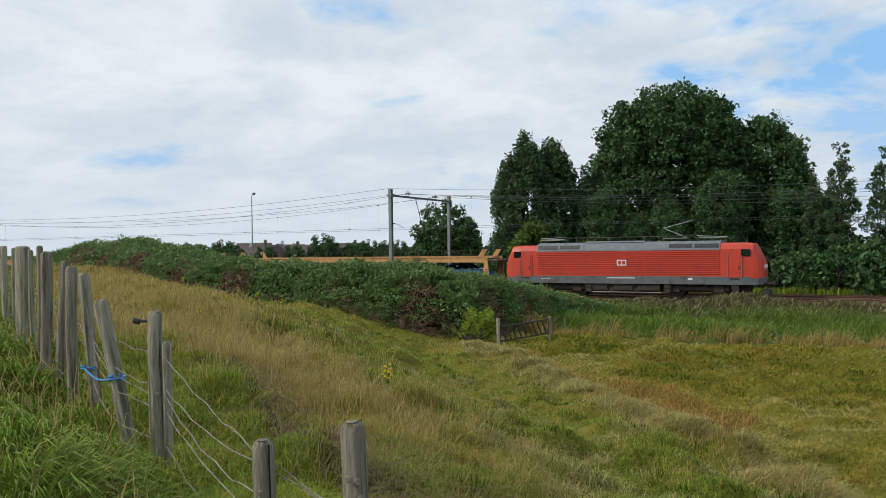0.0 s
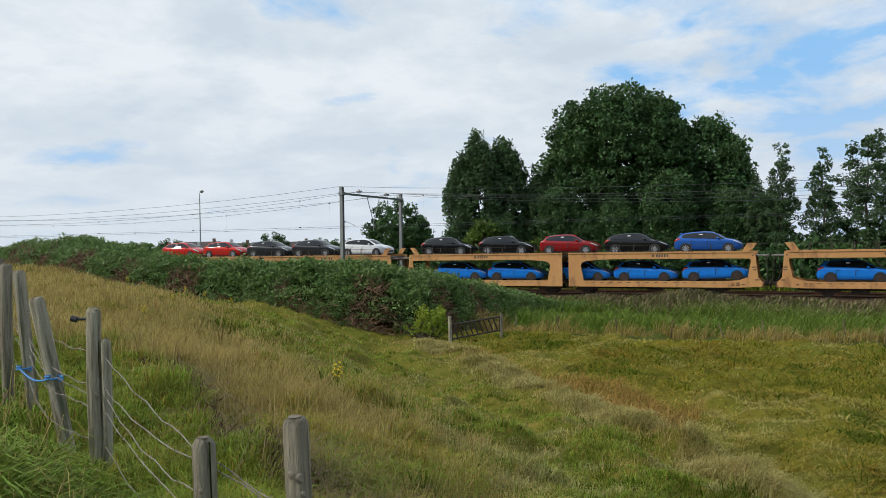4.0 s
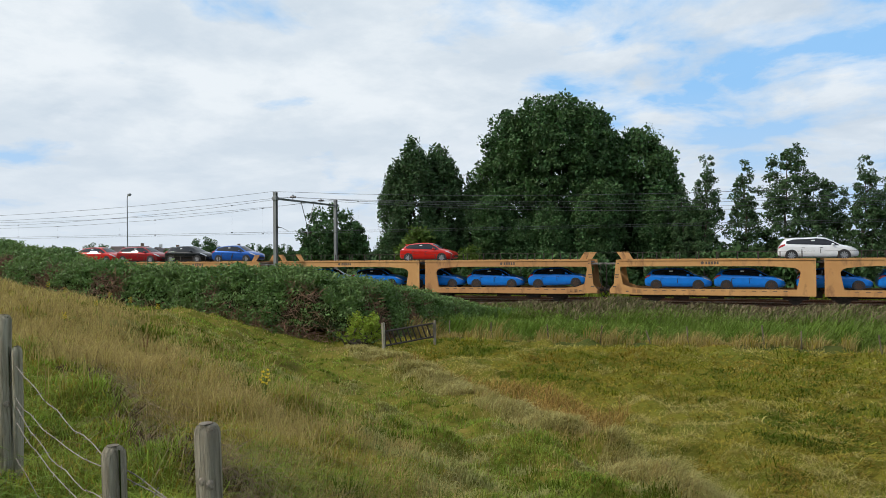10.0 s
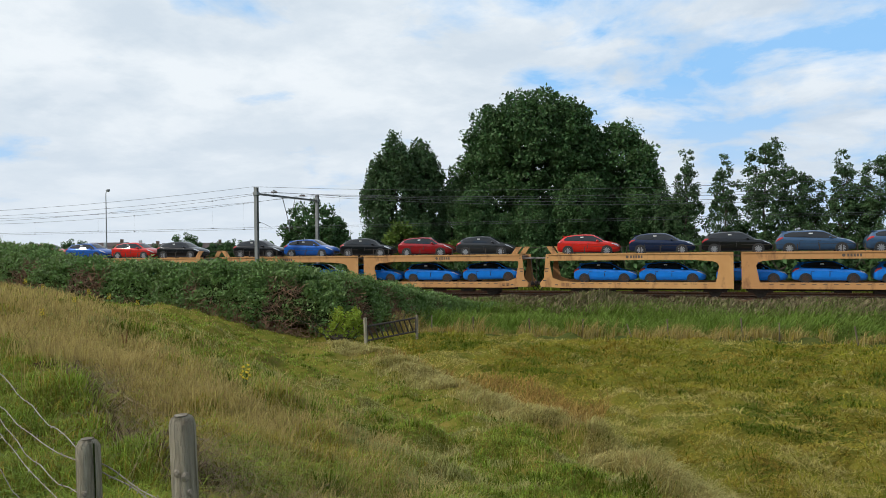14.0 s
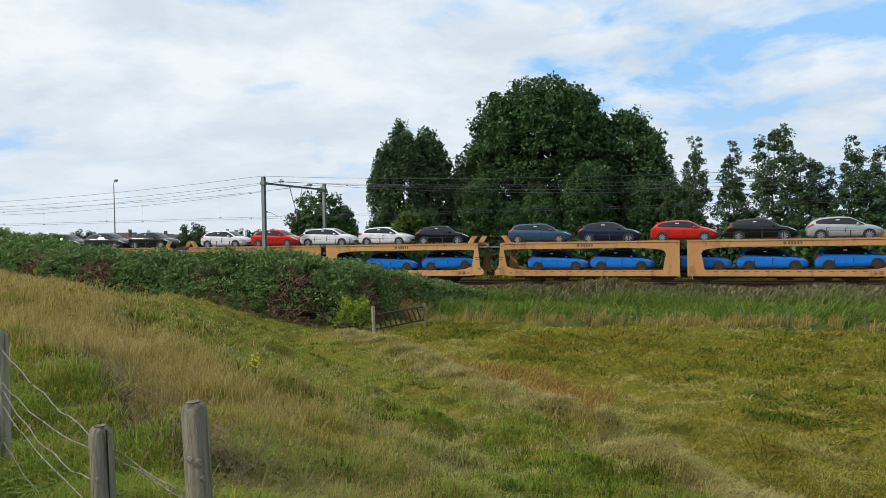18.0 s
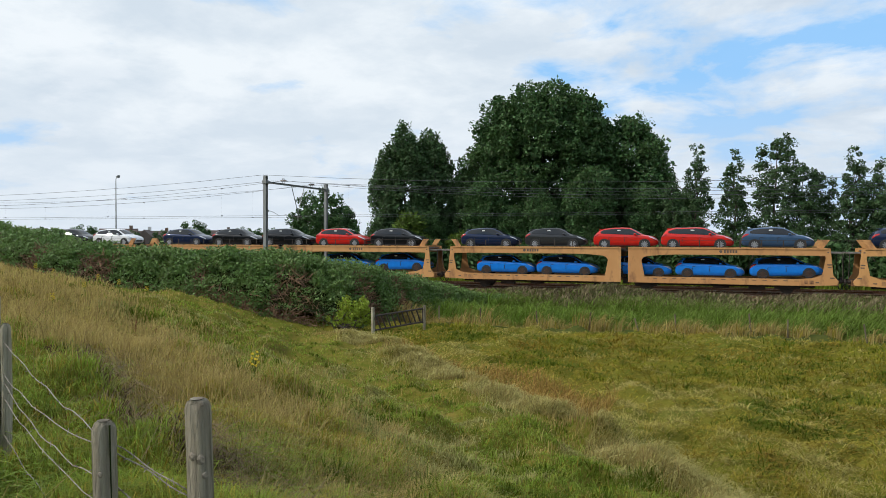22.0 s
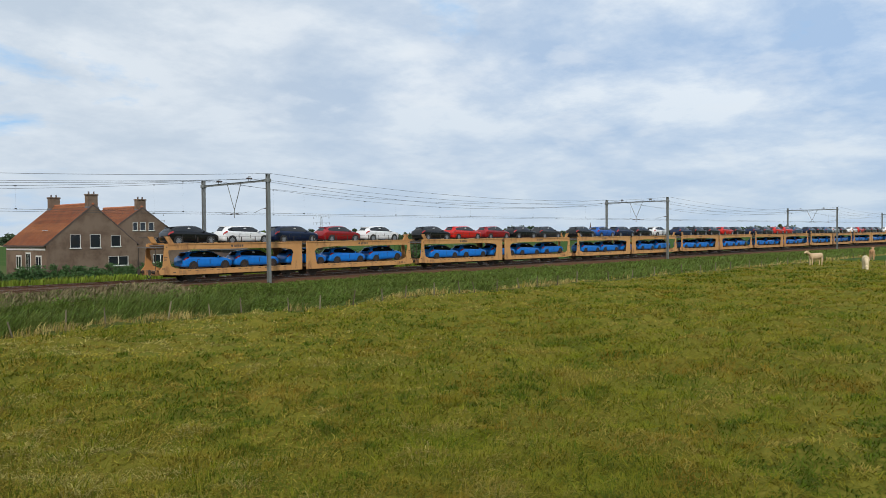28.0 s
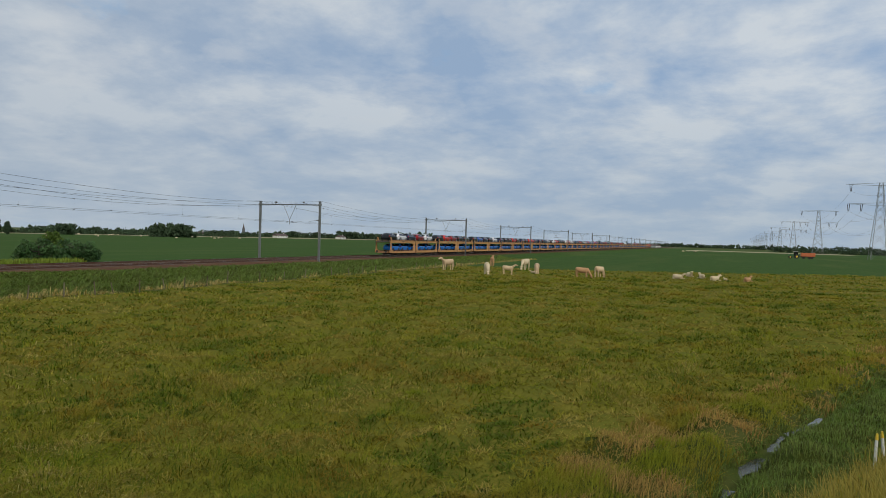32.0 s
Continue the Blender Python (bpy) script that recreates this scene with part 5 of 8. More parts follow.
def build_tree(height, lobes, clumps, per, size, leaf, seed, label, clump_r=0.9, trunk_r=0.28, group="", droop=0.0, stems=1, squash=0.8):
    rg = np.random.default_rng(seed)
    t = thing("tree", label, "tree", group=group)
    bm = bmesh.new()
    pts = crown_points(rg, lobes, clumps)
    for st in range(stems):
        bx, by = (rg.uniform(-0.8, 0.8), rg.uniform(-0.8, 0.8)) if stems > 1 else (0, 0)
        prev, pr = Vector((bx, by, -0.3)), trunk_r
        segs = 6
        spine = []
        for k in range(1, segs + 1):
            nxt = Vector((bx * (1 + 0.4 * k) + rg.normal() * 0.12, by * (1 + 0.4 * k) + rg.normal() * 0.12, height * 0.86 * k / segs))
            nr = trunk_r * (1 - 0.86 * k / segs)
            rod(bm, prev, nxt, pr, nr, n=8, cap=False)
            spine.append((nxt, nr))
            prev, pr = nxt, nr
        for k in range(0, len(pts), max(1, len(pts) * stems // 26)):
            tgt = Vector(pts[k])
            base, br = min(spine, key=lambda q: (q[0] - tgt).length + (3 if q[0].z > tgt.z else 0))
            mid = base.lerp(tgt, 0.5) + Vector((0, 0, -0.25))
            rod(bm, base, mid, min(br, 0.10) + 0.015, 0.04, n=5, cap=False)
            rod(bm, mid, tgt, 0.04, 0.012, n=4, cap=False)
    part("trunk", bm, M["bark"], t)
    v, f = leaf_cloud(pts, rg.uniform(0.6, 1.25, len(pts)) * clump_r, per, size, seed + 1, squash=squash, droop=droop)
    v = v[:]
    v[:, 2] = np.maximum(v[:, 2], 0.15)
    cr = new("crown", tri_mesh("crown", v, f, leaf))
    cr.parent = t
    return t


def stand(tree, x, y, rz=0.0, k=1.0):
    tree.matrix_basis = pose(x, y, float(ground_z(x, y)), 0, 0, rz) @ Matrix.Scale(k, 4)
    return tree


def again(tree, x, y, rz, k):
    return copy_thing(tree, pose(x, y, float(ground_z(x, y)), 0, 0, rz) @ Matrix.Scale(k / max(tree.scale.x, 1e-6), 4))


TREE_GROUP = "trees along the railway"
# the tall lime-like tree in the middle of the grove
big = build_tree(20.0, [(0.2, 0, 12.6, 6.6, 5.4, 6.4), (0.3, 0, 15.3, 5.9, 5.0, 4.6), (-4.2, 0, 10.0, 4.0, 4.2, 6.0), (3.8, 0, 10.0, 4.2, 4.2, 6.2), (0, 0, 4.5, 6.6, 4.2, 3.8), (-3.2, 0, 14.2, 3.6, 3.6, 4.4), (2.9, 0, 15.0, 3.4, 3.4, 3.8)], 1900, 52, 0.185, M["leaf"], 11,
                 "tall dense broad-crowned tree in full dark green leaf", clump_r=0.82, trunk_r=0.42, group=TREE_GROUP)
stand(big, -9.8, 17.6, 8)
# poplars on its western flank
pop = build_tree(15.0, [(0, 0, 8.6, 2.1, 2.0, 5.6), (0.4, 0, 4.0, 2.6, 2.4, 3.2), (-0.2, 0, 12.0, 1.25, 1.25, 2.8), (-1.0, 0, 10.4, 0.6, 0.7, 2.4), (0.9, 0.2, 10.8, 0.6, 0.6, 2.6)], 430, 46, 0.165, M["leaf_poplar"], 21,
                 "upright poplar with fluttering grey-green leaves", clump_r=0.46, squash=2.1, trunk_r=0.24, group=TREE_GROUP)
stand(pop, -22.0, 11.6, 0, 1.04)
for x, y, rz, k in ((-23.9, 11.4, 130, 0.90), (-19.6, 13.4, 40, 0.98), (-17.2, 14.2, 220, 0.74), (-15.8, 15.2, 300, 0.80), (-20.8, 14.6, 80, 1.0)):
    again(pop, x, y, rz, k)
# broad trees that fill the grove
mid_tree = build_tree(15.0, [(0, 0, 9.0, 3.5, 3.2, 5.4), (0.8, 0, 5.0, 3.8, 3.4, 4.2), (-0.6, 0.4, 11.6, 2.5, 2.4, 3.0)], 620, 48, 0.19, M["leaf"], 31,
                      "broad dark green tree in full leaf", clump_r=0.76, squash=1.1, trunk_r=0.30, group=TREE_GROUP)
stand(mid_tree, -1.4, 19.8, 0, 1.1)
for x, y, rz, k in ((-4.4, 14.6, 200, 0.74), (-14.0, 13.0, 90, 0.66), (-8.5, 13.0, 320, 0.58), (0.8, 16.4, 150, 0.62), (-19.0, 11.0, 60, 0.46), (3.4, 18.5, 20, 0.6), (-11.2, 12.6, 10, 0.5)):
    again(mid_tree, x, y, rz, k)
light = build_tree(6.5, [(0, 0, 3.6, 2.0, 2.0, 2.9), (0.6, 0, 2.0, 2.1, 2.0, 2.0)], 120, 50, 0.22, M["leaf_light"], 37,
                   "low fresh-green bushy tree at the edge of the grove", clump_r=0.7, trunk_r=0.13, group=TREE_GROUP)
stand(light, -20.4, 9.0)
again(light, -15.5, 10.0, 80, 0.72)
# open-grown alders, a loose row to the east
alder = build_tree(12.6, [(0, 0, 5.6, 1.5, 1.4, 3.4), (0, 0, 8.6, 1.05, 1.0, 2.6), (0.1, 0, 11.3, 0.5, 0.5, 1.5), (0, 0, 3.2, 2.0, 1.8, 2.4)], 260, 54, 0.112, M["leaf_poplar"], 41,
                   "slim open alder with see-through crown", clump_r=0.40, trunk_r=0.16, group=TREE_GROUP)
stand(alder, 5.2, 15.2, 0, 1.04)
alder_b = build_tree(12.2, [(0.2, 0, 6.0, 2.1, 1.9, 3.6), (-0.3, 0, 9.0, 1.5, 1.4, 2.6), (0.5, 0, 11.0, 0.8, 0.8, 1.3), (0, 0, 3.2, 2.3, 2.0, 2.4)], 300, 54, 0.115, M["leaf_poplar"], 42,
                     "open-crowned alder with uneven branches", clump_r=0.44, trunk_r=0.17, group=TREE_GROUP)
stand(alder_b, 11.8, 15.5, 0, 1.08)
for x, y, rz, k in ((8.4, 15.4, 70, 1.0), (17.7, 15.3, 300, 0.98), (22.6, 15.4, 100, 0.92), (3.2, 15.0, 110, 0.84), (19.2, 17.0, 30, 0.84)):
    again(alder, x, y, rz, k)
for x, y, rz, k in ((13.9, 15.8, 210, 0.90), (20.5, 15.2, 20, 0.94), (15.4, 17.4, 190, 0.84), (24.2, 16.2, 160, 0.88)):
    again(alder_b, x, y, rz, k)
under = build_tree(4.2, [(0, 0, 1.9, 2.3, 1.6, 1.8), (1.2, 0, 1.4, 1.8, 1.4, 1.3)], 95, 46, 0.26, M["leaf"], 43, "dark green undergrowth shrub below the trees", clump_r=0.7, trunk_r=0.08, group="shrubs below the trees", stems=3)
stand(under, -8.0, 10.6)
for k in range(17):
    x = -25 + 3.0 * k + RNG.uniform(-1, 1)
    again(under, x, 12.2 - float(off_track(x, 0.0)) * 0.9 + RNG.uniform(0, 1.6) - 0.9, RNG.uniform(0, 360), RNG.uniform(0.75, 1.15))
willow = build_tree(9.6, [(0, 0, 5.6, 2.6, 2.4, 3.6), (0.6, 0, 3.2, 3.0, 2.6, 2.8)], 170, 60, 0.26, M["leaf_willow"], 47, "pale drooping willow at the end of the tree row", clump_r=0.75, trunk_r=0.22, droop=1.6, group=TREE_GROUP)
stand(willow, 26.4, 15.0)
again(willow, 28.6, 14.8, 120, 0.82)
# the round tree beyond the western portal
rnd = build_tree(11.2, [(0, 0, 6.4, 4.6, 4.4, 4.6), (-2.0, 0, 4.4, 3.4, 3.2, 3.8), (2.2, 0, 4.4, 3.2, 3.2, 3.8)], 300, 80, 0.22, M["leaf"], 53, "round dark green tree behind the railway", clump_r=0.85, trunk_r=0.28, group=TREE_GROUP)
stand(rnd, -48.4, 37.6)
# trees round the village beyond the line
for x, y, rz, k in ((-98.0, 66.6, 44, 0.69), (-116.5, 54.9, 224, 0.60), (-113.5, 55.4, 4, 0.55), (-125.0, 52.6, 150, 0.56), (-93.8, 76.7, 244, 0.58), (-87.8, 75.0, 94, 0.55), (-97.6, 76.2, 62, 0.53), (-119.5, 51.4, 304, 0.51), (-113.9, 65.2, 50, 0.51), (-82.7, 72.5, 248, 0.55), (-109.5, 69.6, 40, 0.52), (-73.5, 66.8, 140, 0.54)):
    again(rnd, x, y, rz, k)
# bushes beside the far side of the line
bush = build_tree(3.2, [(0, 0, 1.4, 2.1, 1.5, 1.4), (1.5, 0, 1.1, 1.6, 1.4, 1.1), (-1.6, 0, 1.0, 1.5, 1.3, 1.0)], 90, 60, 0.14, M["leaf"], 61, "dense dark green bush beside the railway", clump_r=0.5, trunk_r=0.06, stems=3, group="bushes beside the railway")
stand(bush, 33.0, 12.4, 0, 0.62)
for x, y, rz, k in ((29.5, 12.6, 40, 0.6), (37.0, 12.4, 80, 0.62), (41.0, 12.2, 190, 0.55), (45.0, 12.0, 260, 0.6), (48.6, 11.6, 30, 0.72), (53.0, 11.4, 130, 0.62), (59.5, 11.2, 300, 0.62), (66.0, 11.6, 20, 0.95), (62.8, 11.6, 90, 1.05), (69.0, 12.4, 210, 0.9)):
    again(bush, x, y, rz, k)
for k in range(19):
    x = 19.0 + 1.75 * k + RNG.uniform(-0.4, 0.4)
    again(bush, x, 12.9 + RNG.uniform(-0.3, 0.5), RNG.uniform(0, 360), RNG.uniform(0.55, 0.78))
pole_bush = build_tree(4.6, [(0, 0, 2.6, 1.3, 1.2, 2.1)], 60, 44, 0.20, M["leaf_light"], 63, "narrow fresh-green bush beside the railway", clump_r=0.5, trunk_r=0.08, group="bushes beside the railway")
stand(pole_bush, 55.0, 12.0)
again(pole_bush, 64.6, 12.6, 50, 0.85)
for x, y, rz, k in ((81.5, 17.4, 90, 1.1), (84.0, 18.0, 200, 1.0), (87.5, 18.5, 310, 1.05), (90.0, 18.2, 40, 0.8)):
    again(bush, x, y, rz, k)
again(pole_bush, 84.6, 18.8, 10, 0.85)

# ---- bramble hedge at the foot of the dike ----
HEDGE = [(-3.2, -11.8, 0.6, -0.1), (-5.3, -13.9, 1.2, 0.5), (-6.8, -15.4, 1.8, 0.9), (-7.8, -18.2, 2.2, 1.5), (-8.4, -21.4, 2.6, 2.15), (-9.4, -24.0, 2.7, 2.6), (-12.7, -25.0, 2.7, 3.0), (-16.5, -26.0, 2.5, 2.92), (-20.9, -27.2, 2.4, 3.2), (-25.0, -27.0, 2.4, 3.82), (-32.2, -25.0, 2.5, 4.50), (-40.7, -23.7, 2.5, 4.28), (-47.0, -23.0, 2.3, 3.3)]


def hedge_at(f):
    k = min(int(f), len(HEDGE) - 2)
    a, b, w = HEDGE[k], HEDGE[k + 1], f - int(f) if f < len(HEDGE) - 1 else 1.0
    return [a[i] + (b[i] - a[i]) * w for i in range(4)]


def hedge_point(f, c, k):
    """f along the hedge, c across (-1 to 1, minus on the field side), k from its ground (0) to its skin (1)."""
    x, y, w, top = hedge_at(f)
    x2, y2, _, _ = hedge_at(min(f + 0.3, len(HEDGE) - 1))
    x1, y1, _, _ = hedge_at(max(f - 0.3, 0))
    t = Vector((x2 - x1, y2 - y1, 0)).normalized()
    nrm = Vector((t.y, -t.x, 0))
    w *= 1 + 0.16 * noise.noise((f * 3.1, 1.7, 2.2))
    px, py = x + nrm.x * c * w, y + nrm.y * c * w
    gz = float(ground_z(px, py))
    h = top - gz + 0.35 * noise.noise((f * 2.3, c, 3.1)) + 0.30 * noise.noise((f * 7.1, c * 3, 8.1)) + 0.24 * noise.noise((f * 13.0, c * 5, 2.7))
    prof = max(0.0, 1 - abs(c) ** 3.0)
    return px, py, gz + max(h, 0.2) * prof * k


hedge = thing("bramble_hedge", "sprawling dark green bramble thicket with dry brown canes", "hedge")
# sheet below the leaves, its dark colour painting the shade of the hollows
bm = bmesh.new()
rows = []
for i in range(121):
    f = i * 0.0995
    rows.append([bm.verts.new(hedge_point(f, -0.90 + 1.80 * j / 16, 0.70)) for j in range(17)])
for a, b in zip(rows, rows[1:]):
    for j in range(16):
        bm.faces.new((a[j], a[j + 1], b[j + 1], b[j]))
part("thicket", bm, M["bramble_core"], hedge, "inner sheet coloured dark for the shade between the leaves")
hp, hr = [], []
rg = np.random.default_rng(77)
for i in range(9600):
    f = rg.uniform(0.0, 11.95)
    c = rg.uniform(-1.0, 0.5) if rg.random() < 0.9 else rg.uniform(-1, 1)
    k = rg.uniform(0.72, 1.06) if c > -0.72 else rg.uniform(0.35, 1.08)
    if c < -0.5 and noise.noise((f * 2.4, 5.0, 2.0)) > 0.10 and rg.random() < 0.82:
        continue
    q = hedge_point(f, c, k)
    if noise.noise((q[0] * 0.95, q[1] * 0.95, q[2] * 1.3)) < -0.16 and rg.random() < 0.80:
        continue
    hp.append(q)
    hr.append(rg.uniform(0.22, 0.5))
v, f = leaf_cloud(hp, hr, 40, 0.072, 78, squash=0.6)
o = new("leaves", tri_mesh("leaves", v, f, M["bramble"]))
o.parent = hedge
# dry canes showing on the field side
cv, cf = [], []
for i in range(22000):
    f = rg.uniform(0.9, 11.8)
    c = rg.uniform(-1.06, -0.5)
    if noise.noise((f * 2.4, 5.0, 2.0)) < 0.06 and (c > -0.86 or rg.random() < 0.55):
        continue
    p = np.array(hedge_point(f, c, rg.uniform(0.3, 1.04)))
    d = rg.normal(size=3) * (1, 1, 0.9)
    d /= np.linalg.norm(d)
    s = rg.uniform(0.15, 0.45)
    q = np.cross(d, rg.normal(size=3))
    q = q / np.linalg.norm(q) * 0.02
    b0 = len(cv)
    cv += [p - d * s - q, p - d * s + q, p + d * s + q * 0.5, p + d * s - q * 0.5]
    cf += [(b0, b0 + 1, b0 + 2), (b0, b0 + 2, b0 + 3)]
o = new("cane_tangle", tri_mesh("cane_tangle", cv, cf, M["bramble_dry"]))
o.parent = hedge
o["label"] = "dry brown canes"
bushy = build_tree(1.5, [(0.1, 0, 0.62, 1.0, 0.9, 0.62), (-0.7, 0.3, 0.45, 0.7, 0.7, 0.5), (0.5, 0.2, 1.0, 0.45, 0.5, 0.55), (-0.2, 0, 1.1, 0.4, 0.4, 0.5)], 90, 30, 0.075, M["leaf_yellow"], 91, "yellow-green shrub growing beside the gate", clump_r=0.20, trunk_r=0.03, stems=4, squash=1.7)
stand(bushy, -6.27, -25.70, 0, 0.92)


# ---- grass ----
def blades(xy, height, width, lean, material, name, label, seed, out=None, wind=0.18, droop=0.15, segs=2):
    """Tapered blades of grass that bend over in an arc, as one mesh. droop: how far past upright the arc goes on."""
    rg = np.random.default_rng(seed)
    n = len(xy)
    height = np.broadcast_to(np.asarray(height, float), (n,))
    z = ground_z(xy[:, 0], xy[:, 1])
    a = rg.uniform(0, math.tau, n)
    ln = lean * rg.normal(size=n)
    lx, ly = np.cos(a) * ln + wind * height * rg.uniform(0.3, 1.6, n), np.sin(a) * ln - 0.25 * wind * height
    if out is not None:
        lx, ly = lx * 0.5 + out[:, 0] * height, ly * 0.5 + out[:, 1] * height
    a = np.arctan2(ly, lx)
    turn = a + rg.normal(size=n) * 0.6
    w = np.stack((-np.sin(turn) * width, np.cos(turn) * width, np.zeros(n)), 1)
    base = np.stack((xy[:, 0], xy[:, 1], z - 0.02), 1)
    arc = math.pi / 2 * (1 + droop * rg.uniform(0.2, 1.5, n))
    rows = []
    for k in range(segs + 1):
        s = k / segs
        c = base + np.stack((lx * (1 - np.cos(s * arc)), ly * (1 - np.cos(s * arc)), height * np.sin(s * arc)), 1)
        if k < segs:
            taper = 1 - 0.62 * s * s
            rows += [c - w * taper, c + w * taper]
        else:
            rows.append(c)
    m = 2 * segs + 1
    v = np.stack(rows, 1).reshape(-1, 3)
    i = np.arange(n) * m
    t = []
    for k in range(segs - 1):
        b = 2 * k
        t += [np.stack((i + b, i + b + 1, i + b + 3), 1), np.stack((i + b, i + b + 3, i + b + 2), 1)]
    t.append(np.stack((i + m - 3, i + m - 2, i + m - 1), 1))
    ob = new(name, tri_mesh(name, v, np.concatenate(t), material))
    tagged(ob, label, "grass", kind="stuff")
    return ob


def scatter(n, r0, r1, yaw0, yaw1, seed, power=0.0):
    """Points round the viewpoint, evenly over the picture rather than over the ground."""
    rg = np.random.default_rng(seed)
    r = r0 * (r1 / r0) ** (rg.random(n) ** (1.0 - power))
    w = np.radians(rg.uniform(yaw0, yaw1, n))
    return np.stack((12.0 - np.sin(w) * r, -56.5 + np.cos(w) * r), 1), r


def patch(xy, scale, seed):
    return np.array([noise.noise((x * scale, y * scale, seed)) for x, y in xy])


def tufted(xy, r, k, seed):
    """Gathers every k points into a tuft."""
    rg = np.random.default_rng(seed)
    n = len(xy) // k
    c = np.repeat(xy[:n], k, 0)
    rr = np.repeat(r[:n], k)
    o = rg.normal(size=c.shape)
    return c + o * (0.07 + 0.0075 * rr)[:, None], rr, o * 0.95


pts, r = scatter(620000, 1.5, 75, -4, 66, 101, -0.25)
u, v = uv_dike(pts[:, 0], pts[:, 1])
d = off_track(pts[:, 0], pts[:, 1])
ok = (d < -19.4) & ~((pts[:, 0] < -6) & (d > -23.0))
w = np.clip(r * 0.00042, 0.0016, 0.03)
rg = np.random.default_rng(5)
hh = rg.uniform(0.6, 1.3, len(pts))
pn = patch(pts, 0.28, 2.0) + 0.5 * patch(pts, 0.9, 6.0)
wob = v + 1.4 * patch(pts, 0.22, 12.0)
left = ok & (v < -0.30)
T = toe(u)
EDGE = np.where(u < 27, ledge_v(np.clip(u, -12, 38)), T * 1.06)
# a straw-coloured band along the upper slope, greener below, a pale line at the foot
straw_w = np.exp(-((wob / T - 0.26) / 0.21) ** 2) * 0.85
straw_w = straw_w * (0.28 + 0.64 * smooth01((u - 5.0) / 7.5)) + 0.06
straw_w = straw_w * (1 - 0.75 * smooth01((2.0 + 0.8 * pn - v + 0.06 * u) / 1.2) * smooth01((12.5 - u) / 3.0))
straw_w = np.maximum(straw_w, np.exp(-((v - EDGE + 0.25) / (0.40 + 0.05 * np.clip(u - 12, 0, 15))) ** 2) * 1.1 * (u < 28))
near_bank = np.exp(-((v - scarp_v(u) - 0.08) / 0.36) ** 2) * smooth01((u + 3.0) / 2.5) * smooth01((12.5 - u) / 4.0)
straw_w = np.where(v > EDGE - 1.2, np.maximum(straw_w, 0.0), straw_w * (0.30 + 0.70 * smooth01((v - 1.2) / 1.3) + 0.7 * smooth01((u - 8) / 7)).clip(0, 1))
slope = ok & (v >= -0.30) & (v < EDGE)
foot = ok & (v >= EDGE)
def clumped(m, k, spread, seed):
    """Draws chosen points together into clumps of k, and says which way each blade bends out of its clump."""
    rg_ = np.random.default_rng(seed)
    q, rr = pts[m], r[m]
    n_ = len(q) // k * k
    q = np.repeat(q[:n_:k], k, 0)
    rr = np.repeat(rr[:n_:k], k)
    o_ = rg_.normal(size=q.shape)
    return q + o_ * (spread + 0.003 * rr)[:, None], rr, o_, np.repeat(rg_.uniform(0.55, 1.3, n_ // k), k) * rg_.uniform(0.7, 1.15, n_)


left = left & (rg.random(len(pts)) < np.where(r < 4, 0.30, 0.5))
lp, lr, lo_, lh = clumped(left, 9, 0.045, 71)
lu, lv_ = uv_dike(lp[:, 0], lp[:, 1])
comb_w = value_noise(lp[:, 0], lp[:, 1], 1.3, 14)
lay = np.stack((0.45 * np.cos(2.6 * comb_w + 5.5), 0.45 * np.sin(2.6 * comb_w + 5.5)), 1)
blades(lp, lh * (0.40 - 0.15 * np.exp(-((lv_ + 0.4) / 0.45) ** 2)) * (0.85 + 0.4 * value_noise(lp[:, 0], lp[:, 1], 0.8, 15)), np.clip(lr * 0.00125, 0.0042, 0.03), 0.05, M["lush_blade"], "lush_grass", "lush green grass arching on top of the dike", 111, lo_ * 0.16 + lay, wind=0.25, droop=0.30, segs=4)
yel = (np.random.default_rng(72).random(len(lp)) < 0.07)
blades(lp[yel] + 0.02, lh[yel] * 0.44, np.clip(lr[yel] * 0.0005, 0.0016, 0.02), 0.16, M["straw"], "dry_stalks", "dry stalks among the lush grass", 119, lo_[yel] * 0.3, wind=0.3, droop=0.3, segs=3)
pick = rg.random(len(pts))
bare = slope & ((near_bank * (1 + 1.1 * pn) > 0.62) | ((np.abs(v - scarp_v(u) - 0.10) < 0.16 + 0.20 * pn) & (u > -2) & (u < 10.5))) & (pick > 0.04)
dead_in = bare & (pick < 0.5)
straw_in = slope & ~bare & (rg.random(len(pts)) < np.clip(straw_w + 0.30 * pn, 0.05, 0.93) * np.where((v < scarp_v(u)) & (u < 10), 0.12, 1.0))
blades(pts[dead_in], hh[dead_in] * 0.15, w[dead_in] * 1.1, 0.30, M["dead"], "dead_grass", "flattened dead brown grass on the broken bank", 110, wind=0.5, droop=0.8)
sp_, sr_, so_, sh_ = clumped(straw_in, 4, 0.05, 73)
su_, sv_ = uv_dike(sp_[:, 0], sp_[:, 1])
lip = np.exp(-((sv_ - ledge_v(su_) + 0.2) / 0.35) ** 2) * (su_ < 25)
blades(sp_, sh_ * (np.clip(0.46 - 0.028 * sv_, 0.12, 0.46) * (0.55 + 0.45 * smooth01((su_ - 3.5) / 5.0)) + 0.13 * lip), np.clip(sr_ * 0.00034, 0.0013, 0.03), 0.09, M["straw"], "dry_grass", "tall dry straw-coloured grass on the dike slope", 112, so_ * 0.34, wind=0.42, droop=0.18, segs=3)
gr_in = slope & ~bare & (~straw_in | (pick < 0.22))
gp_, gr_, go_, gh_ = clumped(gr_in, 6, 0.05, 74)
gu_, gv_ = uv_dike(gp_[:, 0], gp_[:, 1])
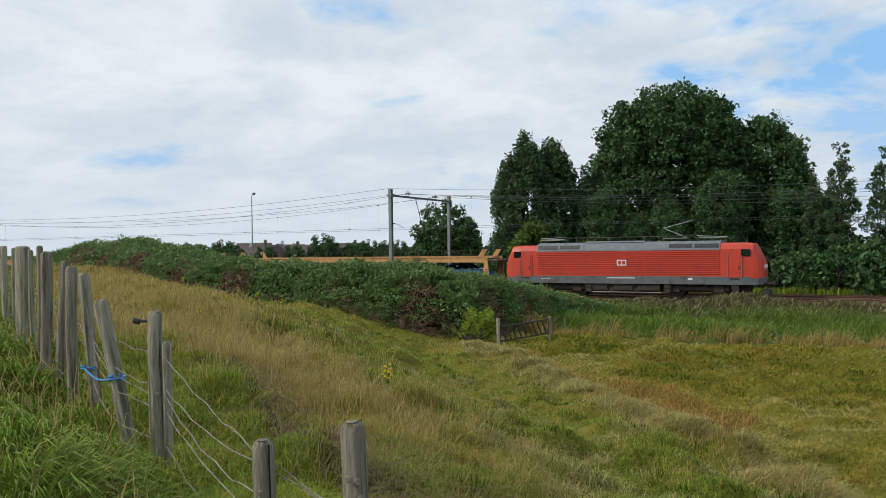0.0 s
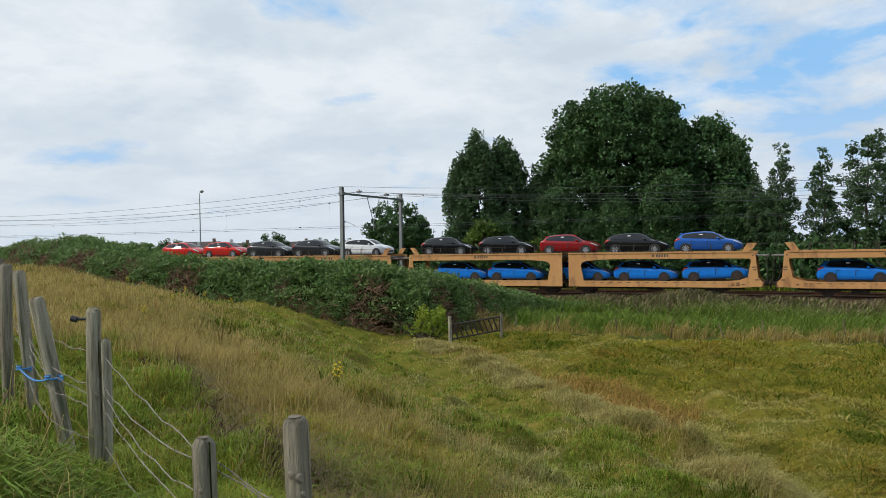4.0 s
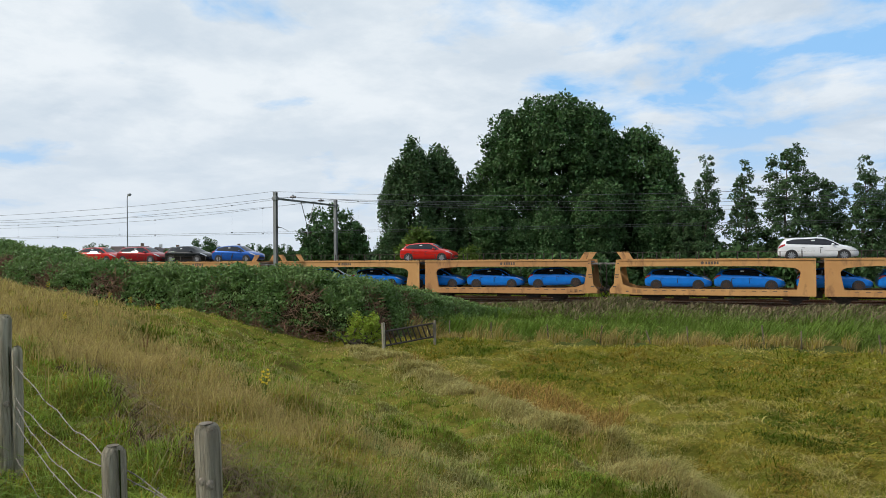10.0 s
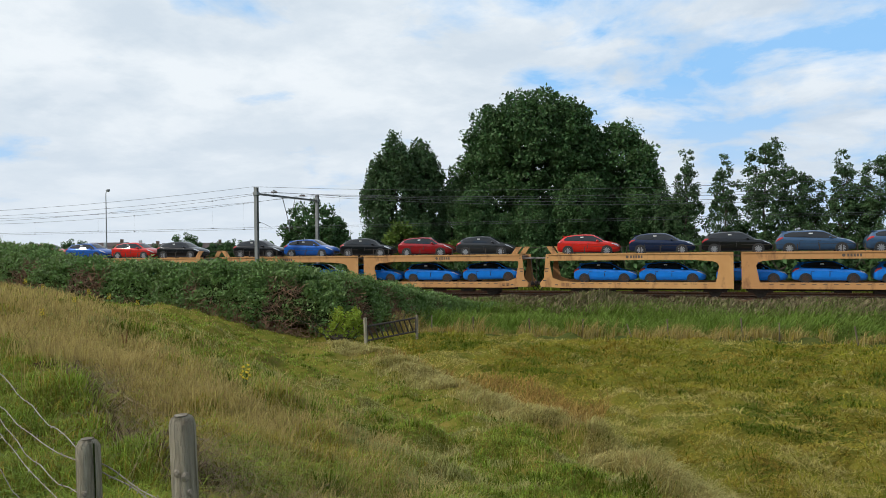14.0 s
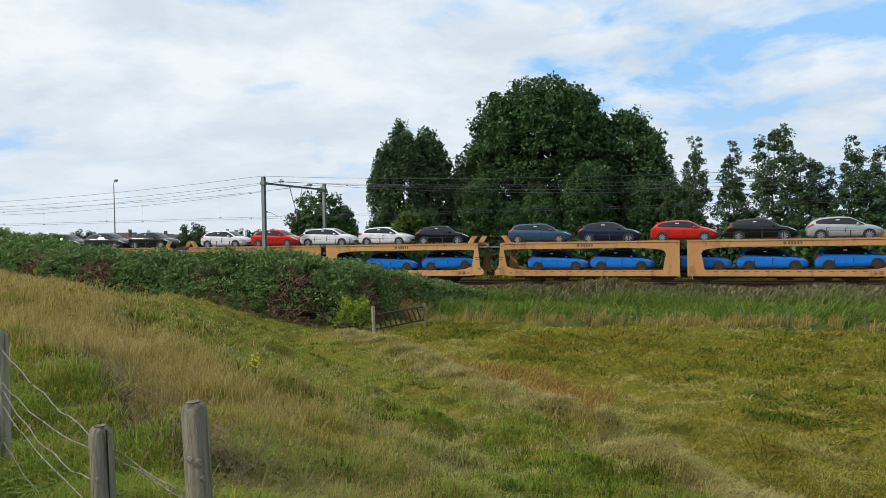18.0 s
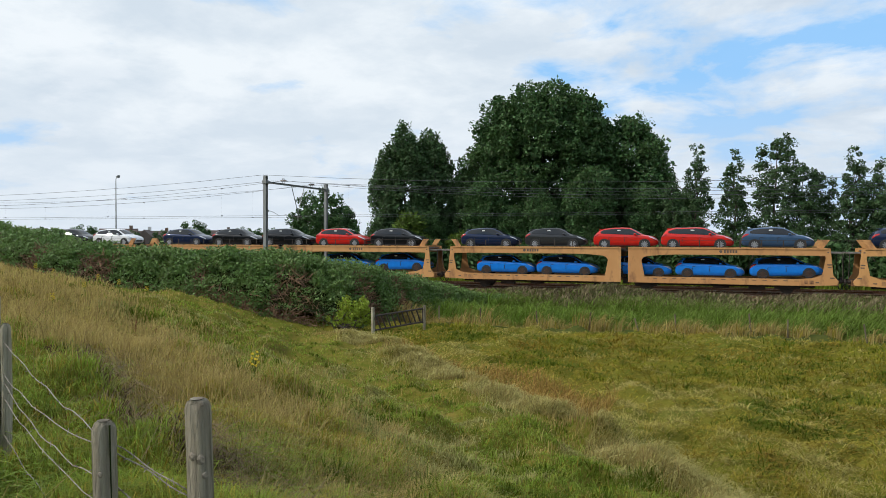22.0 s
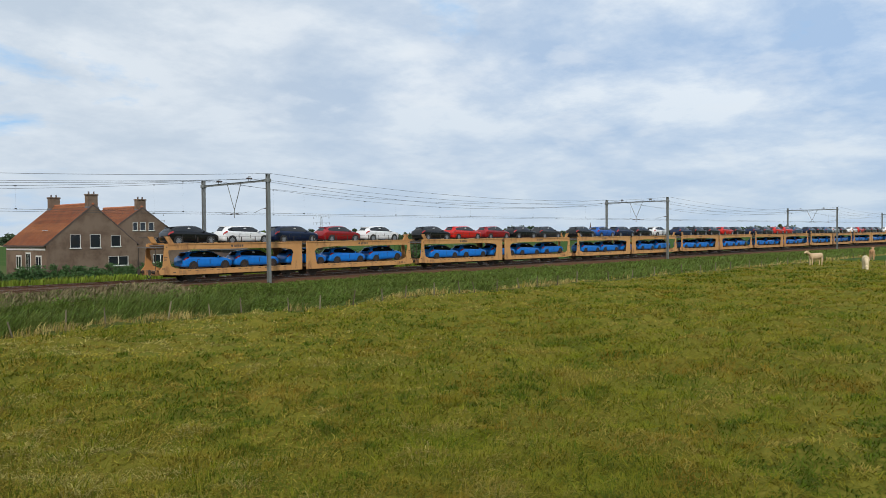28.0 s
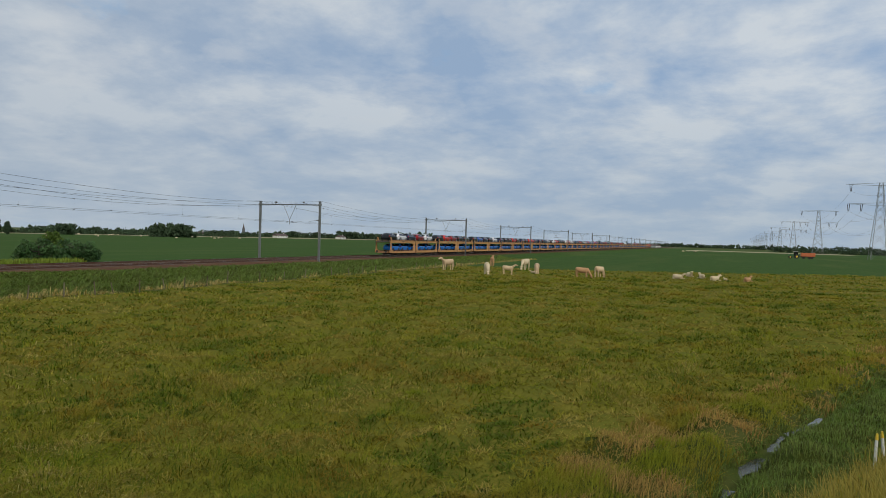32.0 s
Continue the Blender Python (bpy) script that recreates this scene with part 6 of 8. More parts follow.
mown = np.random.default_rng(75).random(len(gp_)) < np.where((gv_ < scarp_v(gu_) + 0.3) | (gu_ < 5.0), 0.84, 0.30 + 0.62 * smooth01((gv_ - 3.6) / 3.0))
tall_near = np.where(gv_ < 0.5, 0.22, np.where(gv_ < scarp_v(gu_) + 0.1, 0.20, 0.0)) + np.where(gv_ < scarp_v(gu_) + 0.1, 0.0, np.clip(0.26 - 0.014 * gv_, 0.085, 0.30))
tall_near = tall_near * (0.75 + 0.5 * value_noise(gp_[:, 0], gp_[:, 1], 1.4, 16))
rank = mown & (gv_ > 2.5) & (value_noise(gp_[:, 0], gp_[:, 1], 2.4, 21) + 0.5 * value_noise(gp_[:, 0], gp_[:, 1], 0.9, 22) < -0.62)
tall_near = np.where(rank, tall_near * 1.4, tall_near)
cut = ~rank & (gv_ > 4.0) & (gu_ < 30) & (value_noise(gp_[:, 0], gp_[:, 1], 0.9, 23) + 0.6 * value_noise(gp_[:, 0], gp_[:, 1], 2.6, 24) > 0.42)
for sel, mk, sd in ((mown & ~rank & ~cut, "green_blade", 113), (~mown & ~cut, "field_blade", 118), (rank, "dark_blade", 120), (cut, "hay_blade", 121)):
    blades(gp_[sel], (gh_ * tall_near)[sel], np.clip(gr_ * 0.00055, 0.0022, 0.03)[sel], 0.06, M[mk], "slope_grass", "short green grass on the dike slope", sd, go_[sel] * 0.6, wind=0.25, droop=0.4)
# pale uncut grass along the lip of the ledge
rg3 = np.random.default_rng(131)
lu_ = 2.0 + 24.0 * rg3.random(31000)
lv2 = ledge_v(lu_) - 0.12 + rg3.normal(size=31000) * (0.20 + 0.018 * lu_)
lip_p = DIKE_O[None, :] + lu_[:, None] * DIKE_E[None, :] + lv2[:, None] * DIKE_N[None, :]
keep = value_noise(lip_p[:, 0], lip_p[:, 1], 0.8, 27) > -0.35
lip_r = np.hypot(lip_p[:, 0] - 12, lip_p[:, 1] + 56.5)
blades(lip_p[keep], rg3.uniform(0.08, 0.27, keep.sum()), np.clip(lip_r[keep] * 0.00040, 0.002, 0.02), 0.12, M["lip_straw"], "lip_grass", "pale dry grass along the edge of the dike foot", 132, wind=0.6, droop=0.4, segs=3)
tp, tr, to = tufted(pts[foot], r[foot], 4, 31)
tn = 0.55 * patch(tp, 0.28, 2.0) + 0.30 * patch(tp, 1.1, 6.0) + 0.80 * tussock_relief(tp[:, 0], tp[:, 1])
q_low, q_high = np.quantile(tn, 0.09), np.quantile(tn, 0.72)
tn_r = tn - np.median(tn)
th = rg.uniform(0.7, 1.2, len(tp)) * np.repeat(np.random.default_rng(9).uniform(0.4, 1.4, len(tp) // 4) ** 1.5, 4)
tw = np.clip(tr * 0.00036, 0.002, 0.03)
tu, tv = uv_dike(tp[:, 0], tp[:, 1])
below = tv - ledge_v(tu)
rust = np.exp(-((below - 1.5) / 1.2) ** 2) * smooth01((tu - 8.0) / 2.0) * smooth01((17.5 - tu) / 4.0) + 0.6 * np.exp(-((below - 0.5) / 0.8) ** 2) * smooth01((tu - 14) / 3.0) * smooth01((24 - tu) / 4.0)
rs = (rust + 0.5 * tn_r > 0.50) & (rg.random(len(tp)) < 0.6)
face = (below > 0.05) & (below < 0.9 + 0.5 * tn_r) & (tu < 10) & (rg.random(len(tp)) < 0.6)
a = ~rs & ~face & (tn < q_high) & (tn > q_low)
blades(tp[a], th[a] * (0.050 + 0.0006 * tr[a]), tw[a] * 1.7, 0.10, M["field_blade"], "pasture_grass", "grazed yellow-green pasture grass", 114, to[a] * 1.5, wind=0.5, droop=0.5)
# rank patches, and low turf where the dark colour stands for shade
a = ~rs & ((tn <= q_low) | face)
blades(tp[a], th[a] * 0.10, tw[a] * 1.6, 0.08, M["dark_blade"], "rank_grass", "rank dark green tufts, dark also for the shade of the turf hollows", 116, to[a], wind=0.4, droop=0.5)
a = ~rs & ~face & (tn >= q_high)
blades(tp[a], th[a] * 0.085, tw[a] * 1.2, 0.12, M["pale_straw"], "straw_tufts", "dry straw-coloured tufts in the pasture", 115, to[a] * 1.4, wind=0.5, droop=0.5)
blades(tp[rs], th[rs] * 0.30, tw[rs] * 1.3, 0.12, M["russet"], "russet_grass", "patch of tall russet dry grass in the pasture", 117, to[rs] * 0.6, wind=0.45, droop=0.3, segs=3)
pts, r = scatter(400000, 8, 150, -104, 0, 102, -0.35)
u, v = uv_dike(pts[:, 0], pts[:, 1])
d = off_track(pts[:, 0], pts[:, 1])
ok = (d < -19.4) & (v > 7.2) & (pts[:, 0] < 131 + 0.64 * np.clip(-40 - pts[:, 1], 0, 90))
tp, tr, to = tufted(pts[ok], r[ok], 4, 32)
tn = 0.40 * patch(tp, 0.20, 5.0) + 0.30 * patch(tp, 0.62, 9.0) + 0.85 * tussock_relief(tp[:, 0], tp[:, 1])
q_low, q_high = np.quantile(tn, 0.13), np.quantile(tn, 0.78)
th = rg.uniform(0.7, 1.2, len(tp)) * np.repeat(np.random.default_rng(10).uniform(0.4, 1.4, len(tp) // 4) ** 1.5, 4)
yaw_e = np.degrees(np.arctan2(tp[:, 0] - 12, tp[:, 1] + 56.5))
green_e = rg.random(len(tp)) < smooth01((yaw_e - 22) / 34.0)
tw = np.clip(tr * 0.00050, 0.004, 0.05)
for mk, sel, name, lab, sd in (("field_blade", ~green_e, "pasture_grass", "grazed yellow-green pasture grass", 121), ("east_blade", green_e, "meadow_grass", "grazed olive-green meadow grass", 127)):
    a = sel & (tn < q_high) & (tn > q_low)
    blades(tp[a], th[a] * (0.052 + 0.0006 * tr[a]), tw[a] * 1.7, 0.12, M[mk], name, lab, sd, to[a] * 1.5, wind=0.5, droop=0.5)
# rank growth plus the gaps between mounds, their shade given by blade colour
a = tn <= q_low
blades(tp[a], th[a] * (0.075 + 0.0008 * tr[a]), tw[a] * 1.6, 0.10, M["dark_blade"], "rank_grass", "rank dark green tufts, dark also for the shade of the turf hollows", 126, to[a], wind=0.4, droop=0.5)
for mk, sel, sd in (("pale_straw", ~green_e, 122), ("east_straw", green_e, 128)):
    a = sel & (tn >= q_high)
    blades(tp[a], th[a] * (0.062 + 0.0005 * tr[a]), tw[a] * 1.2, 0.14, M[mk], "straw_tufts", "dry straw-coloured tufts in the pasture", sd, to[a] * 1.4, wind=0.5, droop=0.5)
# tussocks that the cattle leave standing
sp, sr = scatter(8600, 9, 95, -104, 46, 301)
su, sv = uv_dike(sp[:, 0], sp[:, 1])
so = (off_track(sp[:, 0], sp[:, 1]) < -20) & (sp[:, 0] < 129) & (sv > np.where(su > -6, ledge_v(np.clip(su, -12, 38)) + 1.0, 7.6)) & (su < 27) & (patch(sp, 0.12, 33.0) > -0.2)
cp, cr_, co = tufted(sp[so], sr[so], 1, 33)
n_t = len(cp)
rg2 = np.random.default_rng(34)
size_t = rg2.uniform(0.08, 0.30, n_t) + 0.0012 * cr_
rep_ = 42
o = rg2.normal(size=(n_t * rep_, 2))
kp = np.repeat(cp, rep_, 0) + o * np.repeat(size_t, rep_)[:, None] * (1.7, 1.2)
kr = np.repeat(cr_, rep_)
kh = np.repeat(size_t, rep_) * rg2.uniform(0.35, 0.85, n_t * rep_)
# low-lying tussocks take the dark blades, hollow shade put into colour
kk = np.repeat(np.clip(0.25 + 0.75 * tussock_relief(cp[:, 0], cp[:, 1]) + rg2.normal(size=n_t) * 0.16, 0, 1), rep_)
for lo, hi, mk, lab, sd in ((0.0, 0.24, "dark_blade", "dark green tussocks in the pasture hollows, shade put into their colour", 311), (0.24, 0.66, "east_blade", "olive tussocks in the pasture", 312), (0.66, 1.01, "east_straw", "withered tawny tussocks in the pasture", 313)):
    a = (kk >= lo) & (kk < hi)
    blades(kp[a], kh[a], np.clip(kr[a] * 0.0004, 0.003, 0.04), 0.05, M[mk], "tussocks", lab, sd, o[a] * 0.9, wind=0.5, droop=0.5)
hh = rg.uniform(0.6, 1.25, len(pts))
w = np.clip(r * 0.00048, 0.003, 0.05)
# rank growth along the wet furrow
a = (v > furrow_v(u) + 0.22) & (v < furrow_v(u) + 2.6) & (u < -9)
lump = np.clip(1 + 1.3 * patch(pts[a], 0.9, 2.7), 0.25, 2.0)
tawny = patch(pts[a], 0.5, 8.8) > 0.02
fs = rg.random(a.sum()) < 0.95
for sel, mk, sd in ((tawny & fs, "russet", 123), (~tawny & fs, "east_blade", 129)):
    blades(pts[a][sel], (hh[a] * 0.16 * lump)[sel], w[a][sel] * 0.6, 0.16, M[mk], "furrow_straw", "long tawny grass leaning over the furrow", sd, wind=0.7, droop=0.55, segs=3)
n = 120000
uu = -7 - 33 * rg.random(n) ** 1.5
vv = rg.uniform(1.0, 6.75, n) + furrow_v(uu) - 6.3
fp = DIKE_O[None, :] + uu[:, None] * DIKE_E[None, :] + vv[:, None] * DIKE_N[None, :]
wet = (np.abs(vv - furrow_v(uu)) < 0.15) & (uu < -13.0) & (uu > -23.5)
fp, vv = fp[~wet], vv[~wet]
n = len(vv)
near_w = rg.random(n) < np.clip((vv - 2.6) / 1.6 + smooth01((uu[~wet] + 17.0) / 4.0), 0.08, 1)
fr_ = np.hypot(fp[:, 0] - 12, fp[:, 1] + 56.5)
blades(fp[near_w], rg.uniform(0.08, 0.22, near_w.sum()), np.clip(fr_[near_w] * 0.00034, 0.0022, 0.02), 0.12, M["reed"], "furrow_sedge", "fresh green sedge growing in the furrow", 124, wind=0.4, droop=0.4)
dry_b = ~near_w & (rg.random(n) < 0.45)
blades(fp[dry_b], rg.uniform(0.12, 0.40, dry_b.sum()), np.clip(fr_[dry_b] * 0.00028, 0.0018, 0.02), 0.16, M["east_straw"], "bank_grass", "dry grass on the bank of the furrow", 125, wind=0.5, droop=0.35, segs=3)
grn_b = ~near_w & ~dry_b
blades(fp[grn_b], rg.uniform(0.10, 0.30, grn_b.sum()), np.clip(fr_[grn_b] * 0.00030, 0.002, 0.02), 0.14, M["east_blade"], "bank_grass", "green grass on the bank of the furrow", 130, wind=0.5, droop=0.4)
# reeds and tall herbs in the ditch between pasture and railway
n = 190000
xx = np.concatenate((rg.uniform(-14, 36, 110000), rg.uniform(36, 70, 40000), rg.uniform(70, 190, 40000)))
dd = rg.uniform(-19.2, -4.2, n)
yt = np.array([-float(off_track(x, 0.0)) for x in np.linspace(-14, 190, 300)])
yy = dd + np.interp(xx, np.linspace(-14, 190, 300), yt)
rp = np.stack((xx, yy), 1)
pn = patch(rp, 0.25, 7.0)
wid = np.clip((np.hypot(xx - 12, yy + 56)) * 0.00036, 0.010, 0.05)
tall = np.where(dd > -10.5, 0.62, np.where(dd > -16.5, 0.95, 0.55)) * (1 + 0.5 * pn) * np.where(xx < 36, np.clip((-3.3 - dd) / 2.2, 0.30, 1) * 1.1, np.clip((-4.4 - dd) / 3.2, 0.12, 1) * 0.8)
a = (dd > -17.0) & (dd < -10.5)
for sel, mk, sd in ((a & (xx + 6 * pn < 17), "reed_fresh", 131), (a & (xx + 6 * pn >= 17), "reed", 137)):
    blades(rp[sel][::2], (tall[sel] * rg.uniform(0.5, 1.15, sel.sum()) + 0.30)[::2], wid[sel][::2], 0.34, M[mk], "reeds", "tall green reeds in the trackside ditch", sd, wind=0.4, droop=0.35, segs=3)
a = (dd >= -10.5)
h = tall[a] * rg.uniform(0.6, 1.2, a.sum())
blades(rp[a][::2], h[::2], wid[a][::2], 0.30, M["reed"], "trackside_herbs", "tall green herbs on the railway bank", 132, wind=0.3, droop=0.3, segs=3)
pl = a & (dd < -4.6) & (pn > -0.30) & (xx < 36)
blades(rp[pl][::2], tall[pl][::2] * rg.uniform(0.85, 1.35, len(tall[pl][::2])), wid[pl][::2] * 2.4, 0.25, M["reed_plume"], "reed_plumes", "brownish seeding reed plumes on the railway bank", 133, wind=0.18)
a = (dd <= -17.0) & (pn + 0.5 * patch(rp, 0.9, 3.3) > -0.25) & (rg.random(n) < np.where(xx > 50, 0.32, np.where(xx > 20, 0.48, 0.9)))
half = np.arange(a.sum()) % 4 > 0
hf = rg.uniform(0.15, 0.56, a.sum()) * np.where(xx[a] > 20, 0.7, 1.3) * np.clip(1 + 1.2 * patch(rp[a], 0.8, 1.3), 0.3, 1.7)
blades(rp[a][half], hf[half], wid[a][half], 0.16, M["straw"], "fence_grass", "dry uncut grass along the pasture fence", 134, wind=0.4, droop=0.3, segs=3)
blades(rp[a][~half], hf[~half] * 0.9, wid[a][~half], 0.16, M["field_blade"], "fence_grass", "uncut green grass along the pasture fence", 136)
# leafy herbs, nettles and willowherb crowding the ditch
hx = np.concatenate((rg.uniform(-12, 66, 7400), rg.uniform(66, 150, 1500)))
hd = rg.uniform(-16.0, -5.4, len(hx))
hd = np.where((hx < 1.5) & (hd < -13.5), -9.0, hd)
hy_ = hd + np.interp(hx, np.linspace(-14, 190, 300), yt)
hpn = patch(np.stack((hx, hy_), 1), 0.3, 21.0)
hz_ = ground_z(hx, hy_) + np.where(hd > -10.5, 0.34, 0.62) * (1 + 0.9 * hpn) * np.where(hx < 36, np.clip((-3.8 - hd) / 2.5, 0.3, 1), np.clip((-4.6 - hd) / 3.0, 0.15, 1))
v, f = leaf_cloud(np.stack((hx, hy_, hz_), 1), rg.uniform(0.18, 0.55, len(hx)), 22, 0.08, 141, squash=0.7)
o = new("ditch_herbs", tri_mesh("ditch_herbs", v, f, M["reed"]))
tagged(o, "leafy green herbs and nettles crowding the ditch", "herbs", kind="stuff")
n = 22000
xx = rg.uniform(-45, 80, n)
yy = np.array([track(x, 0)[1] for x in xx]) + rg.uniform(9.0, 12.5, n)
blades(np.stack((xx, yy), 1), rg.uniform(0.3, 0.8, n), np.full(n, 0.035), 0.16, M["green_blade"], "far_bank_grass", "green grass on the far railway bank", 135)
# the dike top behind the viewpoint
bp, br = scatter(26000, 1.2, 9, 66, 256, 401)
bu, bv = uv_dike(bp[:, 0], bp[:, 1])
bk = bv < -0.1
blades(bp[bk], np.random.default_rng(402).uniform(0.15, 0.4, bk.sum()), np.full(bk.sum(), 0.006), 0.12, M["green_blade"], "lush_grass", "lush green grass on top of the dike", 403)
blades(bp[~bk], np.random.default_rng(404).uniform(0.15, 0.4, (~bk).sum()), np.full((~bk).sum(), 0.005), 0.12, M["straw"], "dry_grass", "dry straw-coloured grass beside the fence", 405)


# ---- pasture fence on the dike: weathered posts with barbed wire ----
def build_post(h, r, name="fence_post", seed=1, label="weathered grey wooden fence post"):
    rg = np.random.default_rng(seed)
    p = thing(name, label, "fence post", group="posts of the dike fence")
    bm = bmesh.new()
    n, k = 12, 7
    rows = []
    ph = rg.uniform(0, 6.28, 4)
    for j in range(k):
        z = -0.45 + (h + 0.41) * j / (k - 1)
        rows.append([bm.verts.new((r * (1 + 0.07 * math.sin(3 * a + ph[0]) + 0.04 * math.sin(7 * a + ph[1] + z)) * math.cos(a) + 0.01 * math.sin(z * 3 + ph[2]), r * (1 + 0.07 * math.sin(3 * a + ph[0])) * math.sin(a), z)) for a in (i * math.tau / n for i in range(n))])
    for a, b in zip(rows, rows[1:]):
        for i in range(n):
            bm.faces.new((a[i], a[(i + 1) % n], b[(i + 1) % n], b[i]))
    last = rows[-1]
    for shrink, up in ((0.93, -0.026), (0.78, -0.012), (0.52, -0.003)):
        top = [bm.verts.new((v.co.x * shrink, v.co.y * shrink, h + up + (0.003 * math.sin(5 * i + seed) if shrink > 0.6 else 0.0))) for i, v in enumerate(rows[-1])]
        for i in range(n):
            bm.faces.new((last[i], last[(i + 1) % n], top[(i + 1) % n], top[i]))
        last = top
    part("stake", bm, M["post"], p, smooth=True)
    bm = bmesh.new()
    bm.faces.new([bm.verts.new(v) for v in [(r * 0.52 * math.cos(i * math.tau / n), r * 0.52 * math.sin(i * math.tau / n), h + 0.0005) for i in range(n)]])
    bmesh.ops.solidify(bm, geom=list(bm.faces), thickness=0.006)
    part("cut_top", bm, M["endgrain"], p)
    return p


POSTS = []


def dike_post(u, v, top, r, lx=0.0, ly=0.0, seed=1, label="weathered grey wooden fence post", crack=0.0, knots=()):
    c = DIKE_O + DIKE_E * u + DIKE_N * v
    g = float(ground_z(c[0], c[1]))
    p = build_post(top - g, r, seed=seed, label=label)
    face = math.atan2(-56.5 - c[1], 12.0 - c[0]) - seed * 0.82      # the side seen from the dike top
    if crack:
        a = face + 0.55
        bm = bmesh.new()
        rod(bm, (r * 0.985 * math.cos(a), r * 0.985 * math.sin(a), top - g - crack), (r * 0.93 * math.cos(a), r * 0.93 * math.sin(a), top - g - 0.015), 0.002, 0.0045, n=6)
        part("crack", bm, M["bramble_core"], p, "dark drying crack down the wood")
    for a, dz, kr in knots:
        a += face
        bm = bmesh.new()
        for f in (1.0, 0.45):
            ring = [(0.0 if f == 1.0 else 0.006, f * kr * math.cos(i * math.tau / 10), f * kr * 1.3 * math.sin(i * math.tau / 10)) for i in range(10)]
            vs = [bm.verts.new(q) for q in ring]
            if f == 1.0:
                outer = vs
        for i in range(10):
            bm.faces.new((outer[i], outer[(i + 1) % 10], vs[(i + 1) % 10], vs[i]))
        bm.faces.new(vs)
        k = part("knot", bm, M["knot"], p, smooth=True)
        k.matrix_basis = Matrix.Translation((0, 0, top - g - dz)) @ Matrix.Rotation(a, 4, "Z") @ Matrix.Translation((r * 0.985, 0, 0))
    # lx: degrees by which it leans to the west; ly: towards the field
    tip = Matrix.Rotation(radians(lx), 4, Vector((0.515, -0.857, 0))) @ Matrix.Rotation(radians(ly), 4, Vector((0.857, 0.515, 0)))
    off = tip @ Vector((0, 0, top - g))
    p.matrix_basis = Matrix.Translation((c[0] - off.x, c[1] - off.y, g)) @ tip @ Matrix.Rotation(seed * 0.82, 4, "Z")
    POSTS.append((u, v, top, c))
    return p


dike_post(0.47, 0.23, 3.11, 0.052, 2, 2, 2, "round grey wooden fence post with knots and a rounded top", knots=((0.1, 0.235, 0.017), (-0.55, 0.22, 0.014), (0.35, 0.30, 0.012)))
dike_post(0.93, -0.00, 2.97, 0.050, 1, 0, 3, "short round wooden fence post with a long drying crack", crack=0.42, knots=((-0.35, 0.22, 0.012),))
dike_post(3.54, -0.02, 3.38, 0.050, 1, 0, 4, "tall weathered fence post carrying a dark insulator", crack=0.5, knots=((0.1, 0.62, 0.02),))
dike_post(3.48, 0.05, 3.16, 0.035, -1, 1, 5, "thin grey stake tied beside a fence post")
dike_post(4.48, -0.29, 3.45, 0.060, 11, 0, 6, "leaning fence post bound with blue rope")
dike_post(5.49, -0.33, 3.63, 0.052, 5, 0, 7)
dike_post(6.29, -0.37, 3.68, 0.058, 0, 0, 8)
dike_post(6.90, -0.40, 3.73, 0.050, -3, 1, 9)
dike_post(8.20, -0.51, 3.84, 0.066, -1, 0, 10)
dike_post(9.01, -0.56, 3.92, 0.040, 0, 0, 12)
dike_post(9.91, -0.64, 3.87, 0.036, 1, 0, 13)
dike_post(10.41, -0.72, 3.93, 0.100, 0, 0, 14)
dike_post(13.62, -0.80, 3.93, 0.045, 0, 0, 15)
dike_post(15.62, -0.96, 3.99, 0.070, 1, 0, 16)
dike_post(19.61, -1.40, 4.01, 0.060, 0, 0, 17)
dike_post(-3.4, 0.0, 3.05, 0.055, 1, 0, 19)
dike_post(-7.0, 0.0, 2.95, 0.055, 0, 0, 20)
# the insulator on the tall post
c = DIKE_O + DIKE_E * 3.54 + DIKE_N * -0.02
ins = thing("insulator", "black plastic fence insulator screwed to a post", "insulator")
ins.matrix_basis = pose(c[0] - 0.06, c[1] - 0.05, 3.30, 0, 0, 30)
bm = bmesh.new()
rod(bm, (0.03, 0, 0), (-0.03, 0, 0), 0.012, n=6)
rod(bm, (-0.03, 0, -0.005), (-0.07, 0, 0.006), 0.022, n=10)
part("holder", bm, M["black_plastic"], ins)

wires = thing("barbed_wire_fence", "slack rusty barbed wire strung between the fence posts", "fence wire")
FENCE_U = [-7.0, -3.4, 0.47, 0.93, 3.54, 4.48, 5.49, 6.29, 6.90, 8.20, 9.01, 10.41, 13.62, 15.62, 19.61]
FENCE_T = {u: t for u, v, t, c in POSTS}
FENCE_V = {u: v for u, v, t, c in POSTS}
barb_bm = bmesh.new()
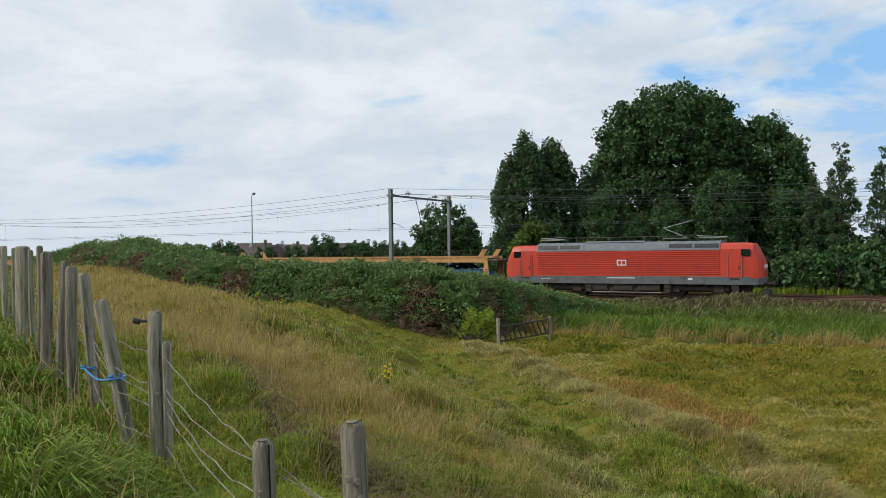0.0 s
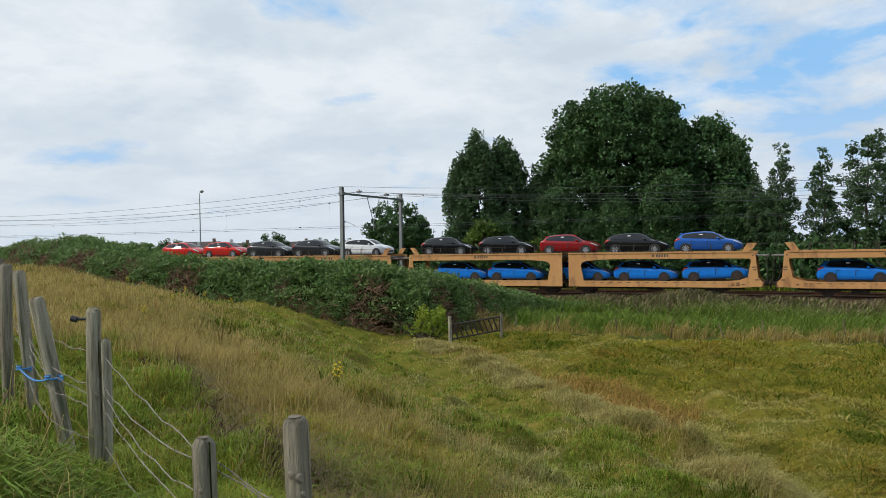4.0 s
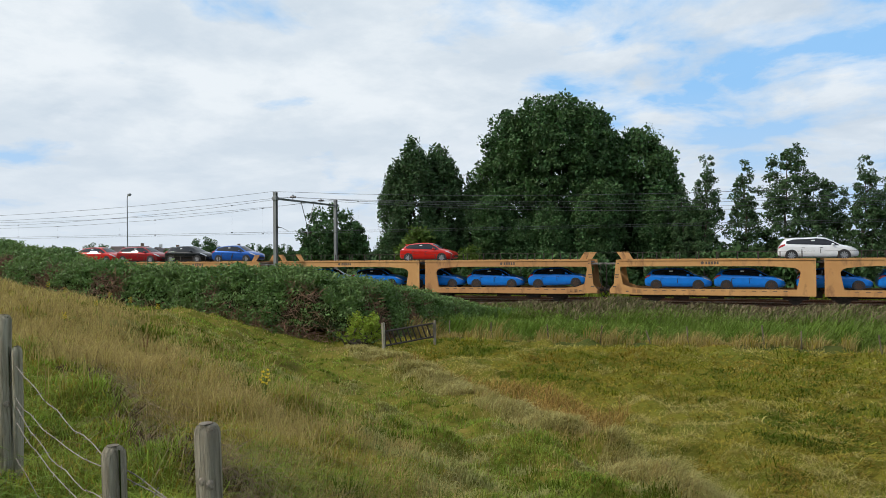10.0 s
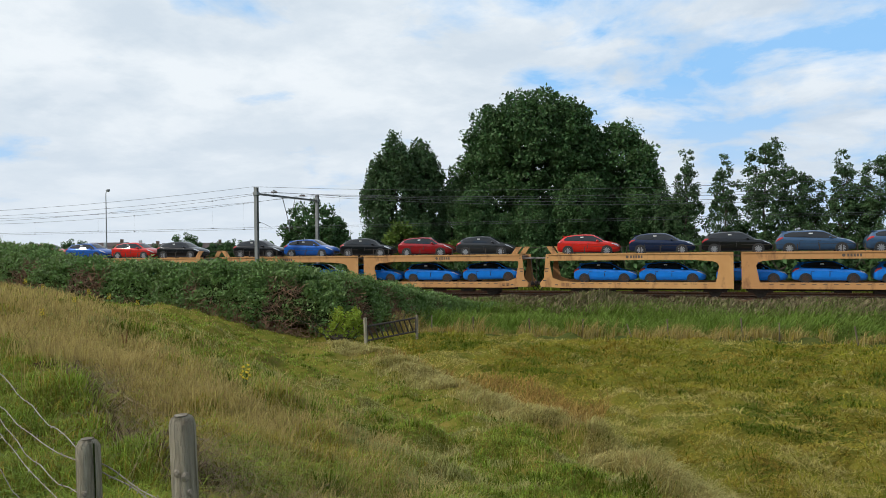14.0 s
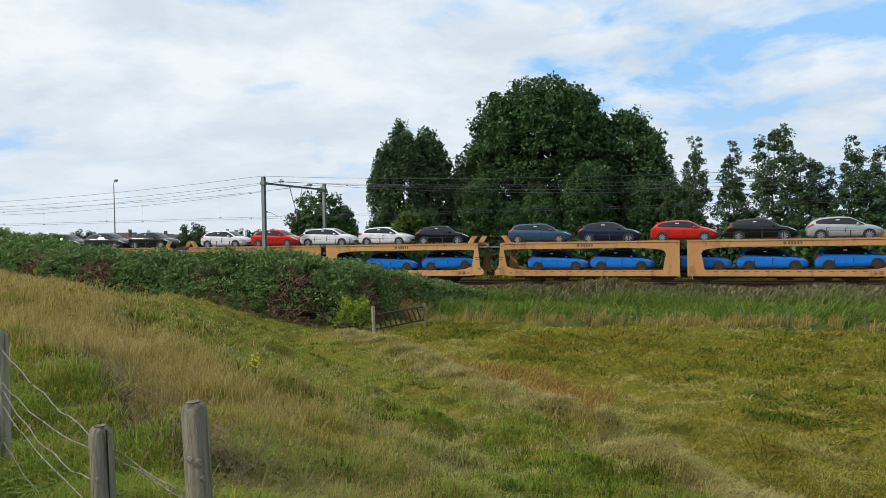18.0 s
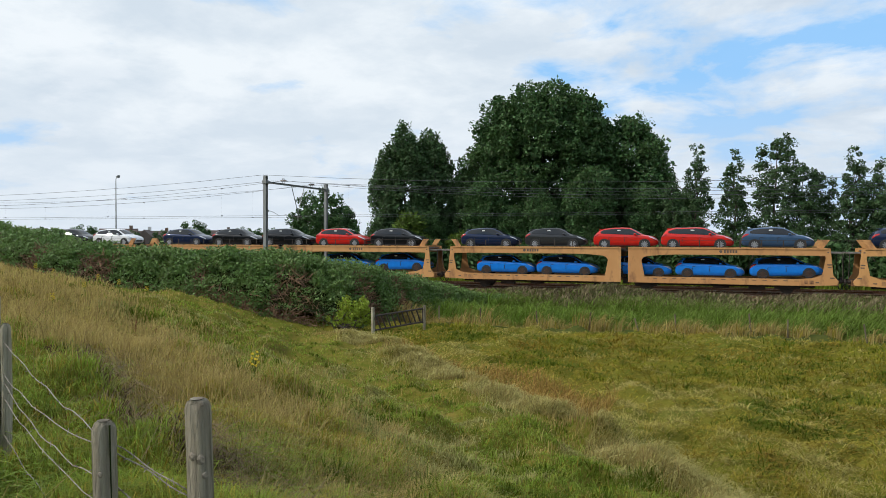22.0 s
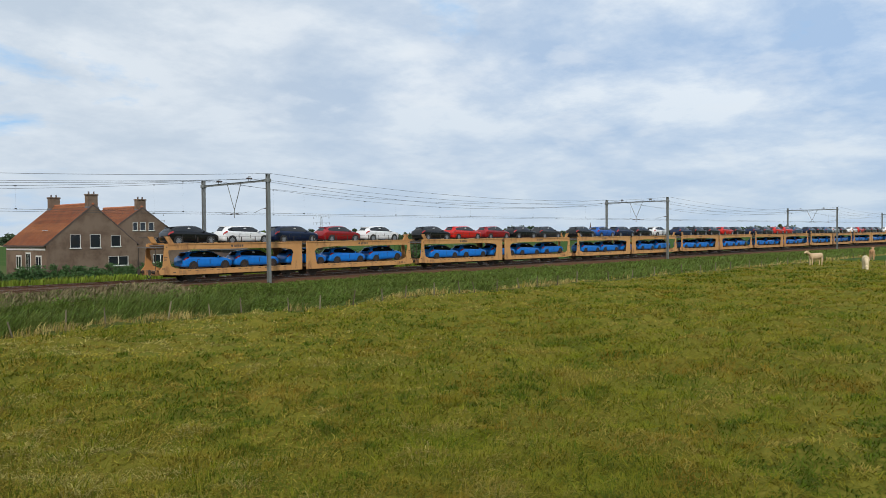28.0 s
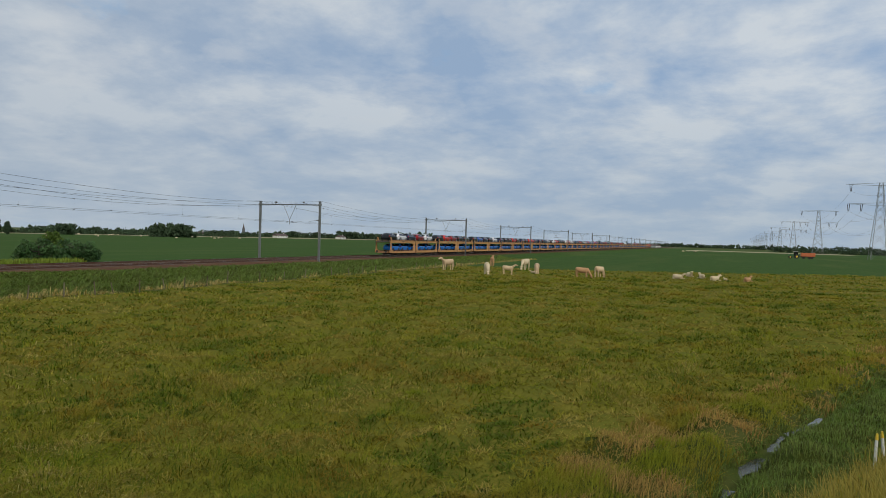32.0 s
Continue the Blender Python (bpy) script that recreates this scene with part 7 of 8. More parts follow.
# each strand: how far below the post tops it hangs on the tall posts and on the short ones
for row, (lvl, low) in enumerate(((0.34, 0.13), (0.57, 0.15), (0.62, 0.30), (0.74, 0.44), (0.98, 0.62))):
    pts = []
    for a, b in zip(FENCE_U, FENCE_U[1:]):
        ta, tb = FENCE_T[a], FENCE_T[b]
        la, lb = (lvl if q > 2 else low if q > 0.6 else low + 0.30 if q > 0 else 0.85 for q in (a, b))
        for k in range(14):
            f = k / 14
            uu = a + (b - a) * f
            c = DIKE_O + DIKE_E * uu + DIKE_N * (FENCE_V[a] + (FENCE_V[b] - FENCE_V[a]) * f + 0.06)
            pts.append((c[0], c[1], ta + (tb - ta) * f - la - (lb - la) * f - (0.05 + 0.02 * (row * 7 % 5)) * (b - a) / 3 * 4 * f * (1 - f) + 0.008 * math.sin(uu * 9 + row) + 0.006 * math.sin(uu * 23 + 2.3 * row)))
    me = strand("wire", pts, 0.0030, "", 5)
    me.materials[0] = M["barb"]
    w_ob = share("wire", me, wires)
    for i in range(len(pts) - 1):
        a, b = Vector(pts[i]), Vector(pts[i + 1])
        if (a - Vector((10, -54.5, 2.5))).length > 12:
            continue
        k = max(1, int((b - a).length / 0.13))
        for j in range(k):
            p = a.lerp(b, (j + 0.5) / k)
            d = Vector((random.uniform(-1, 1), random.uniform(-1, 1), random.uniform(-1, 1))).normalized() * 0.017
            rod(barb_bm, p - d, p + d, 0.0024, n=3, cap=False)
part("barbing", barb_bm, M["barb"], wires)["kind"] = "stuff"
rope = thing("blue_rope", "bright blue nylon rope knotted round two leaning posts", "rope")
a, b = Vector((6.26, -52.76, 2.79)), Vector((5.22, -52.35, 2.74))
pts = [tuple(a.lerp(b, k / 8) + Vector((0.03, -0.06, -0.05 * math.sin(k / 8 * 3.14)))) for k in range(9)]
me = strand("strand", pts, 0.009, "")
me.materials[0] = M["rope"]
share("strand", me, rope)
for c, z in ((a, a.z - 0.02), (b, b.z - 0.02)):
    coil = [(c[0] + 0.062 * math.cos(i * math.tau / 12), c[1] + 0.062 * math.sin(i * math.tau / 12), z + i * 0.0018) for i in range(23)]
    me = strand("knot", coil, 0.009, "")
    me.materials[0] = M["rope"]
    share("knot", me, rope)


# ---- ragwort in flower ----
def build_ragwort(seed):
    rg = np.random.default_rng(seed)
    p = thing("ragwort", "yellow flowering ragwort on a thin green stem", "wild flower", group="ragwort on the dike")
    bm, fb, twigs = bmesh.new(), bmesh.new(), bmesh.new()
    rod(bm, (0, 0, -0.05), (0.01, 0, 0.46), 0.006, 0.004, n=5)
    for k in range(12):
        a = k * 2.4
        e = Vector((0.075 * math.cos(a) * rg.uniform(0.35, 1), 0.075 * math.sin(a) * rg.uniform(0.35, 1), 0.40 + 0.018 * k + rg.uniform(0, 0.03)))
        rod(twigs, (0.01, 0, 0.28 + 0.012 * k), e, 0.003, n=4, cap=False)
        for j in range(6):
            q = e + Vector((rg.uniform(-0.020, 0.020), rg.uniform(-0.020, 0.020), rg.uniform(-0.01, 0.02)))
            rod(fb, q, q + Vector((0, 0, 0.010)), 0.011, 0.014, n=6)
    for k in range(8):
        a, z = k * 1.9, 0.05 + 0.04 * k
        vs = [bm.verts.new(q) for q in ((0, 0, z), (0.05 * math.cos(a + 0.3), 0.05 * math.sin(a + 0.3), z + 0.03), (0.11 * math.cos(a), 0.11 * math.sin(a), z + 0.02), (0.05 * math.cos(a - 0.3), 0.05 * math.sin(a - 0.3), z + 0.03))]
        bm.faces.new(vs)
    part("stem", bm, M["reed"], p)["kind"] = "stuff"
    part("branching", twigs, M["reed"], p)["kind"] = "stuff"
    part("flower_head", fb, M["yellow"], p)["kind"] = "stuff"
    return p


rw = build_ragwort(3)
RAG = [(4.33, -46.58, 1.08), (-12.6, -33.4, 1.0), (-10.5, -34.0, 0.9), (-14.4, -32.8, 1.0), (-5.6, -42.2, 0.8), (-20.5, -31.0, 1.1), (-17.5, -32.5, 0.9), (-8.8, -38.4, 0.8)]
for k, (x, y, sc) in enumerate(RAG):
    m = pose(x, y, float(ground_z(x, y)), 0, 0, k * 77) @ Matrix.Scale(sc, 4)
    if k == 0:
        rw.matrix_basis = m
    else:
        copy_thing(rw, Matrix(m) @ Matrix.Scale(1 / RAG[0][2], 4))

# ---- dock gone to seed on the slope ----
def build_dock(seed):
    rg = np.random.default_rng(seed)
    p = thing("dock_plant", "dry red-brown dock gone to seed among the grass", "wild plant", group="dock on the dike")
    for k in range(3):
        a = k * 2.1 + seed
        tip = Vector((0.14 * math.cos(a), 0.14 * math.sin(a), 0.62 + 0.10 * k))
        bm = rod(bmesh.new(), (0, 0, -0.05), tip, 0.007, 0.004, n=5)
        for j in range(46):
            f = rg.uniform(0.42, 1.0)
            q = tip * f + Vector((rg.normal() * 0.022, rg.normal() * 0.022, rg.normal() * 0.01))
            rod(bm, q, q + Vector((0, 0, 0.020)), 0.012, 0.004, n=4)
        part("seed_spike", bm, M["dock"], p)
    return p


dock = build_dock(2)
for k, (x, y, sc) in enumerate(((-2.4, -42.5, 0.60), (-2.0, -42.2, 0.52), (-4.9, -41.4, 0.55))):
    m = pose(x, y, float(ground_z(x, y)), 0, 0, k * 70) @ Matrix.Scale(sc, 4)
    if k == 0:
        dock.matrix_basis = m
    else:
        copy_thing(dock, m)

# ---- the broken gate beside the hedge ----
gate = thing("field_gate", "leaning rusty metal field gate with slanting bars between wooden posts", "gate")
ga, gb = Vector((-4.55, -26.6, 0)), Vector((-3.55, -23.4, 0))
gl = (gb - ga).length
gm = Matrix.Translation((ga.x, ga.y, float(ground_z(ga.x, ga.y)))) @ Matrix.Rotation(math.atan2(gb.y - ga.y, gb.x - ga.x), 4, "Z")
gate.matrix_basis = gm
part("gate_post", rod(bmesh.new(), (0, 0, -0.5), (-0.02, 0.02, 1.25), 0.085, 0.08, n=10), M["post"], gate)
part("gate_post", rod(bmesh.new(), (gl, 0, -0.5), (gl + 0.03, 0, 1.12), 0.07, 0.065, n=10), M["post"], gate)
bm = bmesh.new()
for z0, z1 in ((0.22, 0.34), (0.86, 0.98)):
    rod(bm, (0.10, 0, z0), (gl - 0.1, 0, z1), 0.042, n=8)
rod(bm, (0.10, 0, 0.16), (0.10, 0, 0.9), 0.024, n=8)
rod(bm, (gl - 0.10, 0, 0.28), (gl - 0.10, 0, 1.02), 0.024, n=8)
frame_part = part("gate_frame", bm, M["under"], gate)
for k in range(9):
    x = 0.30 + k * (gl - 0.7) / 8
    part("bar", rod(bmesh.new(), (x + 0.16, 0, 0.24 + 0.012 * k), (x - 0.16, 0, 0.88 + 0.012 * k), 0.034, n=6), M["under"], gate)

# ---- thin posts of the pasture fence along the ditch ----
stake_me = None
sk = None
rg = np.random.default_rng(23)
xs = list(np.arange(-6, 62, 2.35)) + list(np.arange(62, 150, 4.2))
for k, x in enumerate(xs):
    x = x + rg.uniform(-0.5, 0.5)
    y = -19.6 + rg.uniform(-0.25, 0.25) - float(off_track(x, 0.0)) * 0.35
    m = pose(x, y, float(ground_z(x, y)), rg.normal() * 5, rg.normal() * 6, rg.uniform(0, 360)) @ Matrix.Scale(rg.uniform(0.85, 1.12), 4)
    if sk is None:
        sk = thing("fence_stake", "thin weathered wooden stake of the pasture fence", "fence post", group="stakes of the ditch fence")
        part("stake", rod(bmesh.new(), (0, 0, -0.3), (0.02, 0.01, 0.90), 0.042, 0.036, n=8), M["old_stake"], sk)
        sk.matrix_basis = m
        first = m
    else:
        copy_thing(sk, m @ Matrix.Scale(1 / first.to_scale().x, 4))
ep = thing("electric_fence_post", "short white plastic fence post with a yellow cap", "fence post", group="plastic posts on the furrow bank")
part("stake", rod(bmesh.new(), (0, 0, -0.2), (0, 0, 0.74), 0.030, 0.028, n=8), M["whitepaint"], ep)
part("cap", rod(bmesh.new(), (0, 0, 0.74), (0, 0, 0.86), 0.031, 0.020, n=8), M["yellow_plate"], ep, "yellow plastic cap")
ep.matrix_basis = pose(27.9, -59.58, float(ground_z(27.9, -59.58)), 3, 4, 0)
copy_thing(ep, pose(28.35, -59.86, float(ground_z(28.35, -59.86)), -2, 5, 60))
post_far = copy_thing(sk, pose(130, -40.9, float(ground_z(130, -40.9))) @ Matrix.Scale(1.2 / first.to_scale().x, 4))

# ---- the farmhouse behind the line ----
house = thing("farmhouse", "brown brick farmhouse with two gables, orange tile roofs and brick chimneys", "house")
HX, HY, HZ = 38.5, 25.3, -0.3
HROT = 7.3
house.matrix_basis = pose(HX, HY, HZ, 0, 0, HROT)


def gable_house(x0, x1, y0, y1, eave, ridge, tag, wins, chim, back_eave=None):
    """A block with its gable towards the railway; x0 to x1 across the gable, ridge along y."""
    mid = (x0 + x1) / 2
    bm = bmesh.new()
    out = [(x0, 0.0), (x1, 0.0), (x1, eave), (mid, ridge), (x0, eave)]
    holes = wins
    # gable wall as strips round the window openings
    def top_at(x):
        return eave + (ridge - eave) * (1 - abs(x - mid) / (mid - x0))
    edges = sorted({x0, mid, x1, *[w[0] for w in holes], *[w[1] for w in holes]})
    for a, b in zip(edges, edges[1:]):
        hs = sorted([w for w in holes if w[0] <= a + 1e-6 and w[1] >= b - 1e-6], key=lambda w: w[2])
        z = 0.0
        for w in hs:
            if w[2] > z:
                prism(bm, [(a, z), (b, z), (b, w[2]), (a, w[2])], y0, y0 + 0.3)
            z = w[3]
        prism(bm, [(a, z), (b, z), (b, top_at(b)), (a, top_at(a))], y0, y0 + 0.3)
    prism(bm, out, y1 - 0.3, y1)
    box(bm, x0, x0 + 0.3, y0 + 0.3, y1 - 0.3, 0, eave)
    box(bm, x1 - 0.3, x1, y0 + 0.3, y1 - 0.3, 0, eave)
    bmesh.ops.remove_doubles(bm, verts=bm.verts, dist=0.001)
    part("wall", bm, M["brick"], house)
    for w in holes:
        bm = bmesh.new()
        f = 0.038
        a, b, c, d = w[:4]
        for r in ((a, a + f, c, d), (b - f, b, c, d), (a + f, b - f, c, c + f), (a + f, b - f, d - f, d)):
            box(bm, r[0], r[1], y0 - 0.03, y0 + 0.10, r[2], r[3])
        if b - a > 1.4:
            m_ = (a + b) / 2
            box(bm, m_ - 0.04, m_ + 0.04, y0 - 0.03, y0 + 0.10, c + f, d - f)
        win = part("window", bm, M["whitepaint"], house, "white-framed window")
        part("pane", boxes((a + f, b - f, y0 + 0.05, y0 + 0.07, c + f, d - f)), M["pane"], win)
        part("sill", boxes((a - 0.06, b + 0.06, y0 - 0.09, y0 + 0.02, c - 0.08, c - 0.004)), M["whitepaint"], win)
        # black board behind the pane paints the darkness of an unlit room
        part("room_behind", boxes((a - 0.1, b + 0.1, y0 + 0.55, y0 + 0.6, c - 0.1, d + 0.1)), M["black_plastic"], win, "black sheet standing in for the unlit room")
    # roof planes with rows of tiles
    for sgn in (-1, 1):
        ex = x0 - 0.28 if sgn < 0 else x1 + 0.28
        slope = (ridge - eave) / (mid - x0)
        ez = eave - 0.28 * slope
        bm = bmesh.new()
        vs = [(ex, ez), (mid, ridge + 0.02), (mid, ridge + 0.14), (ex, ez + 0.12)]
        prism(bm, vs if sgn < 0 else vs[::-1], y0 - 0.05, y1 + 0.05)
        rf = part("roof", bm, M["darkroof"], house, "roof deck")
        n = 13
        courses = []
        ln = math.hypot(mid - ex, ridge + 0.02 - ez)
        for k in range(n):
            f0, f1 = k / n, (k + 1.12) / n
            bm = bmesh.new()
            nn = Vector((-(ridge - ez) / ln * (1 if sgn < 0 else -1), 0, abs(mid - ex) / ln))
            p0 = Vector((ex + (mid - ex) * f0, 0, ez + 0.13 + (ridge - ez) * f0)) + nn * 0.035
            p1 = Vector((ex + (mid - ex) * min(f1, 1), 0, ez + 0.13 + (ridge - ez) * min(f1, 1))) + nn * 0.005
            cols = int((y1 - y0) / 0.30)
            for c in range(cols):
                ya, yb = y0 + c * (y1 - y0) / cols, y0 + (c + 0.93) * (y1 - y0) / cols
                ym = (ya + yb) / 2
                quad = [bm.verts.new(q) for q in ((p0.x, ya, p0.z - 0.015), (p0.x, ym, p0.z + 0.025), (p0.x, yb, p0.z - 0.01), (p1.x, yb, p1.z - 0.01), (p1.x, ym, p1.z + 0.025), (p1.x, ya, p1.z - 0.015))]
                for q in ((0, 1, 4, 5), (1, 2, 3, 4)):
                    fc = [quad[i] for i in q]
                    bm.faces.new(fc)
            bmesh.ops.solidify(bm, geom=list(bm.faces), thickness=0.018)
            part("tile_course", bm, M["rooftile"], rf)
    part("ridge_tiles", rod(bmesh.new(), (mid, y0 - 0.05, ridge + 0.17), (mid, y1 + 0.05, ridge + 0.17), 0.13, n=8), M["rooftile"], house)
    for cxx, cy, w_, h_ in chim:
        ch = part("chimney", bevel(boxes((cxx - w_, cxx + w_, cy - 0.3, cy + 0.3, ridge - 0.9, ridge + h_), (cxx - w_ - 0.06, cxx + w_ + 0.06, cy - 0.36, cy + 0.36, ridge + h_, ridge + h_ + 0.14)), 0.015, 1), M["brick"], house, "brick chimney stack")
        for k in (-0.25, 0.25):
            part("chimney_pot", rod(bmesh.new(), (cxx + k * w_ * 2, cy, ridge + h_ + 0.14), (cxx + k * w_ * 2, cy, ridge + h_ + 0.42), 0.09, 0.075, n=8), M["darkroof"], ch)
        part("flashing", boxes((cxx - w_ - 0.02, cxx + w_ + 0.02, cy - 0.34, cy + 0.34, ridge - 0.4, ridge - 0.1)), M["lead"], ch)


# front block, then the second gable set back to its east
gable_house(0.0, 9.8, 0.0, 9.0, 3.3, 7.35, "front", [(2.4, 3.5, 2.9, 4.3), (4.5, 5.65, 2.9, 4.3), (6.8, 7.9, 3.0, 4.2), (6.5, 8.75, 0.95, 1.95)], [(4.9, 0.35, 0.55, 1.05), (4.9, 8.5, 0.55, 1.0)])
gable_house(6.4, 19.4, 4.0, 12.5, 2.9, 7.35, "rear", [(11.7, 12.3, 4.75, 5.7), (12.6, 13.3, 4.75, 5.7), (13.7, 14.4, 4.75, 5.7), (14.6, 15.7, 3.1, 3.95), (14.2, 16.2, 1.0, 1.9)], [(12.9, 4.4, 0.55, 0.9)])
# white-trimmed west front with door
bm = bmesh.new()
box(bm, -0.06, 0.0, 0.2, 8.8, 2.72, 3.02)
part("fascia", bm, M["whitepaint"], house)
for k, (ya, yb, za, zb) in enumerate(((1.0, 2.2, 0.7, 2.2), (3.3, 4.4, 0.05, 2.5), (5.4, 6.6, 0.7, 2.2))):
    win = part("door" if k == 1 else "window", boxes((-0.05, -0.005, ya, yb, za, zb)), M["whitepaint"], house, "white painted front door" if k == 1 else "white-framed window")
    part("pane", boxes((-0.06, -0.045, ya + 0.12, (ya + yb) / 2 - 0.05, za + 0.15, zb - 0.15), (-0.06, -0.045, (ya + yb) / 2 + 0.05, yb - 0.12, za + 0.15, zb - 0.15)), M["pane"], win)
part("skylight", boxes((1.3, 1.9, 3.0, 3.6, 4.72, 4.80)), M["lampglass"], house)
vent = part("roof_vent", rod(bmesh.new(), (9.8, 8.0, 5.8), (9.8, 8.0, 7.5), 0.07, n=8), M["lead"], house)
# dark shed west of the house
shed = thing("shed", "black boarded shed with orange tile roof and white windows", "shed")
shed.matrix_basis = pose(31.2, 30.0, -0.3, 0, 0, HROT)
bm = bmesh.new()
box(bm, -4.0, 3.0, 0, 6, 0, 2.6)
part("wall", bm, M["black_plastic"], shed, "black boarded wall")
bm = bmesh.new()
prism(bm, [(-4.2, 2.55), (3.2, 2.55), (-0.5, 4.9)], -0.2, 6.2)
part("roof", bm, M["rooftile"], shed)
for x in (-2.9, 0.4):
    win = part("window", boxes((x, x + 0.9, -0.03, 0.0, 0.7, 1.8)), M["whitepaint"], shed)
    part("pane", boxes((x + 0.1, x + 0.8, -0.04, -0.028, 0.8, 1.7)), M["pane"], win)
part("gutter", rod(bmesh.new(), (-4.25, -0.1, 2.5), (-4.25, 6.1, 2.5), 0.06, n=6), M["whitepaint"], shed)


# ---- street lamp beyond the railway ----
lamp = thing("street_lamp", "tall grey street lamp on a slim curved pole", "street lamp")
lamp.matrix_basis = pose(-61.2, 11.9, float(ground_z(-61.2, 11.9)), 0, 0, -25)
bm = bmesh.new()
rod(bm, (0, 0, -0.3), (0, 0, 11.2), 0.10, 0.05, n=10)
prev = Vector((0, 0, 11.2))
for k in range(1, 6):
    a = k * math.pi / 10
    nxt = Vector((0.5 * (1 - math.cos(a)), 0, 11.2 + 0.5 * math.sin(a)))
    rod(bm, prev, nxt, 0.045, n=8, cap=False)
    prev = nxt
part("pole", bm, M["galv"], lamp)
part("lamp_head", bevel(boxes((0.45, 1.15, -0.16, 0.16, 11.58, 11.80)), 0.06, 2), M["galv"], lamp, "grey luminaire")
part("lens", bevel(boxes((0.55, 1.05, -0.12, 0.12, 11.50, 11.582)), 0.03, 1), M["lampglass"], lamp)


# ---- cattle ----
def build_cow(lying, graze, material):
    c = thing("cow", "", "cow", group="cattle in the pasture")
    bm = bmesh.new()
    z0 = 0.0 if not lying else -0.62
    st = [(-0.95, 0.12, 1.10, 1.30), (-0.82, 0.27, 0.82, 1.42), (-0.4, 0.34, 0.66, 1.42), (0.1, 0.36, 0.62, 1.38), (0.5, 0.31, 0.66, 1.38), (0.78, 0.20, 0.86, 1.36)]
    loft(bm, [[(x, w * math.cos(a), (lo + hi) / 2 + z0 + (hi - lo) / 2 * math.sin(a)) for a in (k * math.tau / 10 for k in range(10))] for x, w, lo, hi in st])
    hx, hz = (1.25, 0.32) if graze else (1.22, 1.45)
    hz += z0 * (0.4 if graze else 1)
    rod(bm, (0.66, 0, 1.16 + z0), (hx - 0.08, 0, hz + 0.10), 0.20, 0.13, n=8)
    bmesh.ops.recalc_face_normals(bm, faces=bm.faces)
    part("body", bm, material, c, smooth=True)
    bm = bmesh.new()
    dv = Vector((0.16, 0, -0.40)) if graze else Vector((0.40, 0, -0.16))
    rod(bm, (hx - 0.1, 0, hz + 0.12), Vector((hx - 0.1, 0, hz + 0.12)) + dv * 0.55, 0.135, 0.115, n=8)
    rod(bm, Vector((hx - 0.1, 0, hz + 0.12)) + dv * 0.55, Vector((hx - 0.1, 0, hz + 0.12)) + dv, 0.115, 0.075, n=8)
    head = part("head", bm, material, c, smooth=True)
    for a in (-1, 1):
        part("ear", rod(bmesh.new(), (hx - 0.12, a * 0.10, hz + 0.16), (hx - 0.14, a * 0.27, hz + 0.15), 0.05, 0.02, n=6), material, head)
    part("muzzle", rod(bmesh.new(), Vector((hx - 0.1, 0, hz + 0.12)) + dv * 0.97, Vector((hx - 0.1, 0, hz + 0.12)) + dv * 1.06, 0.078, 0.06, n=8), M["muzzle"], head)
    for x, y in ((-0.72, -0.2), (-0.72, 0.2), (0.58, -0.18), (0.58, 0.18)):
        bm = bmesh.new()
        if lying:
            rod(bm, (x, y * 1.6, 0.18), (x + 0.38, y * 2.0, 0.10), 0.09, 0.06, n=6)
        else:
            rod(bm, (x, y, 0.95), (x - 0.03, y, 0.45), 0.11, 0.065, n=7)
            rod(bm, (x - 0.03, y, 0.45), (x, y, 0.0), 0.06, 0.06, n=7)
        part("leg", bm, material, c)
    bm = bmesh.new()
    rod(bm, (-0.93, 0, 1.32 + z0), (-1.02, 0, 1.0 + z0), 0.035, 0.025, n=5)
    rod(bm, (-1.02, 0, 1.0 + z0), (-1.0, 0, max(0.35 + z0, 0.05)), 0.025, 0.04, n=5)
    part("tail", bm, material, c)
    return c


COATS = {"cream": ("cow", "cream"), "white": ("cow_white", "white"), "tan": ("cow_tan", "light tan")}
COWS = [(112.4, -22.7, 150, "cream", 0, 1.0), (103.9, -30.8, 200, "white", 1, 1.0), (134.7, -23.0, 10, "tan", 0, 1.0), (106.4, -32.9, 265, "cream", 0, 0.75), (123.3, -31.2, 170, "white", 1, 1.1),
        (111.4, -35.5, 190, "cream", 1, 0.95), (105.6, -42.4, 260, "tan", 1, 0.85), (107.5, -44.2, 340, "cream", 1, 0.95), (113.5, -53.3, 240, "white", 2, 1.0), (122.3, -54.5, 200, "white", 2, 1.0),
        (118.2, -56.1, 20, "white", 2, 0.95), (113.0, -57.7, 320, "white", 2, 1.0), (113.6, -61.5, 330, "tan", 2, 0.95), (113.5, -34.6, 100, "white", 2, 0.5), (116.0, -59.0, 30, "white", 2, 0.45)]
herd = {}
for x, y, rz, coat, act, k in COWS:
    k *= 0.80 if act == 2 else 1.08
    m = pose(x, y, float(ground_z(x, y)), 0, 0, rz) @ Matrix.Scale(k, 4)
    if (coat, act) not in herd:
        o = build_cow(act == 2, act == 1, M[COATS[coat][0]])
        tagged(o, f"{COATS[coat][1]} beef cow {('standing', 'grazing', 'lying')[act]} in the pasture", "cow", "cattle in the pasture")
        o.matrix_basis = m
        herd[coat, act] = (o, k)
    else:
        o, k0 = herd[coat, act]
        copy_thing(o, m @ Matrix.Scale(1 / k0, 4))
sheep_me = None
rg = np.random.default_rng(66)
FLOCK = [(rg.uniform(150, 520), rg.uniform(205, 330)) for _ in range(34)] + [(rg.uniform(480, 600), rg.uniform(-60, -40)) for _ in range(7)]
sheep = thing("sheep", "white sheep grazing in the distant green field", "sheep", group="sheep in the far field")
bm = bmesh.new()
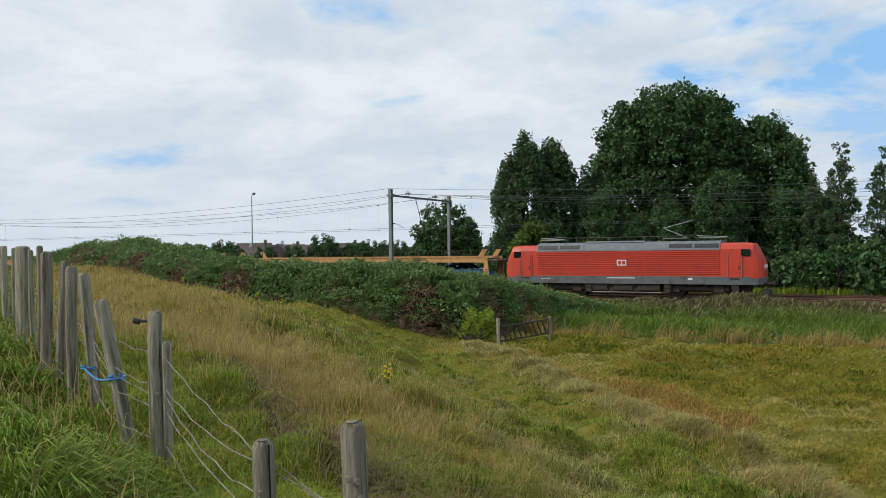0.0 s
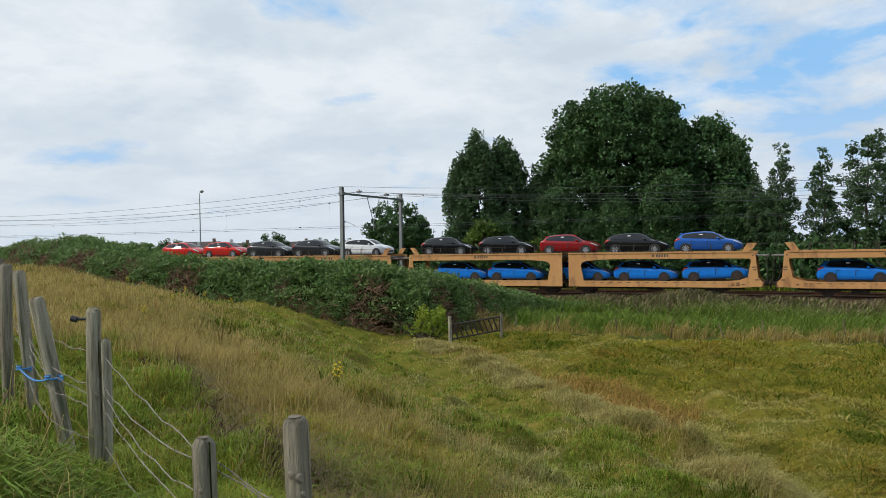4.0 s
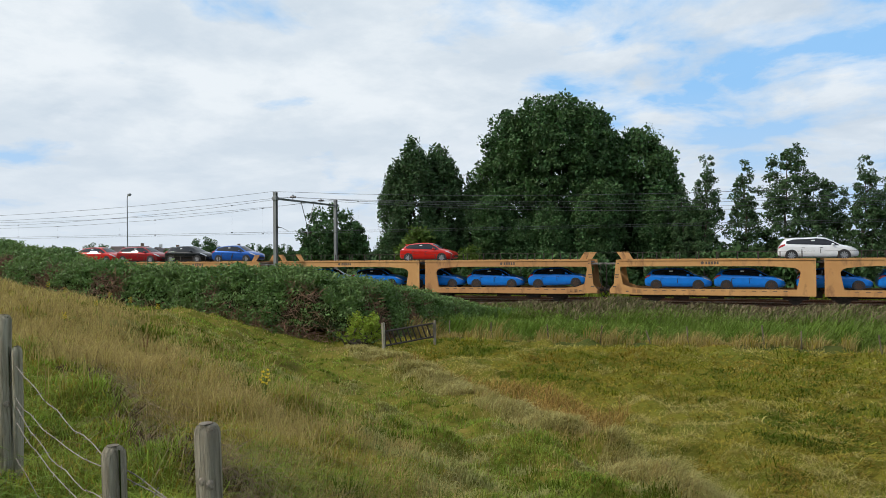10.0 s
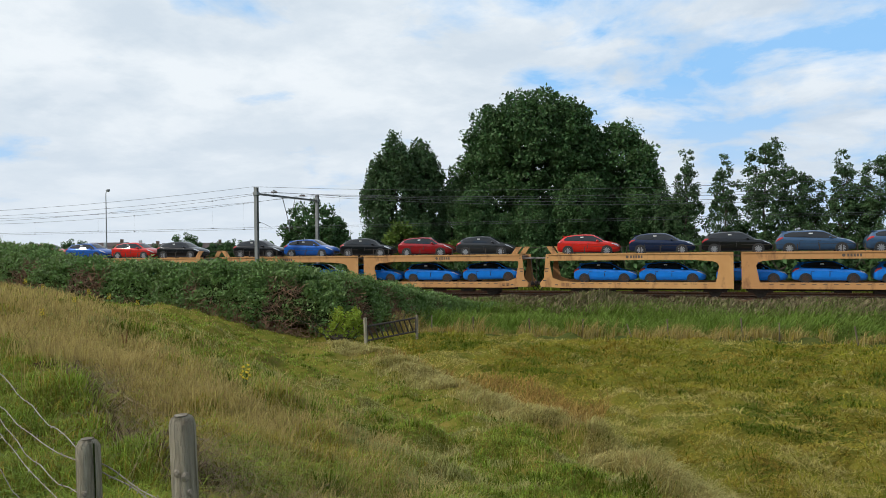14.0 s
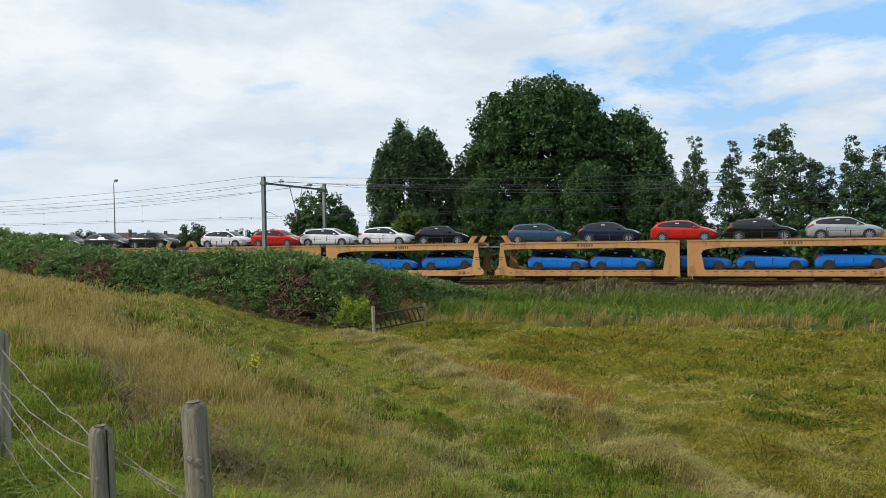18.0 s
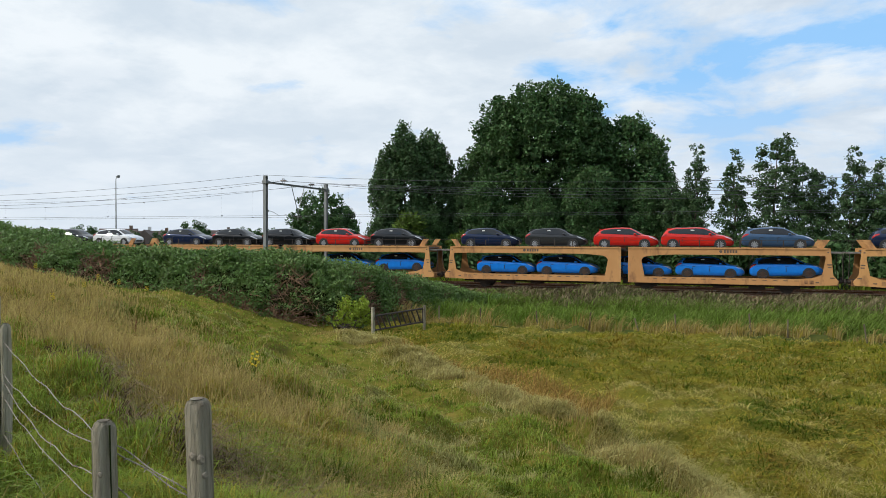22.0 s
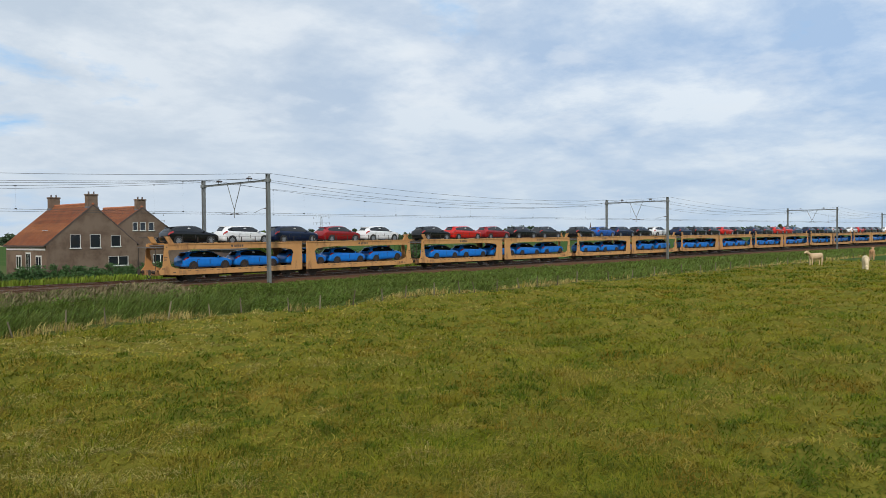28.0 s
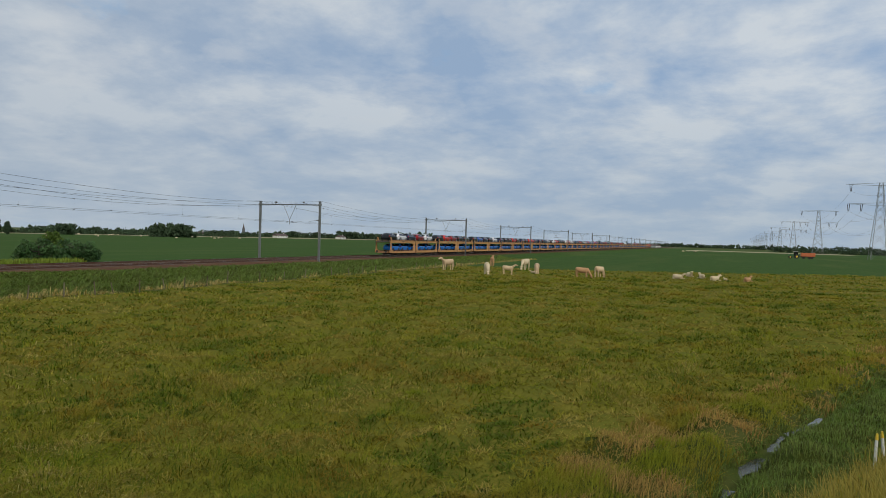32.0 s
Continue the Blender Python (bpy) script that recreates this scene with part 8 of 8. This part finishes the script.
loft(bm, [[(x, w * math.cos(a), 0.62 + h * math.sin(a)) for a in (k * math.tau / 8 for k in range(8))] for x, w, h in ((-0.55, 0.12, 0.15), (-0.4, 0.26, 0.27), (0.1, 0.29, 0.3), (0.42, 0.2, 0.22), (0.5, 0.1, 0.1))])
rod(bm, (0.45, 0, 0.72), (0.78, 0, 0.62), 0.11, 0.07, n=6)
part("fleece", bm, M["cow_white"], sheep)
bm = bmesh.new()
for x, y in ((-0.35, -0.14), (-0.35, 0.14), (0.3, -0.14), (0.3, 0.14)):
    rod(bm, (x, y, 0.42), (x, y, 0), 0.04, n=5)
part("legs", bm, M["under"], sheep)["kind"] = "stuff"
for k, (x, y) in enumerate(FLOCK):
    m = pose(x, y, FIELD, 0, 0, rg.uniform(0, 360)) @ Matrix.Scale(1.25, 4)
    if k == 0:
        sheep.matrix_basis = m
    else:
        copy_thing(sheep, m @ Matrix.Scale(1 / 1.25, 4))


# ---- distance: woods, farms, pylons ----
def far_wood(name, x0, y0, x1, y1, h, n, depth, seed, label, size=2.2, gaps=0.0):
    """A line of far trees as many rough leaf clumps."""
    rg = np.random.default_rng(seed)
    cs, rs = [], []
    ln = math.hypot(x1 - x0, y1 - y0)
    for i in range(n * 2):
        f = rg.random()
        hh = h * (0.55 + 0.45 * noise.noise((f * ln / 40, seed, 0.3)) + 0.25 * noise.noise((f * ln / 12, seed, 4.3)))
        if gaps and noise.noise((f * ln / 60, seed, 9.0)) < -0.5 + gaps:
            hh *= 0.45
        z = rg.uniform(0.03, 1.0) ** 1.2 * max(hh, 1.2)
        cs.append((x0 + (x1 - x0) * f + rg.normal() * depth * 0.3, y0 + (y1 - y0) * f + rg.normal() * depth * 0.3, FIELD + z))
        rs.append(rg.uniform(0.6, 1.1) * size)
    v, f = leaf_cloud(cs, rs, 13, size * 0.58, seed + 1)
    v[:, 2] = np.maximum(v[:, 2], FIELD)
    ob = new(name, tri_mesh(name, v, f, M["farleaf"]))
    tagged(ob, label, "woodland", kind="stuff")
    return ob


far_wood("far_wood", -420, 330, 60, 640, 11, 620, 14, 201, "distant belt of dark green trees", 2.6)
far_wood("far_wood", 60, 560, 420, 660, 9, 380, 14, 202, "distant belt of dark green trees", 2.6)
far_wood("far_hedge", 130, 400, 700, 400, 4.5, 420, 8, 203, "distant dark green hedge line", 1.8)
far_wood("far_wood", 520, 500, 1500, 520, 9, 700, 20, 204, "distant belt of dark green trees", 3.0)
far_wood("far_wood", 1083, 485, 1145, 350, 15, 300, 25, 205, "wooded rise on the horizon", 3.4)
far_wood("far_wood", 1145, 350, 2100, 60, 9, 380, 30, 206, "distant belt of dark green trees", 3.4)
far_wood("far_hedge", 860, -120, 720, -560, 6, 420, 10, 207, "long dark hedge beyond the green field", 2.0)
far_wood("far_wood", 2000, 60, 1300, -700, 12, 520, 30, 208, "distant belt of dark green trees", 3.6)
far_wood("far_wood", -190, 150, -100, 190, 8.0, 160, 8, 209, "belt of trees behind the village houses", 1.5)
far_wood("far_wood", -105, 128, -50, 150, 7.0, 220, 6, 210, "belt of trees behind the railway", 1.4)
far_wood("far_wood", -260, 110, -190, 150, 7.5, 160, 8, 211, "belt of trees beyond the bramble hedge", 1.6)
far_wood("tree_clump", -112, 92, -104, 96, 10.5, 110, 5, 212, "rounded clump of dark green trees", 1.4)
far_wood("tree_clump", 402, 345, 408, 339, 11.5, 50, 4, 213, "tall rounded clump of trees in the fields", 2.0)
far_wood("tree_clump", 441, 302, 459, 284, 11, 110, 5, 214, "clump of bare-stemmed trees in the fields", 2.0)
# a row of slim poplars by the red barn
prow = build_tree(12, [(0, 0, 6.5, 1.9, 1.9, 5.0)], 46, 30, 0.8, M["farleaf"], 215, "slim poplar in a distant row", clump_r=1.2, trunk_r=0.2, group="poplars in the far row")
for k in range(14):
    x, y = 229 + 4.6 * k, 279 - 1.5 * k
    m = pose(x, y, FIELD, 0, 0, k * 50) @ Matrix.Scale(0.62 + 0.06 * math.sin(k * 2.2), 4)
    if k == 0:
        prow.matrix_basis = m
        k0 = m.to_scale().x
    else:
        copy_thing(prow, m @ Matrix.Scale(1 / k0, 4))


def far_house(x, y, rz, w, l, eave, ridge, roof, wall, label, name="far_house"):
    h = thing(name, label, "house", group="distant farm buildings")
    h.matrix_basis = pose(x, y, FIELD, 0, 0, rz)
    bm = bmesh.new()
    box(bm, -l / 2, l / 2, -w / 2, w / 2, 0, eave)
    part("wall", bm, wall, h)
    bm = bmesh.new()
    rows = []
    for xx in (-l / 2 - 0.3, l / 2 + 0.3):
        rows.append([bm.verts.new(p) for p in ((xx, -w / 2 - 0.4, eave - 0.15), (xx, w / 2 + 0.4, eave - 0.15), (xx, 0, ridge))])
    a, b = rows
    for f in ((a[0], b[0], b[2], a[2]), (a[1], a[2], b[2], b[1]), (a[0], a[2], a[1]), (b[0], b[1], b[2]), (a[0], a[1], b[1], b[0])):
        bm.faces.new(f)
    rf = part("roof", bm, roof, h)
    part("chimney", boxes((l * 0.3, l * 0.3 + 0.8, -0.4, 0.4, ridge - 0.8, ridge + 0.9)), wall, rf)
    for k in range(max(2, int(l / 3))):
        xx = -l / 2 + (k + 0.5) * l / max(2, int(l / 3))
        win = part("window", boxes((xx - 0.5, xx + 0.5, -w / 2 - 0.03, -w / 2, 1.0, 2.2)), M["whitepaint"], h)
        part("pane", boxes((xx - 0.4, xx + 0.4, -w / 2 - 0.04, -w / 2 - 0.028, 1.1, 2.1)), M["pane"], win)
    return h


far_house(237, 256, -35, 9, 19, 2.6, 5.2, M["redroof"], M["brick"], "long barn with a bright red roof", "barn")
far_house(-159, 97, 40, 9, 13, 2.6, 6.0, M["darkroof"], M["whitepaint"], "white village house with dark roof")
far_house(-163, 108, 35, 8, 10, 2.8, 7.0, M["darkroof"], M["brick"], "village house with dark tile roof")
far_house(-152, 108, 125, 8, 10, 2.8, 6.6, M["darkroof"], M["whitepaint"], "white-gabled village house with brown tile roof")
far_house(-156, 114, 30, 8, 12, 2.8, 6.4, M["darkroof"], M["brick"], "village house with brown tile roof")
far_house(-140, 122, 45, 8, 12, 2.8, 6.6, M["darkroof"], M["brick"], "village house with brown tile roof")
far_house(-146, 116, 40, 8, 15, 2.8, 6.2, M["darkroof"], M["brick"], "village house with dark tile roof")
lowbarn = thing("low_shed", "long low grey shed with a pale flat roof edge", "shed")
lowbarn.matrix_basis = pose(72, 30, FIELD, 0, 0, 4)
part("wall", boxes((-12, 8, 0, 5, 0, 2.5)), M["darkroof"], lowbarn)
part("roof", bevel(boxes((-12.3, 8.3, -0.3, 5.3, 2.5, 2.72)), 0.02, 1), M["lead"], lowbarn, "pale roof edge")
for k, (x, y, w, l) in enumerate(((760, 395, 12, 26), (880, 380, 12, 20), (980, 340, 14, 30), (640, 410, 10, 18), (1120, 60, 16, 40), (1250, 20, 14, 30))):
    far_house(x, y, -20 + 13 * k, w * 0.7, l * 0.55, 2.6, 4.8, M["darkroof"], M["whitepaint"], "distant pale farm building with dark roof")
far_house(640, -330, 60, 14, 40, 4, 9, M["redroof"], M["brick"], "distant barn with red roof", "barn")
church = thing("church_tower", "slender distant church spire above the trees", "church")
church.matrix_basis = pose(1259, 776, FIELD)
part("tower", boxes((-2.0, 2.0, -2.0, 2.0, 0, 13)), M["lead"], church)
part("spire", rod(bmesh.new(), (0, 0, 13), (0, 0, 24), 1.9, 0.1, n=8), M["darkroof"], church)


def build_pylon():
    p = thing("pylon", "tall grey lattice electricity pylon with two cross arms", "pylon", group="pylons of the power line")
    H = 43.0
    def half(z):
        return 4.2 * (1 - z / H) + 0.55 if z < 30 else 1.85 - (z - 30) / (H - 30) * 0.9
    bm = bmesh.new()
    zs = [0, 8, 15, 21, 26, 30, 34, 38, H]
    for a, b in zip(zs, zs[1:]):
        ha, hb = half(a), half(b)
        for sx, sy in ((-1, -1), (1, -1), (1, 1), (-1, 1)):
            rod(bm, (sx * ha, sy * ha, a), (sx * hb, sy * hb, b), 0.12, n=4)
        for (sx, sy), (tx, ty) in (((-1, -1), (1, -1)), ((1, -1), (1, 1)), ((1, 1), (-1, 1)), ((-1, 1), (-1, -1))):
            rod(bm, (sx * ha, sy * ha, a), (tx * hb, ty * hb, b), 0.06, n=4)
            rod(bm, (tx * ha, ty * ha, a), (sx * hb, sy * hb, b), 0.06, n=4)
    part("lattice_tower", bm, M["galv"], p)
    for z, w in ((42.0, 17.5), (31.0, 16.5)):
        bm = bmesh.new()
        for sgn in (-1, 1):
            rod(bm, (0, 0, z + 0.8), (0, sgn * w, z), 0.09, n=4)
            rod(bm, (0, 0, z - 0.8), (0, sgn * w, z), 0.09, n=4)
        arm = part("cross_arm", bm, M["galv"], p)
        spots = (-w + 2.5, w - 2.5) if z > 40 else (-w + 0.6, -w + 7, w - 7, w - 0.6)
        for y in spots:
            bm = bmesh.new()
            for k in (-0.5, 0.5):
                rod(bm, (k * 1.2, y + k, z - 0.2), (k * 0.4, y + k * 0.3, z - 4.0), 0.17, n=6)
            part("insulator_string", bm, M["insul"], arm)
    return p


PYL = [(424 + 292 * k, -134.4 - 9.8 * k) for k in range(-1, 10)]
pylon = build_pylon()
for k, (x, y) in enumerate(PYL):
    m = pose(x, y, FIELD, 0, 0, 0) @ Matrix.Scale(0.86, 4)
    if k == 0:
        pylon.matrix_basis = m
    else:
        copy_thing(pylon, m @ Matrix.Scale(1 / 0.86, 4))
cond = thing("power_lines", "thin conductors sagging between the pylons", "power line", kind="structure")
for y, z in ((-12.9, 32.7), (12.9, 32.7), (-13.7, 23.2), (-8.2, 23.2), (8.2, 23.2), (13.7, 23.2)):
    pts = []
    for (xa, ya), (xb, yb) in zip(PYL, PYL[1:]):
        for k in range(14):
            f = k / 14
            pts.append((xa + (xb - xa) * f, ya + (yb - ya) * f + y, FIELD + z - 9 * 4 * f * (1 - f) * (1.0)))
    share("conductor", strand("conductor", pts, 0.035, "", 4), cond)
# smaller pylons on the western horizon
for x, y in ((-150, 260), (-85, 330), (110, 520), (330, 640), (560, 690)):
    copy_thing(pylon, pose(x, y, FIELD, 0, 0, 70) @ Matrix.Scale(0.62 / 0.86, 4))

# ---- tractor with trailer in the green field ----
tractor = thing("tractor", "small green farm tractor in the far field", "tractor")
tractor.matrix_basis = pose(377, -93, FIELD, 0, 0, 92)
part("bonnet", bevel(boxes((0.3, 2.3, -0.45, 0.45, 0.9, 1.75)), 0.08, 2), M["tractor"], tractor)
part("cab", bevel(boxes((-1.3, 0.3, -0.8, 0.8, 1.2, 2.9)), 0.08, 2), M["carglass"], tractor)
part("cab_roof", bevel(boxes((-1.4, 0.4, -0.9, 0.9, 2.9, 3.05)), 0.04, 1), M["whitepaint"], tractor)
for x, r in ((-0.8, 0.9), (1.7, 0.62)):
    for y in (-1.0, 1.0):
        wh = part("wheel", rod(bmesh.new(), (x, y - 0.22, r), (x, y + 0.22, r), r, n=18), M["rubber"], tractor)
        part("rim", rod(bmesh.new(), (x, y - 0.24, r), (x, y + 0.24, r), r * 0.5, n=14), M["yellow_plate"], wh)
trailer = thing("trailer", "orange farm trailer behind the tractor", "trailer")
trailer.matrix_basis = pose(376.8, -98.0, FIELD, 0, 0, 92) @ Matrix.Scale(0.86, 4)
part("tipper_body", bevel(boxes((-3.6, 3.0, -1.2, 1.2, 1.2, 3.0)), 0.05, 1), M["trailer"], trailer)
part("chassis", boxes((-3.4, 4.6, -0.4, 0.4, 0.85, 1.2)), M["under"], trailer)
for x in (-2.2, -0.9, 1.6):
    for y in (-1.05, 1.05):
        part("wheel", rod(bmesh.new(), (x, y - 0.18, 0.55), (x, y + 0.18, 0.55), 0.55, n=16), M["rubber"], trailer)


# ---- the train runs ----
def motions():
    times = [0.0, 2.0, 4.0, 6.0, 8.0, 10.0, 12.0, 14.0, 16.0, 18.0, 20.0, 22.0, 24.0, 26.0, 28.0, 30.0, 32.0]
    for ob, back, m in RIDERS:
        rows = []
        for t in times:
            x, y, th = track(run(t) - back)
            rows.append((t, pose(x, y, 0, 0, 0, math.degrees(th)) @ m))
        walk(ob, rows)


motions()
